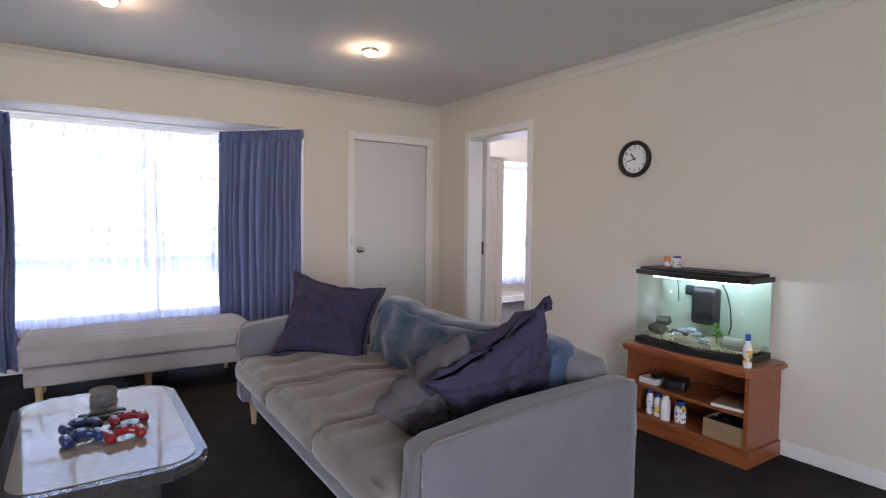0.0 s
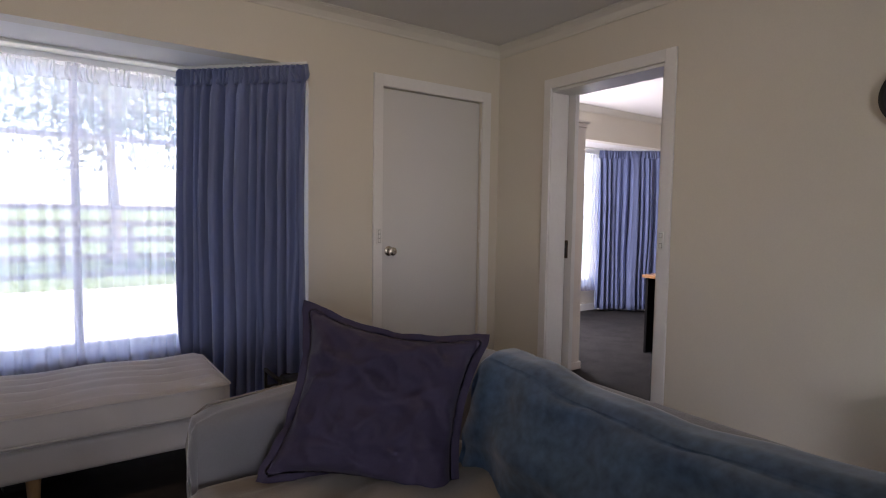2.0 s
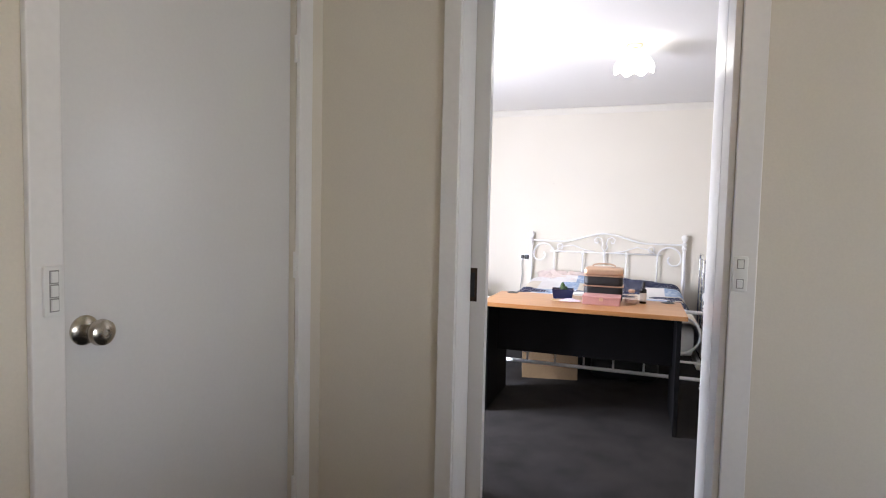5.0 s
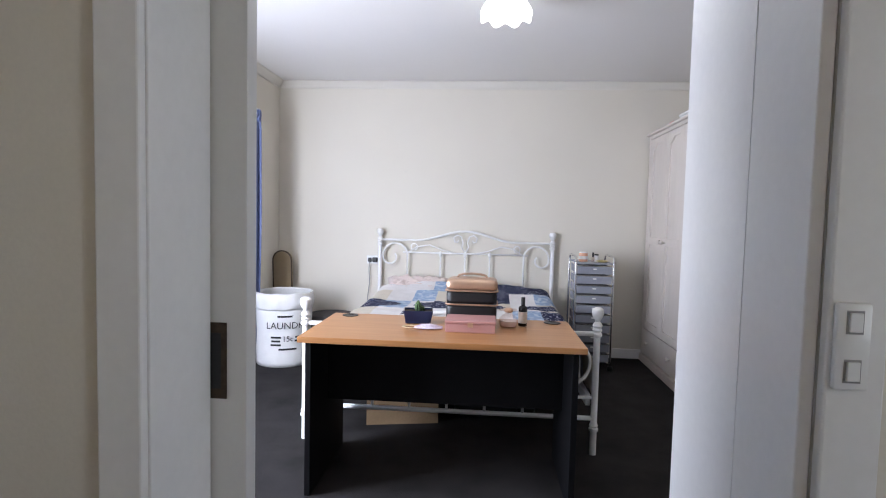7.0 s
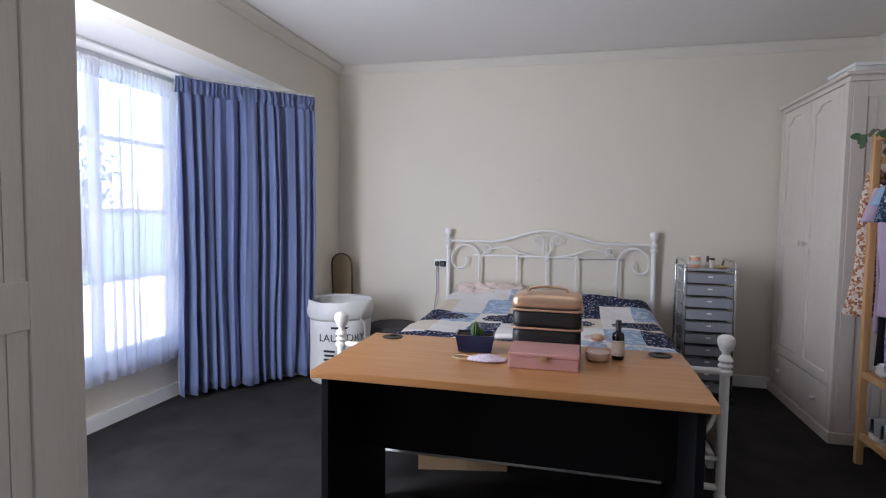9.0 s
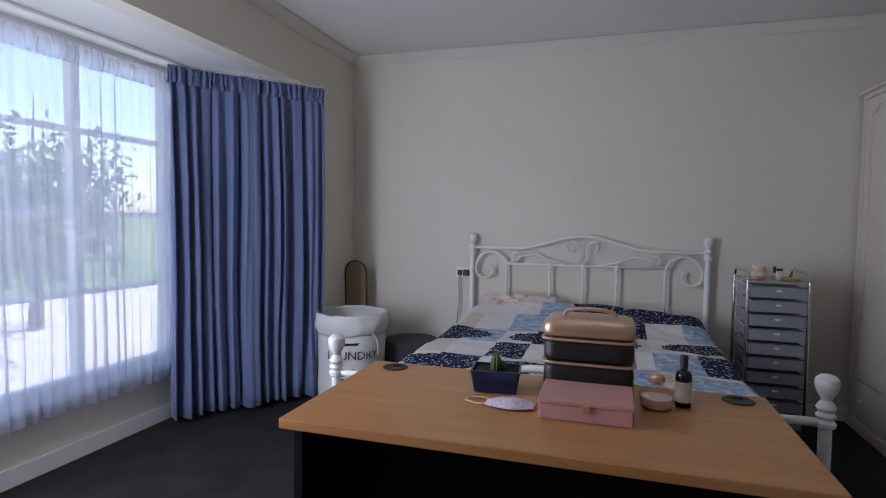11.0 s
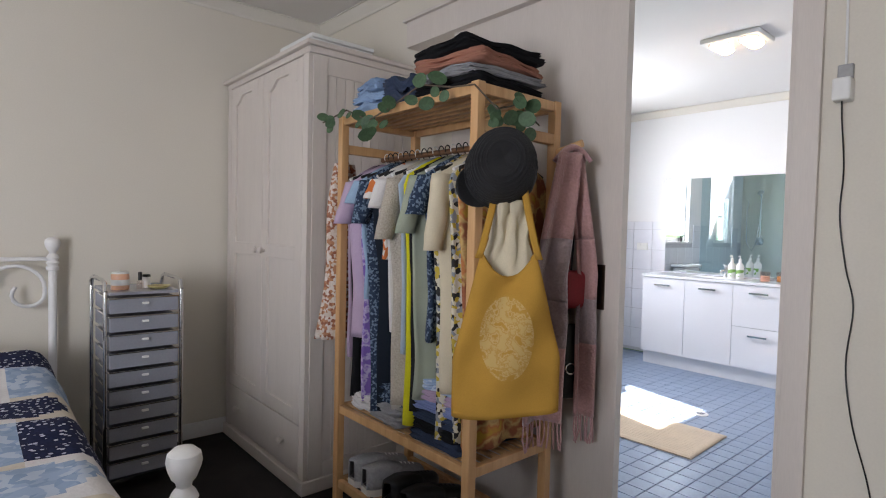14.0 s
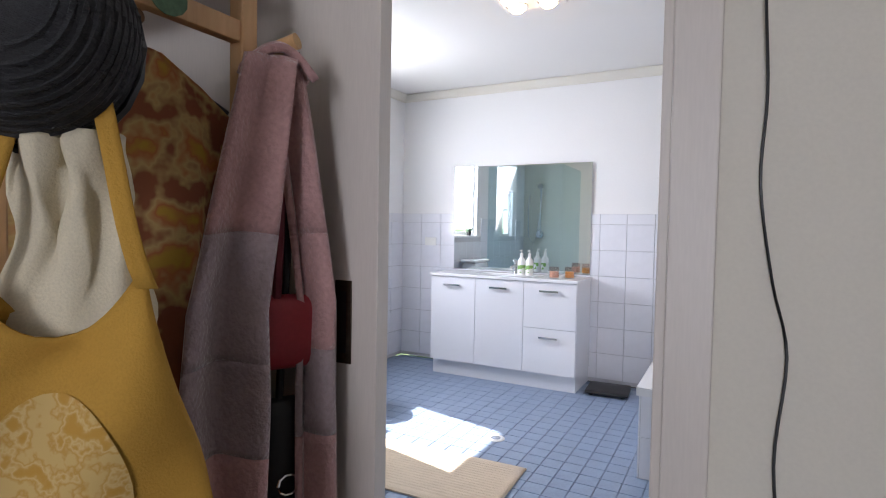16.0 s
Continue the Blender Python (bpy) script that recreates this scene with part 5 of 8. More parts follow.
for i in range(5):
    a = 2 * math.pi * i / 5 + 0.3
    m = Matrix.Translation((0.024 * math.cos(a), 0.024 * math.sin(a), 0.064)) @ Matrix.Diagonal((1, 1, 0.35, 1))
    part("petal", lathe(B(), [(0.0, -0.012), (0.010, -0.008), (0.014, 0.0), (0.010, 0.008), (0, 0.012)], 14, m), M_CLEARG, pf, smooth=True)
bottle("spray_bottle", pose(5.172, 3.672, DZ), [(0.0195, 0), (0.021, 0.003), (0.021, 0.085), (0.018, 0.094), (0.009, 0.1), (0.009, 0.104)], mat("dark amber glass", (0.012, 0.010, 0.010), 0.15), (M_BLACK, 0.034), "dark spray bottle with cream label", "bottle", (mat("cream label", (0.6, 0.55, 0.48), 0.7), 0.015, 0.07))

# bed
FX, HX, BYL, BYR = 5.362, 7.395, 4.815, 3.275
bd = thing("bed", pose(0, 0, 0), "double bed with white scrolled iron frame", "bed")
def post(x, y, h, r=0.017):
    return lathe(B(), [(r, 0.0), (r, h * 0.16), (r + 0.007, h * 0.165), (r + 0.007, h * 0.18), (r, h * 0.185), (r + 0.006, h * 0.2), (r, h * 0.215), (r, h - 0.155), (r + 0.008, h - 0.15), (r + 0.009, h - 0.138), (r + 0.002, h - 0.13), (r + 0.009, h - 0.118), (r + 0.002, h - 0.108), (r + 0.009, h - 0.096), (r + 0.004, h - 0.085), (r - 0.004, h - 0.075), (r - 0.002, h - 0.066), (0.022, h - 0.058), (0.029, h - 0.04), (0.0315, h - 0.028), (0.029, h - 0.013), (0.018, h - 0.003), (0, h)], 20, Matrix.Translation((x, y, 0)))
for y in (BYL, BYR):
    part("foot_post", post(FX, y, 0.775), M_WHITEMET, bd, smooth=True)
    part("head_post", post(HX, y, 1.105), M_WHITEMET, bd, smooth=True)
YC, HW = (BYL + BYR) / 2, (BYL - BYR) / 2
def plane_tube(x, pts, r=0.0085, nm="scroll"):
    return part(nm, tube(B(), [(x, YC + s, z) for s, z in pts], r, 8), M_WHITEMET, bd, smooth="all")
def arch(w0, z0, z1, n=24, w1=0.44):
    """A rail that runs level from the post, then bows up to its middle."""
    out = []
    for i in range(n + 1):
        s = -w0 + 2 * w0 * i / n
        k = max(0.0, 1 - abs(s) / w1)
        out.append((s, z0 + (z1 - z0) * (3 * k * k - 2 * k ** 3)))
    return out
plane_tube(HX, arch(HW, 1.005, 1.095, 32), 0.010, "top_rail")
plane_tube(HX, [(-0.56, 0.895), (0.56, 0.895)], 0.008, "mid_rail")
plane_tube(HX, [(-HW, 0.48), (HW, 0.48)], 0.010, "low_rail")
for s in (-1, 1):
    # large end scroll
    plane_tube(HX, [(s * (0.52), 0.48), (s * 0.52, 0.84)] + [(s * (0.63 - 0.11 * math.cos(radians(a))), 0.87 + 0.105 * math.sin(radians(a))) for a in range(0, 181, 15)] + [(s * (0.68 + 0.06 * math.cos(radians(a))), 0.845 + 0.055 * math.sin(radians(a))) for a in range(0, -231, -22)])
    # small scroll under the arch
    plane_tube(HX, [(s * 0.5, 0.90), (s * 0.44, 0.945), (s * 0.32, 0.965), (s * 0.2, 0.92), (s * 0.1, 0.90)], 0.006)
    plane_tube(HX, [(s * (0.46 + 0.028 * math.cos(radians(a))), 0.945 + 0.03 * math.sin(radians(a))) for a in range(-60, 280, 20)], 0.006)
    plane_tube(HX, [(0.0, 0.905), (s * 0.03, 0.95), (s * 0.02, 0.99), (s * 0.035, 1.045), (s * 0.075, 1.06), (s * 0.105, 1.035), (s * 0.095, 1.0), (s * 0.07, 0.995), (s * 0.062, 1.015)], 0.006)
    plane_tube(HX, [(s * 0.22, 0.48), (s * 0.22, 0.893)], 0.0075, "spindle")
    part("collar", lathe(B(), [(0.008, -0.025), (0.014, -0.012), (0.015, 0), (0.014, 0.012), (0.008, 0.025)], 14, Matrix.Translation((HX, YC + s * 0.22, 0.885))), M_WHITEMET, bd, smooth=True)
plane_tube(HX, [(0, 0.48), (0, 0.893)], 0.0075, "spindle")
part("collar", lathe(B(), [(0.008, -0.025), (0.014, -0.012), (0.015, 0), (0.014, 0.012), (0.008, 0.025)], 14, Matrix.Translation((HX, YC, 0.885))), M_WHITEMET, bd, smooth=True)
# foot board
plane_tube(FX, arch(HW, 0.635, 0.715, 32, 0.62), 0.0125, "top_rail")
plane_tube(FX, [(-HW, 0.19), (HW, 0.19)], 0.0125, "low_rail")
for i in range(7):
    s = -0.6 + 1.2 * i / 6
    plane_tube(FX, [(s, 0.2), (s, 0.30 if i % 2 else 0.62)], 0.0075, "spindle")
plane_tube(FX, [(-HW, 0.30), (HW, 0.30)], 0.008, "mid_rail")
for s in (-1, 1):
    plane_tube(FX, [(s * (0.62 + 0.12 * math.cos(radians(a))), 0.48 + 0.12 * math.sin(radians(a))) for a in range(-100, 200, 15)], 0.0085)
    part("side_rail", boxes((FX + 0.02, YC + s * (HW - 0.03) - 0.012, 0.25, HX - 0.02, YC + s * (HW - 0.03) + 0.012, 0.31), bevel=0.003), M_WHITEMET, bd)
part("mattress", softbox(B(), (FX + HX) / 2 + 0.02, YC, 0.41, HX - FX - 0.11, 2 * HW - 0.09, 0.22, 0.06, 12), mat("white mattress ticking", (0.7, 0.69, 0.68), 0.9, var=0.05), bd, smooth="all")

# patchwork quilt: one cloth, patches as materials on its faces
M_NAVY = pattern("navy floral cotton", [(0.55, 0.57, 0.66), (0.012, 0.016, 0.055), (0.010, 0.014, 0.05), (0.014, 0.02, 0.065)], 52, "dots")
M_PALE = pattern("pale blue floral cotton", [(0.36, 0.46, 0.62), (0.28, 0.38, 0.55), (0.5, 0.58, 0.68), (0.32, 0.42, 0.58)], 40)
M_CREAMQ = mat("cream quilted cotton", (0.66, 0.60, 0.50), 0.9, var=0.08, scale=14, fine=90, bump=0.5)
M_WHITEQ = mat("white quilted cotton", (0.74, 0.72, 0.71), 0.9, var=0.06, scale=16, fine=90, bump=0.5)
M_PINKP = mat("pale pink cotton", (0.68, 0.57, 0.52), 0.9, var=0.06)
QX0, QX1 = FX + 0.06, HX - 0.06
def quilt(u, v):
    x = QX0 + (QX1 - QX0) * u
    wv = (v - 0.5) * 2
    half = HW - 0.05
    s = wv * 1.25 * half
    top = 0.555 + 0.012 * wob(x * 4, s * 4, 1) + 0.008 * wob(x * 11, s * 11, 4)
    hd = max(0, (x - 6.72) / 0.5)
    top += 0.105 * min(1, hd) ** 1.5 * (0.8 + 0.2 * math.cos(s * 4)) * (1 if abs(s) < 0.66 else max(0.2, 1 - (abs(s) - 0.66) * 6)) - 0.06 * max(0, (x - 7.22) / 0.12) * (x > 7.22)
    edge = abs(s) - (half - 0.05)
    if edge > 0:
        k = min(1, edge / 0.12)
        drop = max(0.0, edge - 0.04)
        return (x + 0.01 * wob(x * 5, s, 2), YC + math.copysign(half - 0.05 + 0.085 * math.sin(k * math.pi / 2) + 0.02 * drop / 0.2 + 0.02 * wob(x * 6, 3, s * 2) * k, s), top - 0.05 * k * k - drop * 1.15)
    return (x, YC + s, top)
bm = grid(B(), quilt, 90, 90)
ql = part("quilt", bm, M_WHITEQ, None, smooth="all", thick=0.018)
tagged(ql, "patchwork quilt of navy, pale blue and cream cotton spread on bed", "quilt")
for m in (M_CREAMQ, M_NAVY, M_PALE):
    ql.data.materials.append(m)
rnd = random.Random(11)
rows = [[2, 0, 1, 3, 1, 0, 2, 1], [0, 2, 0, 1, 0, 3, 1, 0], [1, 0, 2, 0, 1, 0, 3, 2], [2, 3, 0, 2, 3, 1, 0, 1], [1, 0, 3, 1, 2, 2, 0, 3], [0, 1, 0, 3, 2, 2, 2, 2]]
for p in ql.data.polygons:
    c = p.center
    u = (c.x - QX0) / (QX1 - QX0)
    w = (c.y - BYR) / (BYL - BYR)
    i = min(5, max(0, int(u * 6)))
    j = min(7, max(0, int((1 - w) * 8)))
    k = rows[i][j]
    if i == 5:
        k = 2 if w < 0.52 else (3 if w < 0.66 else 0)
        if w > 0.97:
            k = 2
    dx, dy = (u * 6 % 1) - 0.5, ((1 - w) * 4 % 1) - 0.5
    if i in (1, 3) and dx * dx + dy * dy < 0.14:
        k = 2 if i == 3 or w > 0.5 else 3
    p.material_index = k
pillow("pillow", pose(7.23, YC + 0.40, 0.575, 62, 0, 90), 0.60, 0.34, 0.14, M_PINKP, "pale pink pillow tucked at the bed head", 0.0, 3)
# stored under the bed
carton("cardboard_box", pose(5.78, 4.35, 0.0, 0, 0, 12), 0.3, 0.42, 0.2, "cardboard box stored under the bed", M_SHOEB)
cr = thing("storage_bag", pose(5.95, 3.78, 0), "dark bag stored under the bed", "bag")
part("body", softbox(B(), 0, 0, 0.095, 0.35, 0.5, 0.19, 0.07, 12, lambda x, y, z: (0, 0, 0.02 * wob(x * 3, y * 3, z * 3))), M_BLACK, cr, smooth="all")
part("handle", tube(B(), [(-0.1, -0.1, 0.18), (-0.12, -0.03, 0.21), (-0.12, 0.05, 0.21), (-0.1, 0.12, 0.18)], 0.008, 6), M_DARKCUSH, cr, smooth=True)

# laundry bag, stool, board in the corner
M_CANVAS = mat("white cotton canvas", (0.72, 0.71, 0.69), 0.9, var=0.05, scale=12, fine=250, bump=0.3)
lb = thing("laundry_bag", pose(6.86, 5.50, 0), "round white canvas laundry bag with black print", "laundry bag")
def bagfn(u, v):
    a = 2 * math.pi * u
    r = 0.215 * (1 + 0.03 * wob(math.cos(a) * 2, math.sin(a) * 2, v * 3) + 0.02 * math.sin(v * 9))
    return (r * math.cos(a), r * math.sin(a), 0.002 + 0.47 * v)
part("body", grid(B(), bagfn, 48, 14, True), M_CANVAS, lb, smooth="all", thick=0.004)
part("base", lathe(B(), [(0.0, 0.002), (0.21, 0.002), (0.21, 0.008), (0, 0.008)], 40), M_CANVAS, lb)
def cuff(u, v):
    a = 2 * math.pi * u
    r = 0.225 + 0.012 * math.sin(v * 3.1) + 0.012 * wob(math.cos(a) * 4, math.sin(a) * 4, v * 2)
    return (r * math.cos(a), r * math.sin(a), 0.455 + 0.13 * v + 0.012 * wob(math.cos(a) * 2, math.sin(a) * 2, 5))
part("folded_cuff", grid(B(), cuff, 60, 8, True), M_CANVAS, lb, smooth="all", thick=0.006)
part("drawstring", tube(B(), [(-0.12, -0.205, 0.47), (-0.11, -0.23, 0.43), (-0.1, -0.235, 0.38), (-0.09, -0.23, 0.33)], 0.004, 6), M_CANVAS, lb, smooth=True)
def print_on(txt, size, z, ang):
    """Lettering bent round the bag."""
    cu = bpy.data.curves.new("lettering", "FONT")
    cu.body, cu.size, cu.align_x = txt, size, "CENTER"
    tmp = bpy.data.objects.new("lettering", cu)
    scene.collection.objects.link(tmp)
    dg = bpy.context.evaluated_depsgraph_get()
    me = bpy.data.meshes.new_from_object(tmp.evaluated_get(dg))
    bpy.data.objects.remove(tmp)
    for v in me.vertices:
        a = radians(ang) + v.co.x / 0.222
        v.co = Vector((0.2235 * math.cos(a), 0.2235 * math.sin(a), z + v.co.y))
    me.materials.clear()
    me.materials.append(M_BLACK)
    o = new("lettering", me)
    o.parent = lb
print_on("LAUNDRY", 0.075, 0.31, 208)
print_on("15c", 0.06, 0.21, 208)
for ang, z, wd in ((184, 0.235, 0.08), (184, 0.205, 0.07), (184, 0.175, 0.08), (232, 0.235, 0.07), (232, 0.205, 0.08), (208, 0.14, 0.14), (208, 0.40, 0.16)):
    bm = grid(B(), lambda u, v: (0.2238 * math.cos(radians(ang) + (u - 0.5) * wd / 0.222), 0.2238 * math.sin(radians(ang) + (u - 0.5) * wd / 0.222), z + 0.015 * v), 8, 1)
    part("print_bar", bm, M_BLACK, lb, thick=0.0006)
M_POUF = mat("dark grey felt", (0.06, 0.055, 0.06), 0.95, var=0.15, fine=300, bump=0.3)
so = thing("pouf_stool", pose(7.20, 5.20, 0), "low round dark grey felt pouf stool", "stool")
part("body", lathe(B(), [(0.17, 0.0), (0.185, 0.01), (0.19, 0.1), (0.19, 0.26), (0.186, 0.3)], 40), M_POUF, so, smooth=True)
part("lid", lathe(B(), [(0.192, 0.3005), (0.194, 0.33), (0.185, 0.35), (0.1, 0.358), (0, 0.36)], 40), M_POUF, so, smooth=True)
ib = thing("sleeve_board", pose(7.37, 5.69, 0, 0, -4, 0), "tan covered ironing board leaning in the corner", "ironing board")
part("board", prism(B(), [(-0.085, 0.0), (0.085, 0.0), (0.085, 0.80)] + arc(0, 0.80, 0.085, 0, 180, 10), "x", -0.014, 0.014), mat("tan cotton cover", (0.30, 0.23, 0.14), 0.9, var=0.1), ib)
part("edge_binding", tube(B(), [(-0.016, 0.085, 0.01), (-0.016, 0.085, 0.80)] + [(-0.016, y, z) for y, z in arc(0, 0.80, 0.085, 0, 180, 10)] + [(-0.016, -0.085, 0.01)], 0.006, 6), M_BRONZE, ib, smooth=True)

# power point behind the bed
sk = thing("power_socket", pose(BX1 - 0.001, 4.89, 0.815), "white power socket with black plug and grey cable", "power socket")
part("plate", boxes((-0.009, -0.057, -0.037, 0, 0.057, 0.037), bevel=0.003), M_PLASTICW, sk)
part("plug", boxes((-0.045, -0.045, -0.022, -0.0095, -0.003, 0.022), bevel=0.006), M_BLACK, sk)
part("plug", boxes((-0.03, 0.01, -0.02, -0.0095, 0.042, 0.018), bevel=0.005), M_BLACK, sk)
part("cable", tube(B(), [(-0.025, 0.026, -0.018), (-0.03, 0.03, -0.08), (-0.03, 0.022, -0.2), (-0.03, 0.04, -0.35), (-0.03, 0.03, -0.5), (-0.03, 0.06, -0.7), (-0.04, 0.02, -0.805)], 0.004, 6), mat("grey cable", (0.25, 0.25, 0.25), 0.6), sk, smooth=True)

# picture nails left in the wall
for y, z in ((4.60, 1.62), (4.12, 1.49)):
    nl = tagged(part("nail", tube(B(), [(BX1 + 0.002, y, z), (BX1 - 0.010, y, z + 0.002)], 0.0025, 8), M_BRONZE), "small dark picture nail in the cream wall", "nail", "wall nails")
# drawer trolley
M_DRAWER = mat("translucent smoke grey plastic", (0.30, 0.31, 0.35), 0.25, var=0.08)
dt = thing("drawer_trolley", pose(6.97, 2.985, 0), "ten-drawer smoke grey trolley with chrome frame", "drawer trolley")
W = 0.15
for y in (-W, W):
    for x in (0.0, 0.34):
        part("upright", tube(B(), [(x, y, 0.05), (x, y, 0.885)], 0.009, 10), M_CHROME, dt, smooth=True)
        part("castor", lathe(B(), [(0.0, 0.0), (0.02, 0.008), (0.024, 0.025), (0.02, 0.042), (0.008, 0.05)], 12, Matrix.Translation((x, y, 0))), M_BLACK, dt, smooth=True)
    part("side_bar", tube(B(), [(0.0, y, 0.885), (0.02, y, 0.92), (0.07, y, 0.93), (0.28, y, 0.93), (0.32, y, 0.92), (0.34, y, 0.885)], 0.009, 8), M_CHROME, dt, smooth=True)
part("top_tray", boxes((-0.005, -W + 0.012, 0.868, 0.345, W - 0.012, 0.882), bevel=0.003), M_DRAWER, dt)
part("base_frame", boxes((0.0, -W + 0.01, 0.055, 0.34, W - 0.01, 0.068)), M_CHROME, dt)
for i in range(10):
    z = 0.075 + i * 0.079
    d = part("drawer", boxes((-0.008, -W + 0.014, z + 0.004, 0.33, W - 0.014, z + 0.066), bevel=0.003), M_DRAWER, dt)
    part("rim", boxes((-0.014, -W + 0.011, z + 0.0665, 0.33, W - 0.011, z + 0.0725), bevel=0.001), M_CHROME, d)
    part("drawer_knob", boxes((-0.020, -0.014, z + 0.04, -0.0085, 0.014, z + 0.05), bevel=0.003), M_PLASTICW, d)
bottle("candle_jar", pose(7.08, 3.06, 0.8822), [(0.034, 0), (0.036, 0.004), (0.036, 0.065), (0.034, 0.07)], mat("peach glass jar", (0.75, 0.42, 0.27), 0.3), (M_PLASTICW, 0.006), "peach candle jar on the trolley", "candle", (M_PLASTICW, 0.02, 0.045))
bottle("nail_polish", pose(7.06, 2.985, 0.8822), [(0.014, 0), (0.014, 0.035), (0.007, 0.04)], M_CLEARG, (M_BLACK, 0.035), "small bottle with a tall black cap", "bottle")
bottle("small_jar", pose(7.1, 2.95, 0.8822), [(0.016, 0), (0.016, 0.05)], M_PLASTICW, (M_BLACK, 0.01), "small white jar with black lid", "jar")
tr = thing("trinket_dish", pose(7.05, 2.91, 0.8822), "shallow yellow and white trinket dish", "dish")
part("dish", lathe(B(), [(0.03, 0.0), (0.045, 0.008), (0.05, 0.014), (0.046, 0.014), (0.03, 0.005), (0, 0.005)], 24), mat("yellow glaze", (0.6, 0.5, 0.2), 0.3), tr, smooth=True)
part("ring", tube(B(), [(0.012 * math.cos(a * 0.6), 0.012 * math.sin(a * 0.6), 0.009) for a in range(10)], 0.002, 6), M_GOLD, tr, smooth=True)

# wardrobes
def panel_door(nm, parent, x0, x1, z0, z1, y, mid, knob_x):
    """A framed door facing +y with two recessed panels, the upper one arched."""
    f = 0.062
    d = part(nm, boxes((x0, y, z0, x0 + f, y + 0.02, z1), (x1 - f, y, z0, x1, y + 0.02, z1), (x0 + f, y, z0, x1 - f, y + 0.02, z0 + f), (x0 + f, y, mid - f / 2, x1 - f, y + 0.02, mid + f / 2), bevel=0.002), M_WARD, parent)
    n = 16
    out = [(x0 + f, z1), (x0 + f, z1 - f * 1.5)]
    for i in range(n + 1):
        t = i / n
        k = 0.5 - 0.5 * math.cos(2 * math.pi * t)
        out.append((x0 + f + (x1 - x0 - 2 * f) * t, z1 - f * 1.5 + 0.045 * min(1, k * 1.6)))
    out += [(x1 - f, z1)]
    part("arched_rail", prism(B(), out, "y", y, y + 0.02), M_WARD, d)
    part("panel", boxes((x0 + f - 0.004, y + 0.002, z0 + f - 0.004, x1 - f + 0.004, y + 0.009, mid - f / 2 + 0.004)), M_WARD, d)
    part("panel", boxes((x0 + f - 0.004, y + 0.002, mid + f / 2 - 0.004, x1 - f + 0.004, y + 0.009, z1 - 0.02)), M_WARD, d)
    part("knob", lathe(B(), [(0.009, 0), (0.008, 0.012), (0.016, 0.02), (0.017, 0.028), (0.01, 0.034), (0, 0.035)], 16, Matrix.Translation((knob_x, y + 0.02, mid)) @ Matrix.Rotation(radians(-90), 4, "X")), M_WARD, d, smooth=True)
    return d


def wardrobe(m, w, dp, h, label, ends=(True, True)):
    """A two-door wardrobe, front towards +y, from x 0 to w and y -dp to 0."""
    t = thing("wardrobe", m, label, "wardrobe", "wardrobes")
    part("carcass", boxes((0.012, -dp, 0.06, w - 0.012, -0.022, h - 0.05)), M_WARD, t)
    part("plinth", boxes((-0.012, -dp, 0, w + 0.012, 0.012, 0.06), bevel=0.004), M_WARD, t)
    co = boxes((-0.012, -dp, h - 0.049, w + 0.012, 0.0, h - 0.02), bevel=0.004)
    box(co, -0.03, -dp, h - 0.0198, w + 0.03, 0.02, h, bevel=0.005)
    part("cornice", co, M_WARD, t)
    dz = 0.30
    dr = part("drawer", boxes((0.05, -0.0215, 0.075, w - 0.05, 0.0, dz - 0.008), bevel=0.003), M_WARD, t)
    for x in (0.2, w - 0.2):
        part("drawer_knob", lathe(B(), [(0.009, 0), (0.008, 0.012), (0.016, 0.02), (0.017, 0.028), (0.01, 0.034), (0, 0.035)], 16, Matrix.Translation((x, 0.0, 0.19)) @ Matrix.Rotation(radians(-90), 4, "X")), M_WARD, dr, smooth=True)
    for x in (0.0, w - 0.046):
        part("stile", boxes((x, -0.0215, 0.061, x + 0.046, 0.0, h - 0.0495), bevel=0.002), M_WARD, t)
    panel_door("door", t, 0.05, w / 2 - 0.002, dz, h - 0.055, -0.021, 1.06, w / 2 - 0.03)
    panel_door("door", t, w / 2 + 0.002, w - 0.05, dz, h - 0.055, -0.021, 1.06, w / 2 + 0.03)
    for k, x in enumerate((0.0, w)):
        s = -1 if k == 0 else 1
        xa, xb = (x - 0.004, x + 0.0115) if k == 0 else (x - 0.0115, x + 0.004)
        rows = [(xa, -dp + 0.002, 0.0605, xb, -dp + 0.07, h - 0.0495), (xa, -0.09, 0.0605, xb, -0.022, h - 0.0495), (xa, -dp + 0.07, 0.0605, xb, -0.09, 0.13), (xa, -dp + 0.07, 1.03, xb, -0.09, 1.10), (xa, -dp + 0.07, h - 0.13, xb, -0.09, h - 0.0495)]
        part("side_frame", boxes(*rows, bevel=0.002), M_WARD, t)
        for i in range(9):
            y0 = -dp + 0.07 + (dp - 0.16) * i / 9
            part("side_board", box(B(), min(x + 0.0118 * -s, x - 0.001 * s), y0 + 0.001, 0.13, max(x + 0.0118 * -s, x - 0.001 * s), y0 + (dp - 0.16) / 9 - 0.001, h - 0.13), M_WARD, t)
    return t


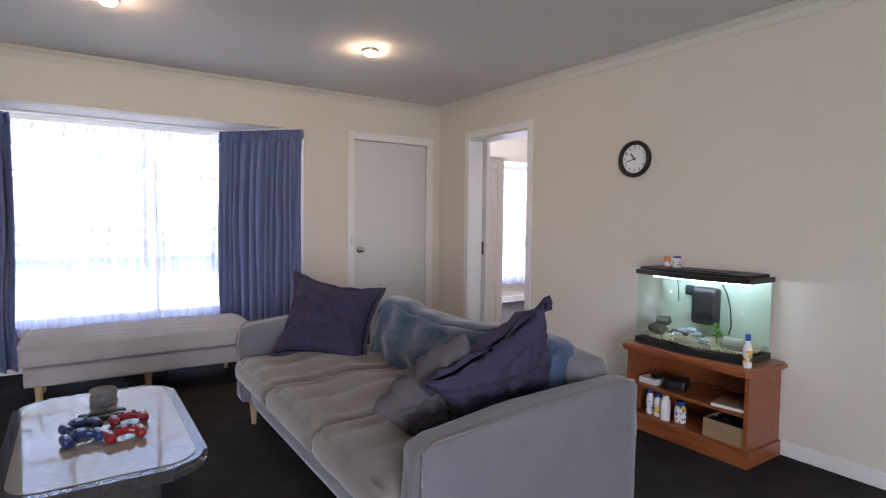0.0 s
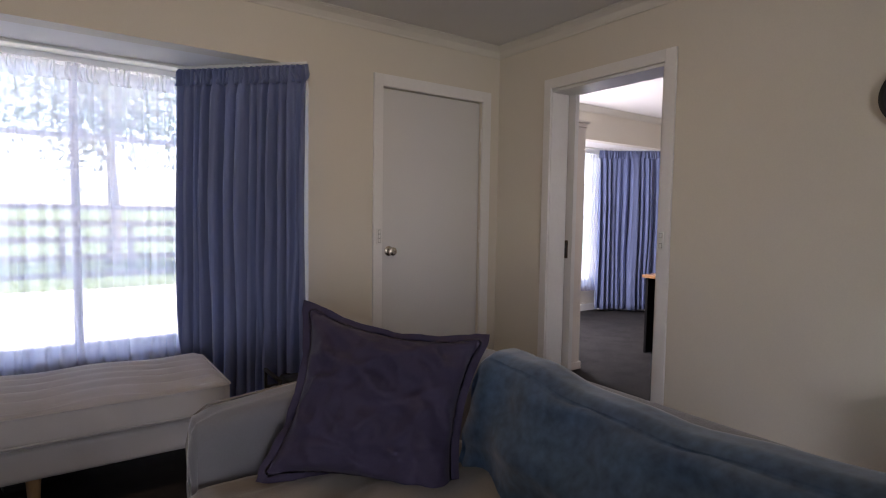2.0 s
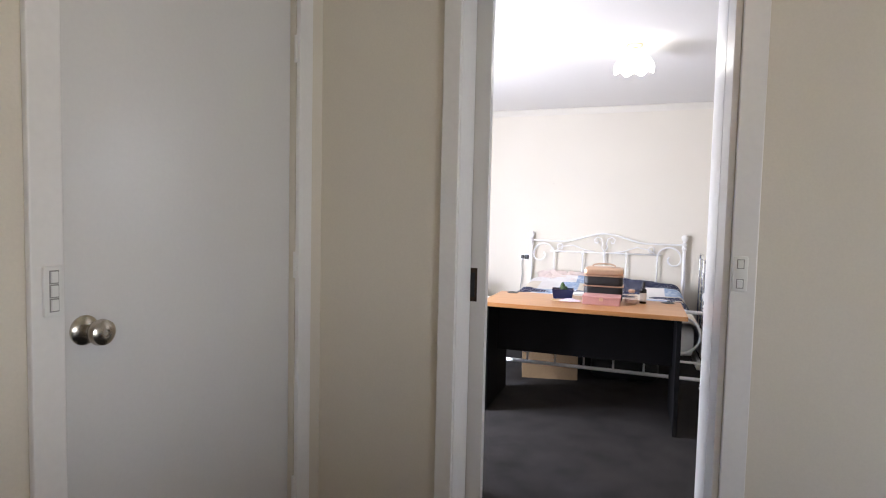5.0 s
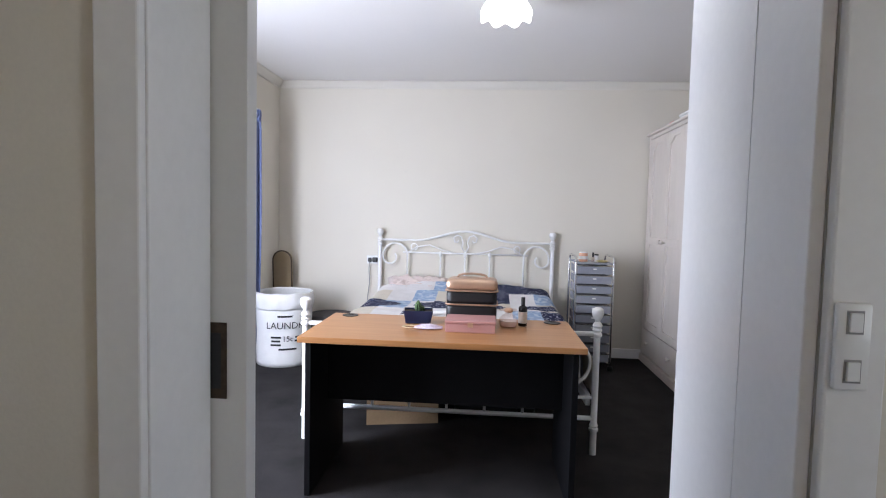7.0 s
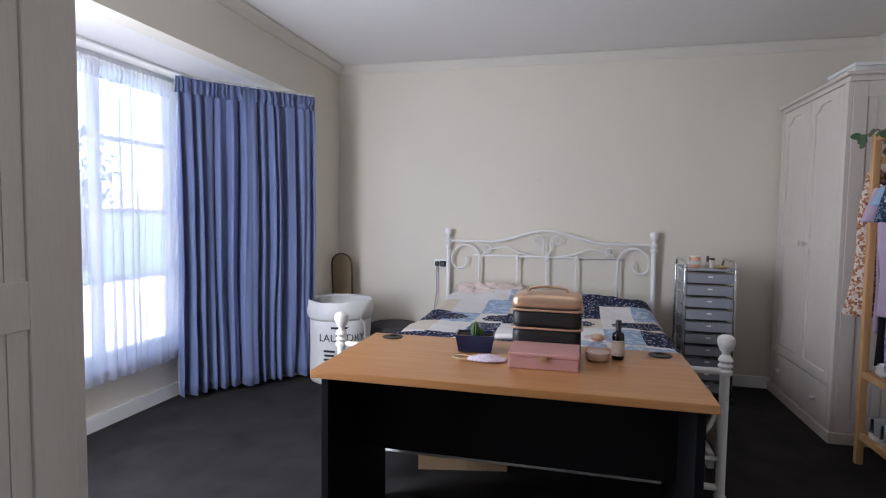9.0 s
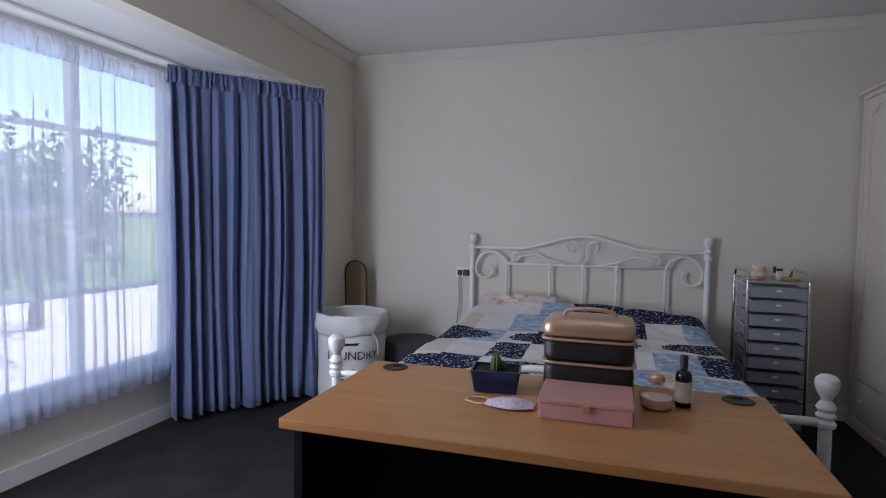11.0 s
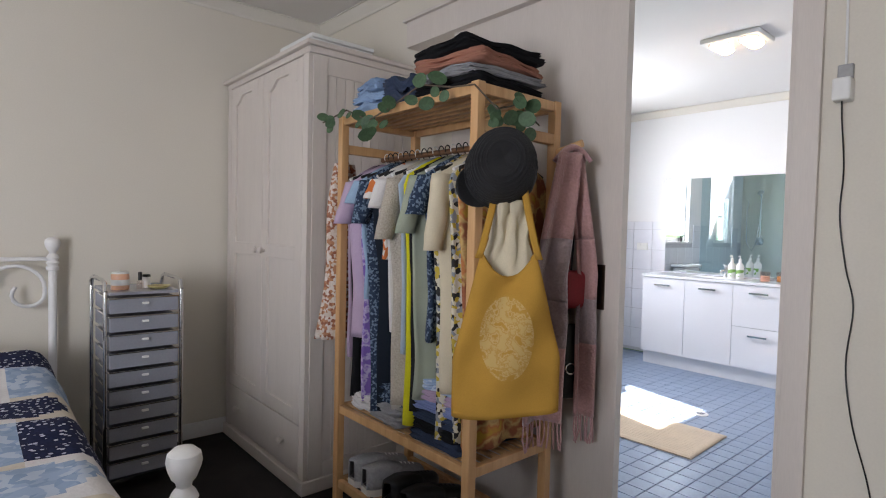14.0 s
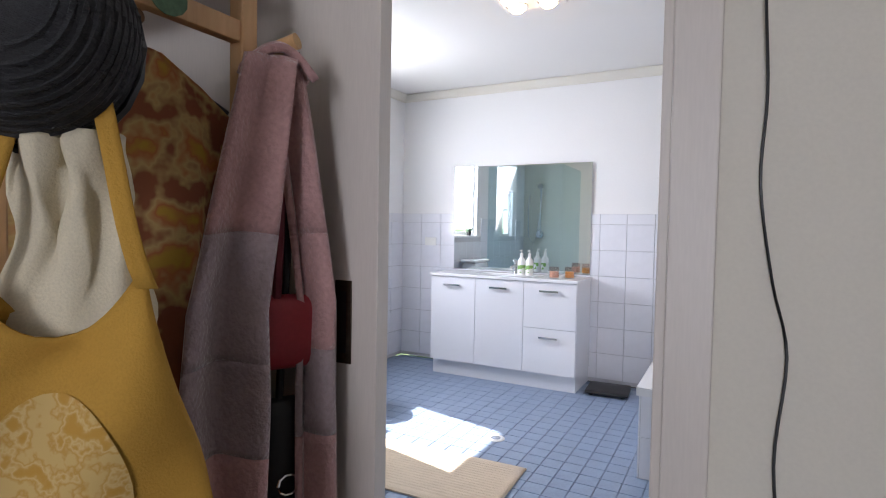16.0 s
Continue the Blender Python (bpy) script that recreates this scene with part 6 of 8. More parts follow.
wardrobe(pose(6.475, 2.47, 0), 0.945, 0.575, 1.975, "off-white two-door wardrobe with arched panels and drawer")
wardrobe(pose(3.86, 5.375, 0, 0, 0, -90), 0.80, 0.44, 1.94, "off-white panelled wardrobe beside the sliding door opening")
wb = thing("storage_box", pose(6.72, 2.25, 1.975), "flat white lidded box on top of wardrobe", "box")
part("body", boxes((-0.16, -0.16, 0, 0.16, 0.16, 0.05), bevel=0.004), M_PLASTICW, wb)
part("lid", boxes((-0.165, -0.165, 0.0505, 0.165, 0.165, 0.07), bevel=0.004), M_PLASTICW, wb)
ob2 = thing("coral_pouch", pose(7.12, 2.36, 1.975), "small coral orange pouch on top of wardrobe", "pouch")
part("body", softbox(B(), 0, 0, 0.03, 0.13, 0.09, 0.06, 0.025, 8), mat("coral cloth", (0.65, 0.2, 0.12), 0.8), ob2, smooth="all")
part("zip", tube(B(), [(-0.06, 0, 0.062), (0.06, 0, 0.062)], 0.003, 6), M_CHROME, ob2)

# clothes rack
RX0, RX1, RY0, RY1, RH = 5.455, 6.245, 2.06, 2.455, 1.62
rk = thing("clothes_rack", pose(0, 0, 0), "open bamboo clothes rack full of clothes", "clothes rack")
P = 0.032
for x in (RX0, RX1 - P):
    for y in (RY0, RY1 - P):
        part("post", boxes((x, y, 0, x + P, y + P, RH), bevel=0.003), M_BAMBOO, rk)
for z in (0.13, 0.435, RH - 0.035):
    for y in (RY0 + 0.004, RY1 - P + 0.004):
        part("long_rail", boxes((RX0 + P + 0.0005, y, z, RX1 - P - 0.0005, y + 0.022, z + 0.032), bevel=0.002), M_BAMBOO, rk)
    for x in (RX0 + 0.004, RX1 - P + 0.004):
        part("end_rail", boxes((x, RY0 + P + 0.0005, z, x + 0.022, RY1 - P - 0.0005, z + 0.032), bevel=0.002), M_BAMBOO, rk)
    for i in range(7):
        y = RY0 + 0.045 + i * 0.046
        part("slat", boxes((RX0 + 0.0265, y, z + 0.02, RX1 - 0.0265, y + 0.026, z + 0.03), bevel=0.002), M_BAMBOO, rk)
for x in (RX0 + 0.004, RX1 - P + 0.004):
    part("end_rail", boxes((x, RY0 + P + 0.0005, 1.475, x + 0.022, RY1 - P - 0.0005, 1.51), bevel=0.002), M_BAMBOO, rk)
M_ROD = mat("bronze brown lacquered rod", (0.16, 0.08, 0.04), 0.3, 0.3, var=0.1)
part("hanging_rod", tube(B(), [(RX0 + 0.026, 2.255, 1.465), (RX1 - 0.026, 2.255, 1.465)], 0.011, 12), M_ROD, rk, smooth=True)
part("coat_peg", tube(B(), [(RX0 + 0.01, RY0 + 0.016, 1.45), (RX0 - 0.085, RY0 - 0.004, 1.475)], [0.010, 0.013], 12), M_BAMBOO, rk, smooth=True)

def garment(x, length, material, label, width=0.40, th=0.035, seed=0, sleeve=0.0, hanger=None, flare=0.85, yc=2.255):
    """A hung garment seen from its edge: a folded shell on a hanger, thin along x."""
    g = thing("hanging_garment", pose(x, yc, 1.455), label, "clothing", "clothes on the rack")
    tilt = 0.02 * math.sin(seed * 7.7)
    hk = [(0.0, 0.012 * math.cos(radians(a)), 0.018 + 0.016 * math.sin(radians(a))) for a in range(-30, 200, 20)]
    hm = hanger or M_BLACK
    part("hanger", tube(tube(B(), hk[::-1] + [(0, 0.0, -0.005), (0, 0, -0.02)], 0.0022, 6), [(0, -width * 0.46, -0.085), (0, -width * 0.25, -0.05), (0, 0, -0.02), (0, width * 0.25, -0.05), (0, width * 0.46, -0.085)], 0.006, 6), hm, g, smooth=True)
    def fn(u, v):
        a = 2 * math.pi * u
        cy, cx = math.cos(a), math.sin(a)
        z = -0.012 - length * v
        if v < 0.09:
            k = v / 0.09
            hw = width * (0.16 + 0.34 * k ** 0.8)
            z = -0.02 - 0.085 * k
        else:
            k = (v - 0.09) / 0.91
            hw = width * 0.5 * (1 + (flare - 1) * math.sin(math.pi * min(1, k * 1.1) / 2)) * (1 + 0.05 * wob(k * 3, seed, 2))
            z = -0.105 - (length - 0.105) * k
        fold = 0.013 * math.sin(cy * 9 + seed) * min(1, v * 3) + 0.01 * wob(cy * 3 + seed, v * 3, 4)
        t = th * (0.5 + 0.35 * v)
        return (t * cx + fold + tilt * v, hw * math.copysign(abs(cy) ** 0.8, cy), z + 0.012 * wob(cy * 2 + seed, 1, 1) * v)
    part("cloth", grid(B(), fn, 40, 26, True), material, g, smooth="all", thick=0.003)
    if sleeve:
        for s in (-1, 1):
            def sl(u, v):
                a = 2 * math.pi * u
                r = 0.052 * (1 - 0.15 * v)
                return (r * 0.5 * math.sin(a) + 0.006 * wob(v * 4, a, seed) + tilt * v, s * (width * 0.44 + 0.05 * v) + r * 0.75 * math.cos(a), -0.10 - sleeve * v)
            part("sleeve", grid(B(), sl, 16, 10, True), material, g, smooth="all", thick=0.003)
    return g


C = {}
def cloth(nm, c, **k):
    if nm not in C:
        C[nm] = mat(nm + " cloth", c, 0.9, spec=0.15, var=0.12, scale=9, fine=350, bump=0.2, **k)
    return C[nm]
M_FLOR = pattern("brown white floral print", [(0.62, 0.52, 0.44), (0.30, 0.12, 0.07), (0.68, 0.60, 0.54), (0.45, 0.22, 0.12)], 95)
M_TEXT = pattern("navy flecked knit", [(0.025, 0.04, 0.075), (0.16, 0.22, 0.30), (0.03, 0.05, 0.09)], 150)
M_LEOP = pattern("cream black geometric print", [(0.62, 0.58, 0.47), (0.03, 0.03, 0.03), (0.6, 0.57, 0.46), (0.25, 0.27, 0.3), (0.5, 0.38, 0.06)], 75)
M_TIED = pattern("violet tie dye", [(0.16, 0.09, 0.32), (0.30, 0.20, 0.50), (0.52, 0.45, 0.62), (0.2, 0.12, 0.4)], 26, "soft")
M_ORNF = pattern("white orange print", [(0.70, 0.66, 0.62), (0.70, 0.67, 0.62), (0.62, 0.18, 0.05)], 40)
M_KNIT = mat("oat ribbed knit", (0.46, 0.41, 0.34), 0.95, var=0.25, scale=5, fine=160, bump=0.8)
M_OCHREP = pattern("ochre swirl print", [(0.48, 0.30, 0.05), (0.45, 0.16, 0.06), (0.55, 0.38, 0.15), (0.28, 0.10, 0.05)], 14, "soft")
rowsg = [
    (6.19, 0.62, cloth("mauve", (0.42, 0.31, 0.42)), "mauve pink blouse on a hanger", 0.36, 0.0),
    (6.165, 0.86, cloth("black", (0.012, 0.012, 0.014)), "long black dress on a hanger", 0.36, 0.0),
    (6.13, 0.55, cloth("lilac", (0.50, 0.38, 0.50)), "lilac pink shirt on a hanger", 0.40, 0.2),
    (6.095, 0.88, M_TIED, "violet tie-dyed dress on a hanger", 0.34, 0.0),
    (6.06, 0.42, cloth("powder_blue", (0.30, 0.42, 0.56)), "powder blue short-sleeved shirt on a hanger", 0.42, 0.18),
    (6.02, 0.92, M_TEXT, "long navy flecked knit dress on a hanger", 0.42, 0.22),
    (5.985, 0.90, cloth("ink", (0.015, 0.02, 0.03)), "long ink blue dress on a hanger", 0.38, 0.0),
    (5.945, 0.30, M_ORNF, "white and orange printed top on a hanger", 0.42, 0.14),
    (5.91, 0.50, cloth("white", (0.66, 0.64, 0.62)), "white cotton tee shirt on a hanger", 0.42, 0.2),
    (5.88, 0.72, cloth("offwhite", (0.60, 0.57, 0.52)), "off-white long blouse on a hanger", 0.40, 0.0),
    (5.845, 0.70, M_KNIT, "oat ribbed knit cardigan on a hanger", 0.42, 0.3),
    (5.81, 0.55, cloth("sky", (0.38, 0.46, 0.56)), "pale sky blue shirt on a hanger", 0.40, 0.0),
    (5.78, 0.84, cloth("yellow", (0.62, 0.58, 0.02)), "bright yellow lined coat on a hanger", 0.42, 0.0),
    (5.75, 0.70, cloth("charcoal", (0.02, 0.02, 0.022)), "black lined jacket on a hanger", 0.40, 0.0),
    (5.715, 0.66, cloth("sage", (0.33, 0.36, 0.28)), "sage green shirt on a hanger", 0.43, 0.3),
    (5.68, 0.50, M_TEXT, "blue flecked jumper on a hanger", 0.42, 0.28),
    (5.645, 0.80, M_LEOP, "cream and black printed dress on a hanger", 0.40, 0.0),
    (5.605, 0.62, cloth("cream", (0.62, 0.55, 0.40)), "cream knit jumper on a hanger", 0.42, 0.3),
    (5.57, 0.74, M_LEOP, "black and cream geometric skirt dress on a hanger", 0.38, 0.0),
    (5.53, 0.95, M_OCHREP, "ochre swirl printed dress on a hanger", 0.40, 0.0),
]
for i, (x, ln, m, lbl, wd2, slv) in enumerate(rowsg):
    garment(x, min(0.95, ln * 1.28), m, lbl, wd2 * 1.06, 0.044, i * 1.7 + 1, slv * (0.45 + 0.35 * math.sin(i * 2.3) ** 2), M_BLACK if i % 3 else M_PLASTICW)
# floral dress hung at the rack's far end
fd = thing("floral_dress", pose(6.285, 2.40, 0), "brown and white floral dress hung on the rack end", "clothing")
def fdf(u, v):
    a = 2 * math.pi * u
    k = v
    hw = 0.045 + 0.06 * k + 0.012 * math.sin(k * 7)
    return (0.028 * math.sin(a) * (0.6 + k) + 0.01 * wob(k * 3, a, 1), hw * math.cos(a) + 0.01 * math.sin(8 * a) * k, 1.44 - 0.71 * k)
part("cloth", grid(B(), fdf, 30, 24, True), M_FLOR, fd, smooth="all", thick=0.003)
part("strap", tube(B(), [(0.0, 0.02, 1.43), (-0.012, 0.02, 1.475), (-0.03, 0.0, 1.44)], 0.005, 6), M_FLOR, fd, smooth=True)

# folded clothes
def folded(x, y, z, lx, ly, h, material, label, rz=0, seed=0):
    t = thing("folded_clothes", pose(x, y, z, 0, 0, rz), label, "clothing", "folded clothes")
    def fn(a, c, w, s=seed):
        return (0.012 * wob(a * 2 + s, c * 2, w * 3), 0.012 * wob(a * 2, c * 2 + s, w * 3 + 3), 0.25 * h * wob(a * 1.7 + s, c * 1.7, 5) * (w > -0.9))
    part("fold", softbox(B(), 0, 0, h * 0.28, lx, ly, h * 0.52, min(h * 0.24, 0.02), 12, fn), material, t, smooth="all")
    part("fold", softbox(B(), 0.006, 0.004, h * 0.76, lx * 0.97, ly * 0.96, h * 0.48, min(h * 0.22, 0.02), 12, fn), material, t, smooth="all")
    return t
M_DENIM = mat("light denim", (0.22, 0.32, 0.48), 0.9, var=0.25, scale=14, fine=300, bump=0.3)
M_DDEN = mat("dark denim", (0.025, 0.04, 0.08), 0.9, var=0.25, scale=14, fine=300, bump=0.3)
M_GREYM = mat("grey marl jersey", (0.27, 0.27, 0.28), 0.95, var=0.2, scale=30, fine=300)
M_TERRA = cloth("terracotta", (0.36, 0.17, 0.12))
TZ = RH - 0.003
folded(6.10, 2.27, TZ, 0.22, 0.30, 0.085, M_DENIM, "folded light denim jeans on top of rack", 12, 2)
folded(6.12, 2.28, TZ + 0.088, 0.18, 0.24, 0.045, M_DENIM, "crumpled light denim on top of rack", -10, 7)
folded(5.93, 2.25, TZ, 0.18, 0.32, 0.11, M_DDEN, "folded dark denim jeans on top of rack", 5, 4)
folded(5.64, 2.26, TZ, 0.30, 0.34, 0.045, cloth("black", (0.01, 0.01, 0.01)), "folded black jumper on top of rack", 3, 1)
folded(5.645, 2.255, TZ + 0.047, 0.29, 0.33, 0.035, M_GREYM, "folded grey marl jumper on top of rack", -4, 5)
folded(5.65, 2.26, TZ + 0.084, 0.30, 0.33, 0.04, M_TERRA, "folded terracotta jumper on top of rack", 6, 8)
folded(5.66, 2.255, TZ + 0.122, 0.30, 0.34, 0.045, cloth("black", (0.01, 0.01, 0.01)), "folded black coat on top of rack", -5, 11)
SZ = 0.4655
folded(6.12, 2.27, SZ, 0.14, 0.28, 0.06, cloth("white", (0.6, 0.6, 0.6)), "folded white tops on the shelf", 4, 3)
folded(5.93, 2.28, SZ, 0.20, 0.30, 0.07, M_GREYM, "folded grey jumper on the shelf", -4, 6)
folded(5.93, 2.28, SZ + 0.072, 0.20, 0.28, 0.07, M_TEXT, "folded flecked knit on the shelf", 5, 9)
for i, (m, lbl) in enumerate(((M_DDEN, "folded dark jeans on the shelf"), (cloth("black", (0.01, 0.01, 0.01)), "folded black trousers on the shelf"), (M_DDEN, "folded navy jeans on the shelf"), (cloth("periwinkle", (0.20, 0.25, 0.46)), "folded periwinkle blue top on the shelf"), (cloth("mauve", (0.42, 0.31, 0.42)), "folded mauve top on the shelf"), (M_PALE, "folded pale blue striped shirt on shelf"))):
    folded(5.66 + 0.006 * math.sin(i * 3), 2.27, SZ + i * 0.037, 0.24 - 0.008 * i, 0.31, 0.035, m, lbl, 3 * math.sin(i * 5), i + 12)
M_SHOEG = mat("grey mesh", (0.35, 0.35, 0.36), 0.8, var=0.2, scale=40)
for k, (x, u2, s2, lbl) in enumerate(((6.14, M_SHOEG, M_SOLE, "grey and white running shoe on rack shelf"), (6.05, M_SHOEG, M_SOLE, "grey and white running shoe on rack shelf"), (5.90, M_BLACK, M_SOLE, "black sneaker with white sole on rack shelf"), (5.80, M_BLACK, M_SOLE, "black sneaker with white sole on rack shelf"), (5.65, M_BLACK, M_BLACK, "black leather shoe on rack shelf"), (5.56, M_BLACK, M_BLACK, "black leather shoe on rack shelf"))):
    shoe(pose(x, 2.43, 0.1605, 0, 0, -90 + 8 * math.sin(k * 4)), u2, s2, lbl, 0.27, 0.01, group="shoes on the clothes rack")

# garland of round leaves along the rack's top
M_GARL = mat("dusty green silk leaf", (0.06, 0.115, 0.055), 0.6, var=0.35, scale=30)
ga = thing("leaf_garland", pose(0, 0, 0), "trailing garland of round green leaves along the rack", "garland")
path = [(RX1 + 0.06, 2.49, 1.60), (6.15, 2.475, 1.63), (6.0, 2.475, 1.57), (5.85, 2.475, 1.60), (5.7, 2.475, 1.645), (5.55, 2.475, 1.61), (5.45, 2.475, 1.60), (5.43, 2.40, 1.54), (5.435, 2.30, 1.57), (5.435, 2.2, 1.52)]
part("vine", tube(B(), path, 0.003, 6), M_BARK, ga, smooth=True)
rnd = random.Random(4)
for i in range(34):
    k = rnd.uniform(0, len(path) - 1.001)
    a, c = Vector(path[int(k)]), Vector(path[int(k) + 1])
    p = a + (c - a) * (k % 1) + Vector((rnd.uniform(-0.03, 0.03), rnd.uniform(0.0, 0.025), rnd.uniform(-0.06, 0.03)))
    r = rnd.uniform(0.016, 0.032)
    o = part("leaf", prism(B(), [(r * math.cos(t) * (1.1 if t < 0.1 else 1), r * 0.85 * math.sin(t)) for t in [2 * math.pi * q / 12 for q in range(12)]], "z", -0.0006, 0.0006), M_GARL, ga)
    o.matrix_basis = pose(*p, rnd.uniform(50, 120), rnd.uniform(-30, 30), rnd.uniform(0, 90))

# cap, tote bag and scarf on the corner
M_STRAW = mat("black woven straw", (0.012, 0.012, 0.014), 0.55, var=0.4, scale=40, fine=160, bump=0.9, stretch=(1, 1, 6))
hat = thing("cap", pose(5.375, 2.44, 1.345, 0, -14, 44), "black woven cap hanging on the rack corner", "cap")
def crown(u, v):
    a = 2 * math.pi * u
    r = 0.102 * math.cos(v * math.pi / 2) ** 0.42
    return (r * 0.95 * math.cos(a), 0.10 * math.sin(v * math.pi / 2) - 0.02, r * 1.05 * math.sin(a) + 0.015 + 0.02 * v)
part("crown", grid(B(), crown, 40, 14, True), M_STRAW, hat, smooth="all", thick=0.004)
for i in range(11):
    ring = [crown(k / 36, 0.05 + i * 0.085) for k in range(36)]
    part("braid", tube(B(), ring, 0.0042, 6, True), M_STRAW, hat, smooth=True)
def brim(u, v):
    a = -1.6 + 1.5 * u
    r = 0.095 + 0.045 * v * math.sin(math.pi * min(1, max(0, u * 1.0)))
    return (r * math.cos(a), -0.02 + 0.03 * v * math.sin(math.pi * u), r * math.sin(a) + 0.01)
part("brim", grid(B(), brim, 24, 6), M_STRAW, hat, "stiff black peak", smooth="all", thick=0.004)
part("band", tube(B(), [(0.099 * math.cos(a * 0.3142), -0.012, 0.108 * math.sin(a * 0.3142) + 0.01) for a in range(20)], 0.006, 6, True), M_BLACK, hat, smooth=True)

M_MUST = mat("mustard cotton canvas", (0.46, 0.255, 0.045), 0.9, spec=0.15, var=0.1, scale=9, fine=350, bump=0.25)
tb = thing("tote_bag", pose(5.352, 2.42, 0.665, 0, 0, 44), "mustard canvas tote bag hanging on the rack corner", "bag")
def tote(u, v):
    a = 2 * math.pi * u
    hw = 0.150 + 0.0 * v - 0.075 * max(0, v - 0.35) / 0.65
    dp = 0.045 * (1 - 0.6 * v) + 0.006
    y = dp * math.sin(a)
    x = hw * math.copysign(abs(math.cos(a)) ** 0.7, math.cos(a))
    fold = 0.018 * math.sin(x * 34 + v * 6) * (0.35 + 0.65 * v) + 0.012 * wob(x * 9, v * 5, 2)
    dip = -0.07 * max(0, v - 0.75) / 0.25 * (1 - (x / hw) ** 2)
    return (x, y + fold, 0.46 * v + dip - 0.02 * (1 - v) * (x / hw) * 0.9)
bag = part("body", grid(B(), tote, 60, 30, True), M_MUST, tb, smooth="all", thick=0.003)
part("base", grid(B(), lambda u, v: ((u - 0.5) * 0.29, (v - 0.5) * 0.07, 0.012 + 0.004 * wob(u * 5, v * 3, 1) - 0.018 * (u - 0.5)), 12, 6), M_MUST, tb, thick=0.003, smooth="all")
for s in (-1, 1):
    part("strap", grid(B(), lambda u, v: (s * (0.085 - 0.065 * u ** 0.8) + (v - 0.5) * 0.02, 0.025 - 0.02 * u + 0.004 * math.sin(u * 9), 0.44 + 0.30 * u), 14, 3), M_MUST, tb, smooth="all", thick=0.004)
M_PRINT = pattern("cream leaf line print", [(0.46, 0.255, 0.045), (0.47, 0.27, 0.06), (0.57, 0.40, 0.17), (0.47, 0.27, 0.06), (0.54, 0.37, 0.14)], 42, "soft")
def printf(u, v):
    a = 2 * math.pi * u
    rr = v
    x = -0.0 + 0.075 * rr * math.cos(a)
    z = 0.22 + 0.115 * rr * math.sin(a)
    k = z / 0.46
    dp = 0.045 * (1 - 0.6 * k) + 0.006
    hw = 0.150
    y = dp * math.sqrt(max(0, 1 - (abs(x) / hw) ** 2.857)) + 0.018 * math.sin(x * 34 + k * 6) * (0.35 + 0.65 * k) + 0.012 * wob(x * 9, k * 5, 2) + 0.0035
    return (x, y, z)
part("printed_motif", grid(B(), printf, 40, 10, True), M_PRINT, tb, "cream leaf motif print", smooth="all")
sw = thing("cream_jumper", pose(5.372, 2.40, 0.97, 0, 0, 44), "cream knit jumper tucked behind the tote bag", "clothing")
part("cloth", grid(B(), lambda u, v: ((0.085 - 0.035 * v) * math.cos(2 * math.pi * u) + 0.018 * wob(math.cos(6.283 * u) * 3, v * 4, 1), (0.03 + 0.012 * math.sin(v * 7)) * math.sin(2 * math.pi * u) + (0.014 * math.sin(math.cos(6.283 * u) * 9 + v * 5) + 0.02 * wob(math.cos(6.283 * u) * 4, v * 5, math.sin(6.283 * u))) * max(0.0, v - 0.2) - 0.016 * (1 - v), 0.30 * v), 56, 22, True), cloth("cream", (0.62, 0.55, 0.40)), sw, smooth="all", thick=0.004)
part("hanging_loop", tube(B(), [(-0.03, 0.0, 0.29), (0, 0.0, 0.33), (0.03, 0.0, 0.29)], 0.004, 6), cloth("cream", (0.62, 0.55, 0.40)), sw, smooth=True)

M_SCARF = mat("dusty pink wool", (0.49, 0.29, 0.28), 0.98, spec=0.1, var=0.18, scale=10, fine=130, bump=0.9, sheen=0.6)
M_SCARF2 = mat("grey pink wool", (0.36, 0.28, 0.29), 0.98, spec=0.1, var=0.18, scale=10, fine=130, bump=0.9, sheen=0.6)
scf = thing("wool_scarf", pose(5.405, 2.065, -0.055, 0, 0, 62), "dusty pink wool blanket scarf draped over a peg", "scarf")
def scarf_half(side, wd0, wd1, z1, lean, yoff):
    def fn(u, v):
        w = wd0 + (wd1 - wd0) * min(1, v * 1.6)
        x = side * (0.018 + 0.06 * min(1, v * 2.2)) + lean * v + (u - 0.5) * w
        y = yoff + 0.022 * math.sin(u * 7 + side) * min(1, 0.3 + v * 2) + 0.012 * wob(u * 3, v * 4, side)
        z = 1.50 - (1.50 - z1) * v - 0.02 * (u - 0.5) ** 2
        return (x, y, z)
    return fn
for side, wd0, wd1, z1, lean, yo in ((1, 0.08, 0.13, 0.62, 0.02, 0.03), (-1, 0.05, 0.07, 0.62, 0.0, 0.0)):
    f = scarf_half(side, wd0, wd1, z1, lean, yo)
    for a, c, m in ((0, 0.32, M_SCARF), (0.32, 0.55, M_SCARF2 if side > 0 else M_SCARF), (0.55, 0.72, M_SCARF2), (0.72, 1.0, M_SCARF)):
        part("wool_panel", grid(B(), lambda u, v: f(u, a + (c - a) * v), 14, 12), m, scf, smooth="all", thick=0.012)
    bm = B()
    for i in range(12):
        p = Vector(f(i / 11, 1.0))
        tube(bm, [p, p + Vector((0.004 * math.sin(i * 3), 0.004, -0.045)), p + Vector((0.008 * math.sin(i * 5), 0.0, -0.09))], 0.003, 5)
    part("fringe", bm, M_SCARF, scf, smooth=True)
part("fold_over", grid(B(), lambda u, v: (0.10 * (v - 0.5) * 1.1, 0.03 - 0.045 * u, 1.47 + 0.042 * math.sin(math.pi * v) + 0.01 * math.sin(math.pi * u)), 8, 14), M_SCARF, scf, smooth="all", thick=0.014)
rb = thing("red_handbag", pose(5.40, 2.02, 0.93, 0, 0, 62), "dark red handbag hanging behind the scarf", "bag")
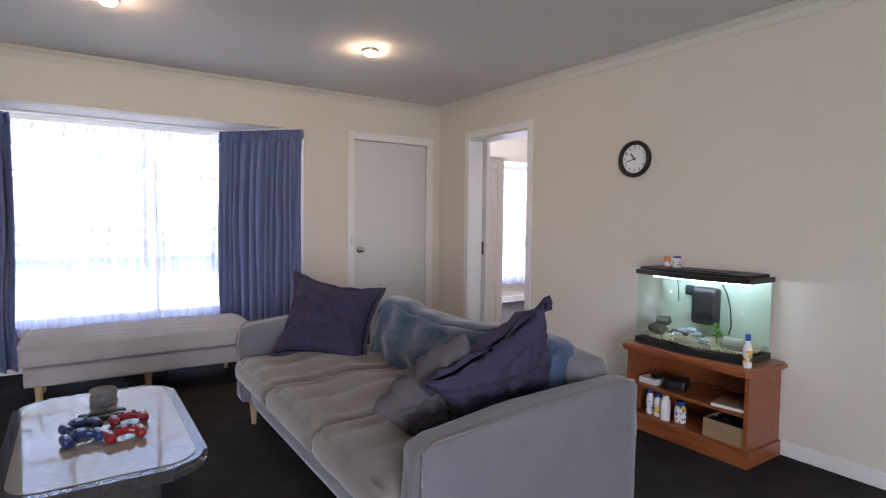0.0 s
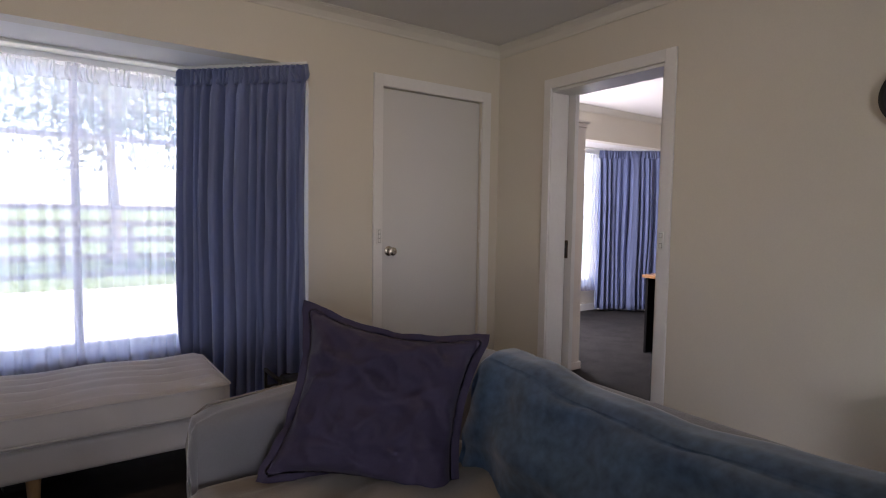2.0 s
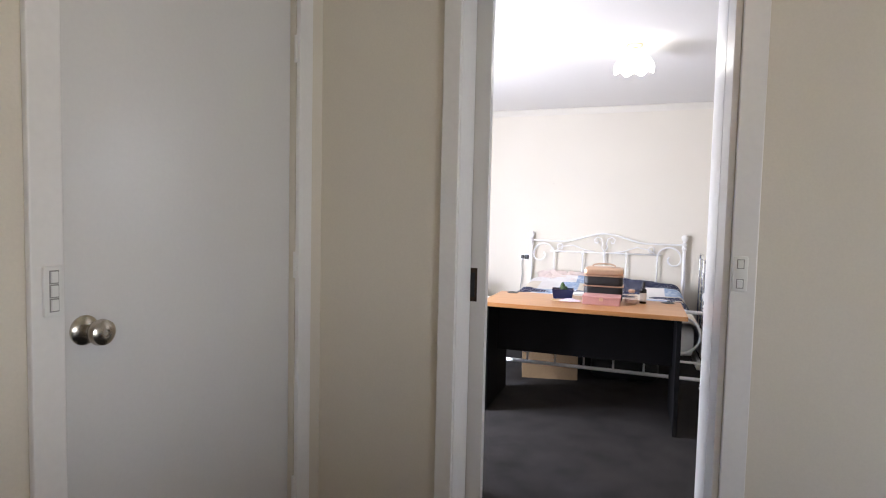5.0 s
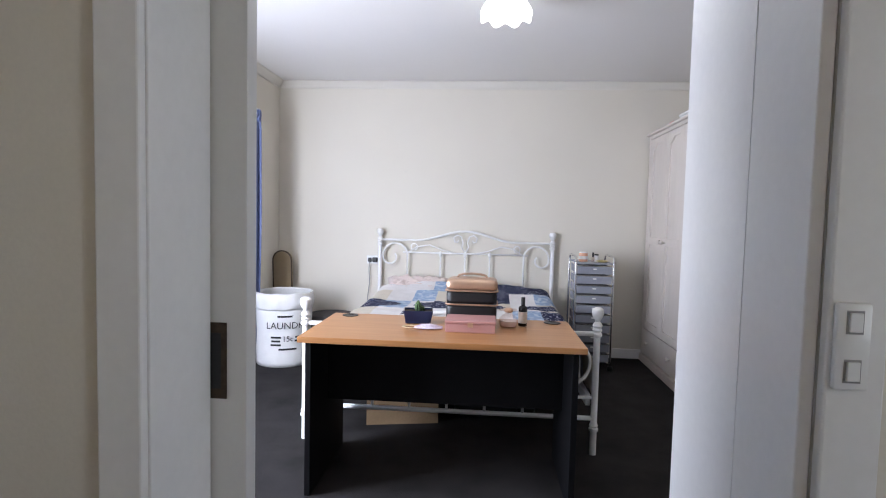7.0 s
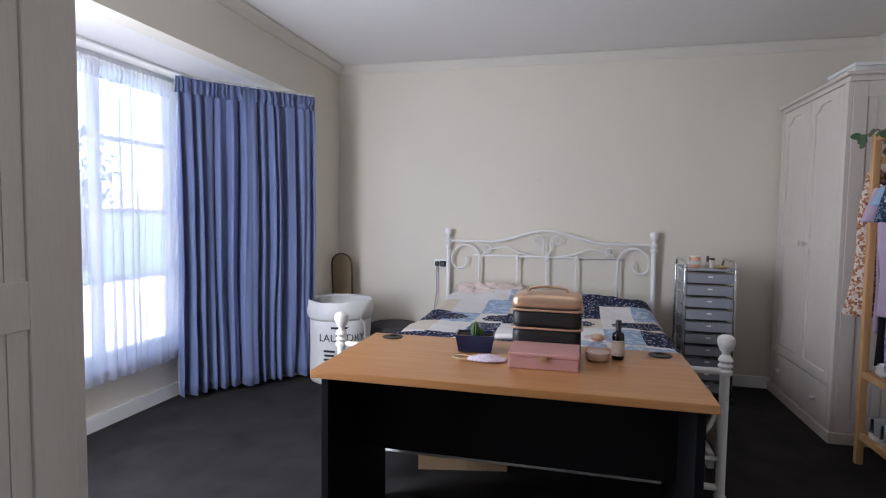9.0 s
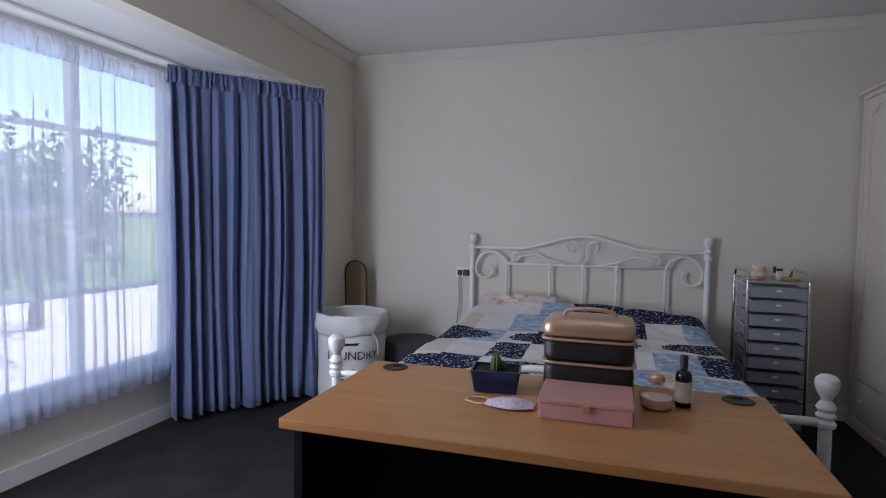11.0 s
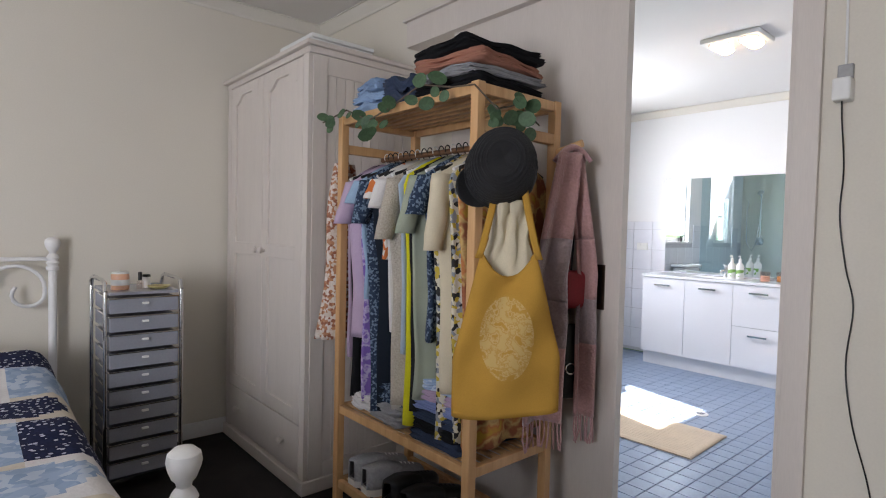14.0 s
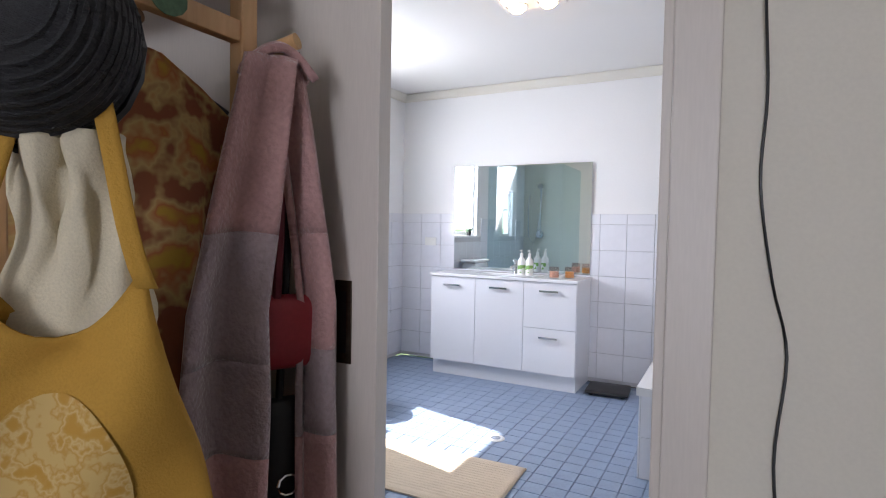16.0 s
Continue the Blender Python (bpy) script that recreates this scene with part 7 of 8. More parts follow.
part("body", softbox(B(), 0.0, -0.01, 0.06, 0.14, 0.05, 0.13, 0.025, 10), mat("dark red leather", (0.30, 0.02, 0.03), 0.4, var=0.12), rb, smooth="all")
part("strap", tube(B(), [(-0.03, 0, 0.12), (-0.02, 0, 0.35), (0.0, 0, 0.535), (0.025, 0, 0.35), (0.035, 0, 0.12)], 0.008, 6), mat("dark red webbing", (0.16, 0.02, 0.035), 0.7), rb, smooth=True)
bb = thing("black_bag", pose(5.42, 2.00, 0.62, 0, 0, 62), "black bag with long strap hanging behind the scarf", "bag")
part("body", softbox(B(), 0, 0, 0.12, 0.12, 0.04, 0.26, 0.02, 8), M_BLACK, bb, smooth="all")
part("strap", tube(B(), [(-0.03, 0, 0.24), (-0.01, 0, 0.6), (0.0, 0, 0.84), (0.012, 0, 0.6), (0.03, 0, 0.24)], 0.007, 6), M_BLACK, bb, smooth=True)
part("ring", tube(B(), [(0.02 + 0.018 * math.cos(a * 0.6283), 0.025, 0.1 + 0.018 * math.sin(a * 0.6283)) for a in range(10)], 0.003, 6, True), M_CHROME, bb, smooth=True)

# plug-in adapter with hanging cable, on the wall beside the bathroom door
ad = thing("wall_adapter", pose(4.704, BY0 + 0.001, 1.56), "white plug-in power adapter with a long black cable", "adapter")
part("socket", boxes((-0.017, 0, 0.028, 0.017, 0.012, 0.066), bevel=0.003), mat("grey socket", (0.35, 0.35, 0.35), 0.5), ad)
part("adapter", boxes((-0.020, 0.0, -0.03, 0.020, 0.045, 0.027), bevel=0.005), M_PLASTICW, ad)
part("upper_cable", tube(B(), [(0.0, 0.006, 0.066), (0.004, 0.006, 0.3), (-0.008, 0.006, 0.55), (-0.01, 0.006, 0.84)], 0.003, 6), M_PLASTICW, ad, smooth=True)
part("cable", tube(B(), flowing([(0.0, 0.03, -0.03), (0.0, 0.02, -0.08), (-0.006, 0.008, -0.2), (-0.002, 0.006, -0.32), (-0.02, 0.006, -0.45), (-0.04, 0.006, -0.55), (-0.03, 0.006, -0.7), (-0.05, 0.006, -0.85), (-0.09, 0.006, -1.0), (-0.11, 0.006, -1.15), (-0.1, 0.02, -1.3), (-0.12, 0.03, -1.553)]), 0.002, 6), M_BLACK, ad, smooth=True)

# ceiling lamp with a flower-shaped glass shade
cl = thing("ceiling_lamp", pose(5.40, 3.79, CH), "frosted glass flower ceiling lamp with brass fitting, lit", "ceiling light")
part("brass_fitting", lathe(B(), [(0.055, 0.0), (0.055, -0.012), (0.03, -0.03), (0.03, -0.045)], 24), M_GOLD, cl, smooth=True)
def shade(u, v):
    a = 2 * math.pi * u
    r = (0.04 + 0.085 * math.sin(v * math.pi * 0.55)) * (1 + 0.09 * abs(math.sin(4 * a)) * v)
    return (r * math.cos(a), r * math.sin(a), -0.04 - 0.13 * v + 0.012 * math.cos(8 * a) * v * v)
part("shade", grid(B(), shade, 64, 12, True), M_SHADE, cl, "lit frosted glass shade", smooth="all", thick=0.003)

# ---- bathroom ----
M_GLOSSW = mat("white gloss vinyl board", (0.78, 0.78, 0.80), 0.1, var=0.015, scale=3)
M_CERAM = mat("white glazed ceramic", (0.80, 0.80, 0.81), 0.08, var=0.015)
M_MIRROR = principled("mirror silver", 0.01, 1.0)[0]
M_MIRROR.node_tree.nodes["Principled BSDF"].inputs["Base Color"].default_value = (0.78, 0.84, 0.85, 1)
VX0, VX1, VYF, VYB, VZ = 5.70, 6.885, -1.13, AY0 + 0.012, 0.815
vn = thing("vanity", pose(0, 0, 0), "white gloss bathroom vanity with chrome bar handles", "vanity")
part("carcass", boxes((VX0, VYB, 0.12, VX1, VYF - 0.02, VZ - 0.016)), M_GLOSSW, vn)
part("kickboard", boxes((VX0 + 0.005, VYB, 0.0, VX1 - 0.005, VYF - 0.045, 0.1195)), M_GLOSSW, vn)
tw = VX1 - VX0
def front(nm, x0, x1, z0, z1):
    d = part(nm, boxes((x0 + 0.0015, VYF - 0.0195, z0 + 0.0015, x1 - 0.0015, VYF, z1 - 0.0015), bevel=0.0012), M_GLOSSW, vn)
    xc = (x0 + x1) / 2
    part("bar_handle", boxes((xc - 0.07, VYF + 0.018, z1 - 0.072, xc + 0.07, VYF + 0.026, z1 - 0.058), (xc - 0.066, VYF + 0.0005, z1 - 0.07, xc - 0.056, VYF + 0.0178, z1 - 0.06), (xc + 0.056, VYF + 0.0005, z1 - 0.07, xc + 0.066, VYF + 0.0178, z1 - 0.06)), M_CHROME, d, "chrome bar handle")
front("drawer", VX0, VX0 + tw * 0.335, 0.12, 0.455)
front("drawer", VX0, VX0 + tw * 0.335, 0.455, VZ - 0.018)
front("door", VX0 + tw * 0.335, VX0 + tw * 0.67, 0.12, VZ - 0.018)
front("door", VX0 + tw * 0.67, VX1, 0.12, VZ - 0.018)
bs = thing("basin_top", pose(0, 0, 0), "white ceramic vanity top with moulded basin", "basin")
bx0, bx1, by0, by1 = VX0 + 0.34, VX0 + 0.84, VYB + 0.13, VYF - 0.05
part("rim", boxes((VX0 - 0.008, VYB, VZ - 0.0155, VX1 + 0.008, by0, VZ + 0.006), (VX0 - 0.008, by1, VZ - 0.0155, VX1 + 0.008, VYF + 0.012, VZ + 0.006), (VX0 - 0.008, by0, VZ - 0.0155, bx0, by1, VZ + 0.006), (bx1, by0, VZ - 0.0155, VX1 + 0.008, by1, VZ + 0.006)), M_CERAM, bs)
part("bowl", grid(B(), lambda u, v: (bx0 - 0.003 + (bx1 - bx0 + 0.006) * u, by0 - 0.003 + (by1 - by0 + 0.006) * v, VZ + 0.003 - 0.012 * min(1, 6 * min(u, 1 - u, v, 1 - v))), 20, 14), M_CERAM, bs, smooth="all")
tp = thing("mixer_tap", pose((bx0 + bx1) / 2, by0 - 0.045, VZ + 0.006), "chrome single-lever basin mixer tap", "tap")
part("body", lathe(B(), [(0.026, 0), (0.024, 0.006), (0.02, 0.07), (0.021, 0.085)], 20), M_CHROME, tp, smooth=True)
part("spout", tube(B(), [(0, 0.0, 0.05), (0, 0.05, 0.062), (0, 0.11, 0.055), (0, 0.12, 0.04)], 0.012, 12), M_CHROME, tp, smooth=True)
part("lever", tube(B(), [(0, 0, 0.085), (0, 0.015, 0.1), (0, 0.08, 0.115)], [0.018, 0.013, 0.006], 12), M_CHROME, tp, smooth=True)
for k, x in enumerate((6.20, 6.135)):
    bottle("soap_dispenser", pose(x, -1.36, VZ + 0.0062), [(0.028, 0), (0.03, 0.006), (0.03, 0.115), (0.012, 0.14), (0.011, 0.15)], M_PLASTICW, (M_PLASTICW, 0.02), "white pump soap bottle beside the basin", "soap dispenser", (pattern("green leaf label", [(0.72, 0.72, 0.7), (0.7, 0.72, 0.68), (0.22, 0.4, 0.12)], 40), 0.02, 0.08), "soap bottles")
    h2 = thing("pump_head", pose(x, -1.36, VZ + 0.0062 + 0.1725), "white pump spout of a soap bottle", "pump")
    part("stem", lathe(B(), [(0.004, 0), (0.004, 0.02), (0, 0.02)], 10), M_PLASTICW, h2)
    part("nozzle", tube(B(), [(0, 0, 0.022), (0, 0.035, 0.02)], 0.006, 8), M_PLASTICW, h2, smooth=True)
M_CANDLE = mat("peach candle wax", (0.75, 0.45, 0.33), 0.5, var=0.05)
M_AMBER = mat("amber candle wax", (0.75, 0.36, 0.08), 0.5, var=0.05)
for x, y, m, lbl in ((5.90, -1.24, M_CANDLE, "peach candle in a glass on the vanity"), (5.80, -1.30, M_AMBER, "amber candle in a glass on the vanity")):
    cd = thing("glass_candle", pose(x, y, VZ + 0.0062), lbl, "candle", "candles")
    part("glass", lathe(B(), [(0.0, 0.0), (0.036, 0.0), (0.037, 0.085), (0.034, 0.085), (0.033, 0.006), (0, 0.006)], 24), M_CLEARG, cd, smooth=True)
    part("wax", lathe(B(), [(0.0, 0.007), (0.0325, 0.007), (0.0325, 0.05), (0, 0.05)], 24), m, cd, smooth=True)
    part("wick", tube(B(), [(0, 0, 0.05), (0.001, 0, 0.062)], 0.001, 5), M_BLACK, cd)
mr = thing("mirror", pose(0, 0, 0), "large frameless bathroom mirror above the vanity", "mirror")
part("backing", boxes((5.712, AY0 + 0.0125, 0.835, 6.898, AY0 + 0.0155, 1.712)), M_BLACK, mr)
part("mirror_glass", boxes((5.71, AY0 + 0.0157, 0.832, 6.90, AY0 + 0.020, 1.715), bevel=0.001), M_MIRROR, mr)
# bath
bt = thing("bathtub", pose(0, 0, 0), "white bathtub set in a tiled hob", "bathtub")
TX0, TX1, TY0, TY1, TZ2 = AX0 + 0.012, 5.105, AY0 + 0.012, 0.03, 0.44
part("hob", boxes((TX0, TY0, 0.001, TX1 - 0.012, TY1 - 0.012, 0.40)), M_GROUTW, bt)
for i in range(8):
    for j in range(2):
        y0 = TY1 - 0.2 * (i + 1)
        part("tile", boxes((TX1 - 0.0118, max(TY0, y0 + 0.0015), 0.002 + 0.2 * j, TX1 - 0.004, y0 + 0.1985, 0.199 + 0.2 * j)), M_TILEW, bt)
for i in range(5):
    for j in range(2):
        x0 = TX1 - 0.012 - 0.2 * (i + 1)
        part("tile", boxes((x0 + 0.0015, TY1 - 0.0118, 0.002 + 0.2 * j, x0 + 0.1985, TY1 - 0.004, 0.199 + 0.2 * j)), M_TILEW, bt)
part("tub_rim", boxes((TX0, TY0, 0.401, TX0 + 0.12, TY1 + 0.008, TZ2), (TX1 - 0.12, TY0, 0.401, TX1 + 0.008, TY1 + 0.008, TZ2), (TX0 + 0.12, TY0, 0.401, TX1 - 0.12, TY0 + 0.12, TZ2), (TX0 + 0.12, TY1 - 0.12, 0.401, TX1 - 0.12, TY1 + 0.008, TZ2)), M_CERAM, bt)
part("tub_bowl", grid(B(), lambda u, v: (TX0 + 0.115 + (TX1 - TX0 - 0.23) * u, TY0 + 0.115 + (TY1 - TY0 - 0.23) * v, TZ2 - 0.005 - 0.03 * min(1, 8 * min(u, 1 - u, v, 1 - v))), 16, 16), M_CERAM, bt, smooth="all")
# mat, scale, drain
M_MAT = mat("cream looped cotton", (0.60, 0.50, 0.38), 0.95, var=0.1, scale=12, fine=200, bump=0.8)
bm2 = thing("bath_mat", pose(5.99, 0.47, 0.0, 0, 0, 2), "cream ribbed cotton bath mat on the tiles", "bath mat")
def matf(u, v):
    e = min(u, 1 - u, v * 0.62, (1 - v) * 0.62)
    return ((u - 0.5) * 0.82, (v - 0.5) * 0.50, 0.004 + 0.006 * min(1, e * 40) + 0.0015 * math.sin(v * 130) * (e > 0.05))
part("mat_body", grid(B(), matf, 40, 100), M_MAT, bm2, smooth="all", thick=0.004)
for y in (-0.25, 0.243):
    part("hem", boxes((-0.41, y, 0.0015, 0.41, y + 0.007, 0.008)), M_MAT, bm2)
sc = thing("bathroom_scale", pose(5.50, -1.33, 0.002, 0, 0, 4), "black glass bathroom scale on the floor", "scale")
part("platform", softbox(B(), 0, 0, 0.022, 0.30, 0.30, 0.022, 0.010, 8), M_BLACK, sc, smooth="all")
part("display", boxes((-0.05, -0.12, 0.0335, 0.05, -0.085, 0.0345)), mat("grey display", (0.2, 0.2, 0.2), 0.2), sc)
for x in (-0.11, 0.11):
    for y in (-0.11, 0.11):
        part("foot", lathe(B(), [(0.016, 0), (0.016, 0.0108), (0, 0.0108)], 12, Matrix.Translation((x, y, 0))), M_BLACK, sc)
dn = thing("floor_drain", pose(5.875, -0.09, -0.001), "round white floor drain in the tiles", "drain")
part("ring", lathe(B(), [(0.028, 0.0), (0.05, 0.0), (0.052, 0.003), (0.048, 0.006), (0.028, 0.006)], 28, Matrix(), False), M_PLASTICW, dn, smooth=True)
part("grate", boxes(*[(-0.026, -0.025 + i * 0.01, 0.001, 0.026, -0.02 + i * 0.01, 0.004) for i in range(6)]), M_CHROME, dn)
# heat lamp unit
hl = thing("bathroom_heat_lamp", pose(5.70, 0.02, CH - 0.03), "white ceiling heat lamp unit with lit bulbs", "ceiling light")
part("housing", boxes((-0.17, -0.13, -0.03, 0.17, 0.13, 0.0), bevel=0.008), M_PLASTICW, hl)
for k, (x, y, r) in enumerate(((-0.085, 0.05, 0.055), (0.085, 0.05, 0.055), (-0.085, -0.06, 0.055), (0.085, -0.06, 0.055))):
    part("reflector", lathe(B(), [(r * 0.6, -0.028), (r, -0.034), (r * 1.06, -0.031)], 24, Matrix.Translation((x, y, 0)), False), M_CHROME, hl, smooth=True)
    part("heat_bulb", lathe(B(), [(0, -0.062), (r * 0.5, -0.058), (r * 0.85, -0.042), (r * 0.8, -0.031), (0, -0.031)], 24, Matrix.Translation((x, y, 0))), M_HEAT, hl, smooth=True)
# socket on the tiles, shower behind glass, things by the window
skb = thing("power_socket", pose(7.14, AY0 + 0.013, 1.06), "white double power socket on bathroom tiles", "power socket")
part("plate", boxes((-0.057, 0, -0.036, 0.057, 0.009, 0.036), bevel=0.003), M_PLASTICW, skb)
for x in (-0.025, 0.025):
    part("rocker", boxes((x - 0.008, 0.0092, 0.008, x + 0.008, 0.012, 0.024)), M_PLASTICW, skb)
M_SHGLASS = glass("pale aqua shower glass", (0.86, 0.95, 0.97))
sh = thing("shower_screen", pose(0, 0, 0), "frameless aqua glass shower screen", "shower screen")
for r in ((6.50, 0.42, 0.02, BX1 - 0.012, 0.426, 1.95), (6.494, 0.42, 0.02, 6.50, AY1 - 0.55, 1.95)):
    p = part("glass_panel", boxes(r), M_SHGLASS, sh)
    p.visible_shadow = False
part("channel", boxes((6.49, 0.415, 0.0, BX1 - 0.012, 0.431, 0.02), (6.489, 0.431, 0.0, 6.505, AY1 - 0.55, 0.02)), M_CHROME, sh)
srl = thing("shower_rail", pose(7.18, AY1 - 0.002, 0), "chrome shower rail with hand shower and hose", "shower")
part("rail", tube(B(), [(0, -0.05, 1.1), (0, -0.05, 1.85)], 0.011, 12), M_CHROME, srl, smooth=True)
for z in (1.12, 1.83):
    part("bracket", tube(B(), [(0, 0, z), (0, -0.05, z)], 0.014, 12), M_CHROME, srl, smooth=True)
part("hand_shower", tube(B(), [(-0.02, -0.09, 1.62), (-0.02, -0.12, 1.78), (-0.02, -0.15, 1.80)], [0.011, 0.014, 0.045], 16), M_CHROME, srl, smooth=True)
part("hose", tube(B(), [(-0.02, -0.09, 1.62), (0.0, -0.08, 1.4), (0.04, -0.07, 1.1), (0.10, -0.06, 0.98), (0.17, -0.06, 1.1), (0.18, -0.06, 1.5), (0.17, -0.03, 1.7)], 0.008, 8), M_CHROME, srl, smooth=True)
part("mixer", lathe(B(), [(0.06, 0), (0.055, 0.012), (0.02, 0.02), (0.018, 0.06), (0, 0.06)], 20, Matrix.Translation((0.02, 0, 1.12)) @ Matrix.Rotation(radians(90), 4, "X")), M_CHROME, srl, smooth=True)
tl = thing("toilet", pose(7.02, -0.18, 0), "white ceramic toilet under the bathroom window", "toilet")
part("cistern", softbox(B(), 0.30, 0, 0.62, 0.18, 0.38, 0.36, 0.03, 8), M_CERAM, tl, smooth="all")
part("cistern_lid", softbox(B(), 0.30, 0, 0.82, 0.20, 0.40, 0.035, 0.012, 8), M_CERAM, tl, smooth="all")
part("bowl", lathe(B(), [(0.11, 0.0), (0.10, 0.1), (0.13, 0.25), (0.18, 0.38), (0.185, 0.40), (0, 0.40)], 28, Matrix.Diagonal((1.2, 1, 1, 1))), M_CERAM, tl, smooth=True)
part("seat", lathe(B(), [(0.0, 0.402), (0.19, 0.402), (0.192, 0.42), (0.18, 0.43), (0, 0.43)], 28, Matrix.Diagonal((1.2, 1, 1, 1))), M_CERAM, tl, smooth=True)
part("trapway", softbox(B(), 0.17, 0, 0.21, 0.16, 0.2, 0.42, 0.04, 8), M_CERAM, tl, smooth="all")
wp = thing("sill_plant", pose(BX1 - 0.0, -0.1, EZ0 + 0.002), "small dark potted plant on bathroom sill", "plant")
part("pot", lathe(B(), [(0.022, 0), (0.03, 0.045), (0.026, 0.045), (0, 0.04)], 18), M_BLACK, wp, smooth=True)
bm = B()
rnd = random.Random(8)
for i in range(16):
    a = rnd.uniform(0, 6.28)
    leaf(bm, (0, 0, 0.04), (0.05 * math.cos(a), 0.07 * math.sin(a), 0.04 + rnd.uniform(0.01, 0.06)), 0.01)
part("leaves", bm, M_GARL, wp, thick=0.001)

# ---- garden ----
fn2 = thing("fence", pose(0, 14.6, -0.16), "dark stained post and rail garden fence", "fence")
for i in range(22):
    part("post", boxes((-11 + i * 1.15, -0.05, 0, -10.9 + i * 1.15, 0.05, 1.15)), M_FENCE, fn2)
for z in (0.35, 0.7, 1.02):
    part("fence_rail", boxes((-11, -0.07, z, 13.3, -0.051, z + 0.12)), M_FENCE, fn2)


def tree(x, y, h, spread, seed, label, shrub=False):
    t = thing("shrub" if shrub else "tree", pose(x, y, -0.16), label, "shrub" if shrub else "tree", "garden trees")
    rnd = random.Random(seed)
    base = 0.25 * h if shrub else 0.38 * h
    bm = tube(B(), [(0, 0, 0), (0.05, 0.03, base * 0.5), (0.0, 0.06, base), (0.05, 0, h * 0.8)], [0.05 * h * 0.5, 0.04 * h * 0.5, 0.03 * h * 0.5, 0.005], 10)
    tips = []
    for i in range(9):
        a, k = i * 2.4 + rnd.uniform(-0.3, 0.3), rnd.uniform(0.3, 0.9)
        p0 = Vector((0, 0.05, base * (0.7 + 0.9 * k)))
        p1 = p0 + Vector((math.cos(a) * spread * rnd.uniform(0.5, 0.9), math.sin(a) * spread * rnd.uniform(0.5, 0.9), h * rnd.uniform(0.08, 0.35)))
        tube(bm, [p0, (p0 + p1) / 2 + Vector((0, 0, 0.06 * h)), p1], [0.02 * h * 0.5, 0.012 * h * 0.5, 0.004], 7)
        tips += [p1, (p0 + p1) / 2]
    part("trunk", bm, M_BARK, t, "grey brown trunk with limbs", smooth=True)
    verts, faces = [], []
    for i in range(5200 if not shrub else 2600):
        c = tips[rnd.randrange(len(tips))]
        d = Vector((rnd.gauss(0, 1), rnd.gauss(0, 1), rnd.gauss(0, 0.8))) * spread * 0.24
        p = c + d
        if p.z < base * 0.35:
            continue
        s = rnd.uniform(0.05, 0.11) * (0.7 if shrub else 1.0)
        q = Euler((rnd.uniform(0, 6), rnd.uniform(0, 6), rnd.uniform(0, 6))).to_matrix()
        k = len(verts)
        verts += [p + q @ Vector(v) * s for v in ((-1, 0, 0), (0, -0.45, 0.12), (1, 0, 0), (0, 0.45, 0.12))]
        faces.append((k, k + 1, k + 2, k + 3))
    me = bpy.data.meshes.new("crown")
    me.from_pydata([tuple(v) for v in verts], [], faces)
    me.materials.append(M_LEAF)
    cr2 = new("crown", me)
    cr2.parent = t
    cr2["kind"] = "stuff"


tree(-2.6, 16.5, 6.0, 2.2, 1, "broad leafy green tree beyond the drive")
tree(1.6, 17.5, 6.6, 2.4, 2, "tall leafy green tree beyond the drive")
tree(5.2, 16.2, 5.6, 2.0, 3, "leafy green tree beyond the drive")
tree(8.6, 17.0, 6.2, 2.3, 4, "spreading leafy green tree beyond the drive")
tree(7.1, 9.3, 2.9, 0.9, 5, "leafy green shrub near the bedroom window", True)
tree(8.2, 10.2, 3.4, 1.1, 6, "tall leafy green shrub near the bedroom window", True)

# ---- tiles ----
def piece(name, me, m, parent):
    o = new(name, me)
    o.parent = parent
    o.matrix_basis = m
    return o


def tile_mesh(name, w, h, d, material):
    bm = box(B(), -w / 2, -h / 2, 0, w / 2, h / 2, d)
    bmesh.ops.bevel(bm, geom=[e for e in bm.edges if e.verts[0].co.z > d * 0.9 and e.verts[1].co.z > d * 0.9], offset=0.0015, segments=1, affect="EDGES")
    me = bpy.data.meshes.new(name)
    bm.to_mesh(me)
    bm.free()
    me.materials.append(material)
    return me


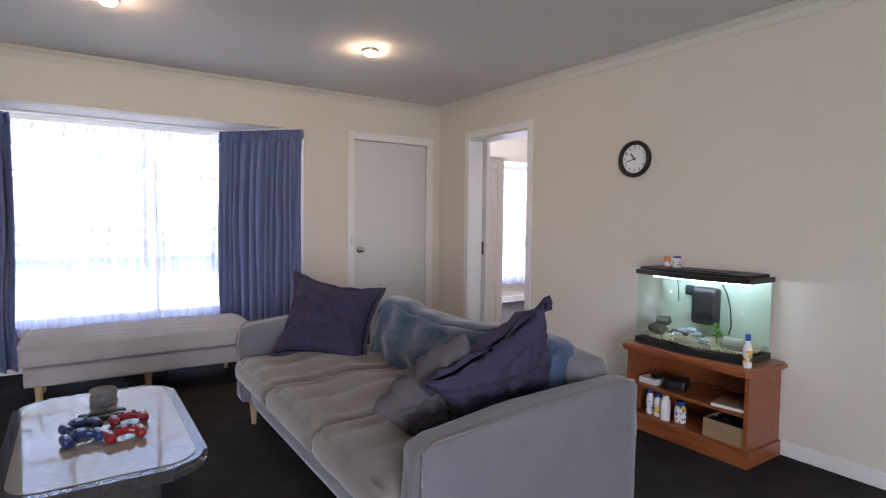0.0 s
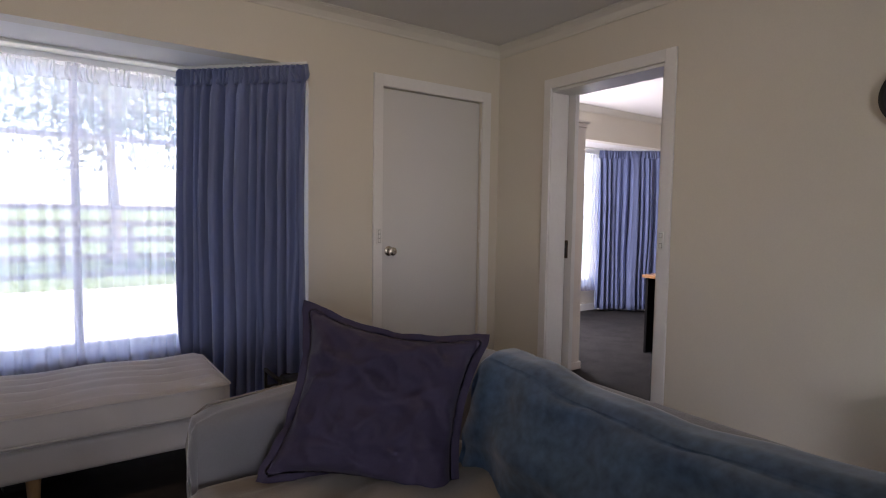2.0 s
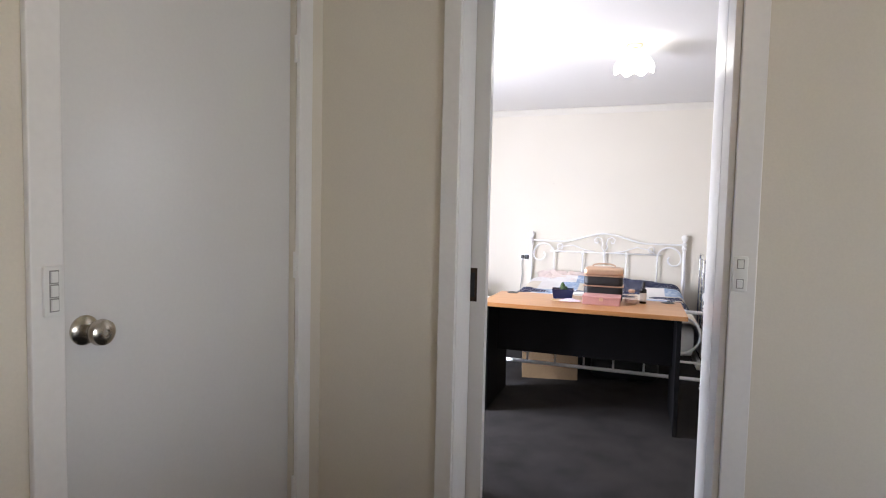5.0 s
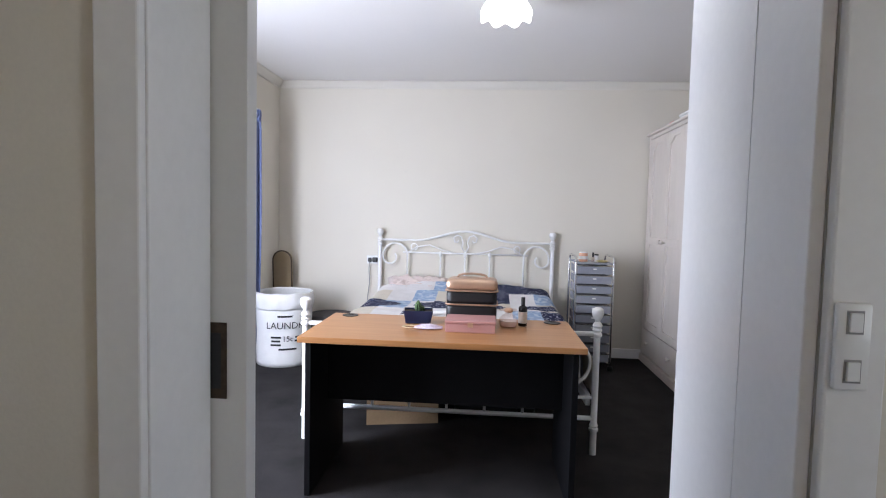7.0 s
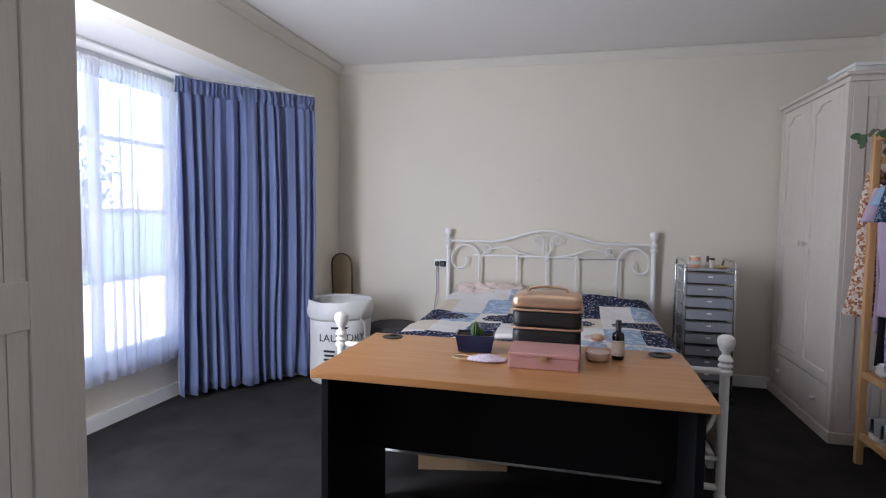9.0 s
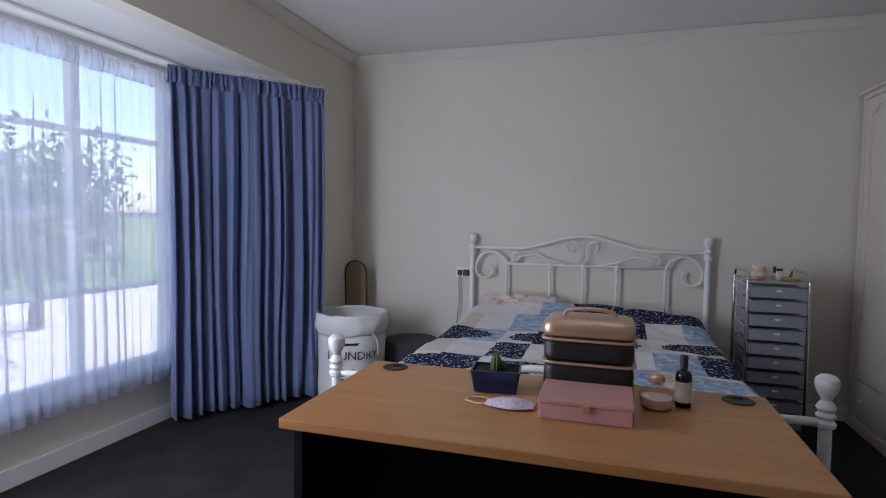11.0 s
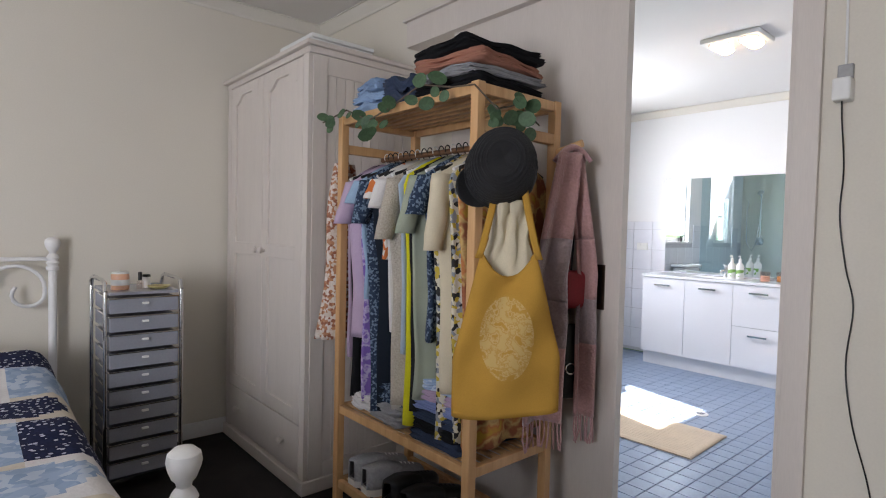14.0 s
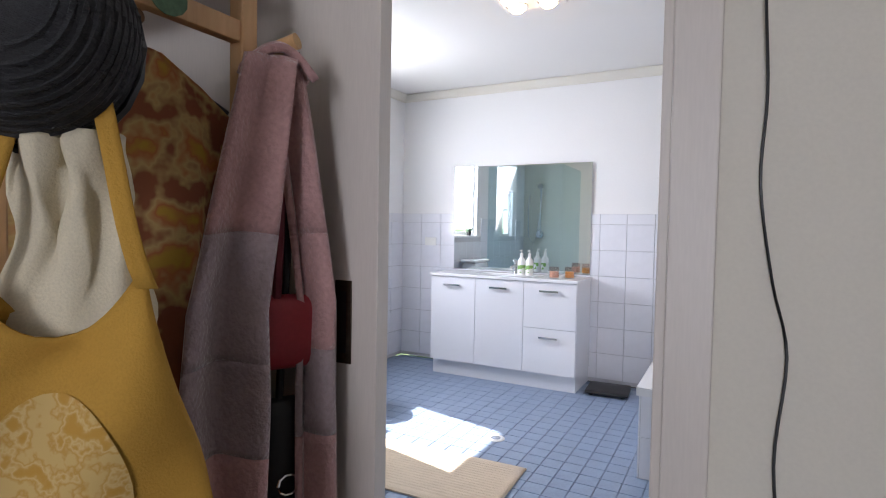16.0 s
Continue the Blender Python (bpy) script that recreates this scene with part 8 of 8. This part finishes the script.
fl = bpy.data.objects["floor_bathroom"]
ft = tile_mesh("floor_tile", 0.0965, 0.0965, 0.0075, M_TILEF)
rest = B()
for i in range(34):
    for j in range(34):
        x, y = AX0 + 0.05 + i * 0.1, AY1 - 0.01 - j * 0.1
        if y < AY0 + 0.05:
            continue
        if 4.9 < x < 6.6 and y > 0.1:
            piece("floor_tile", ft, pose(x, y, -0.0078, 0, 0, 0), fl)
        else:
            box(rest, x - 0.0483, y - 0.0483, -0.0078, x + 0.0483, y + 0.0483, -0.0003 - 0.0002 * ((i * 7 + j * 3) % 3))
rs = part("floor_tile_rest", rest, M_TILEF, fl)
rs["kind"] = "stuff"
wt = tile_mesh("wall_tile", 0.197, 0.197, 0.008, M_TILEW)
M_BORDER = pattern("white border tile with mauve motifs", [(0.42, 0.40, 0.55), (0.76, 0.77, 0.81), (0.76, 0.77, 0.81), (0.76, 0.77, 0.81)], 9, "dots", 0.15)
wbm = tile_mesh("border_tile", 0.197, 0.077, 0.009, M_BORDER)
so2, ea = bpy.data.objects["wall_bathroom_south"], bpy.data.objects["wall_bathroom_east"]
gr = B()
box(gr, AX0, AY0 + 0.0005, 0.0, BX1 - 0.004, AY0 + 0.004, 1.31)
box(gr, BX1 - 0.004, AY0, 0.0, BX1 - 0.0005, AY1, 1.09)
struct("grout_bed", gr, M_GROUTW, "pale grout bed behind the white wall tiles", "grout")
for i in range(17):
    for j in range(6):
        x = BX1 - 0.108 - i * 0.2
        if x > AX0 + 0.1:
            piece("wall_tile", wt, pose(x, AY0 + 0.0042, 0.13 + j * 0.2, -90, 0, 0) @ pose(0, 0, 0), so2)
        y = AY0 + 0.108 + i * 0.2
        z = 0.13 + j * 0.2
        if y < AY1 - 0.1 and not (z > 1.0 and (EW0 - 0.1 < y < EW1 + 0.1 or SW0 - 0.1 < y < SW1 + 0.1)):
            piece("wall_tile", wt, pose(BX1 - 0.0042, y, z, 0, -90, 0), ea)
    x = BX1 - 0.108 - i * 0.2
    if x > AX0 + 0.1:
        piece("border_tile", wbm, pose(x, AY0 + 0.0042, 1.27, -90, 0, 0), so2)
    y = AY0 + 0.108 + i * 0.2
    if y < AY1 - 0.1 and not (EW0 - 0.1 < y < EW1 + 0.1 or SW0 - 0.1 < y < SW1 + 0.1):
        piece("border_tile", wbm, pose(BX1 - 0.0042, y, 1.27, 0, -90, 0) @ pose(0, 0, 0, 0, 0, 90), ea)
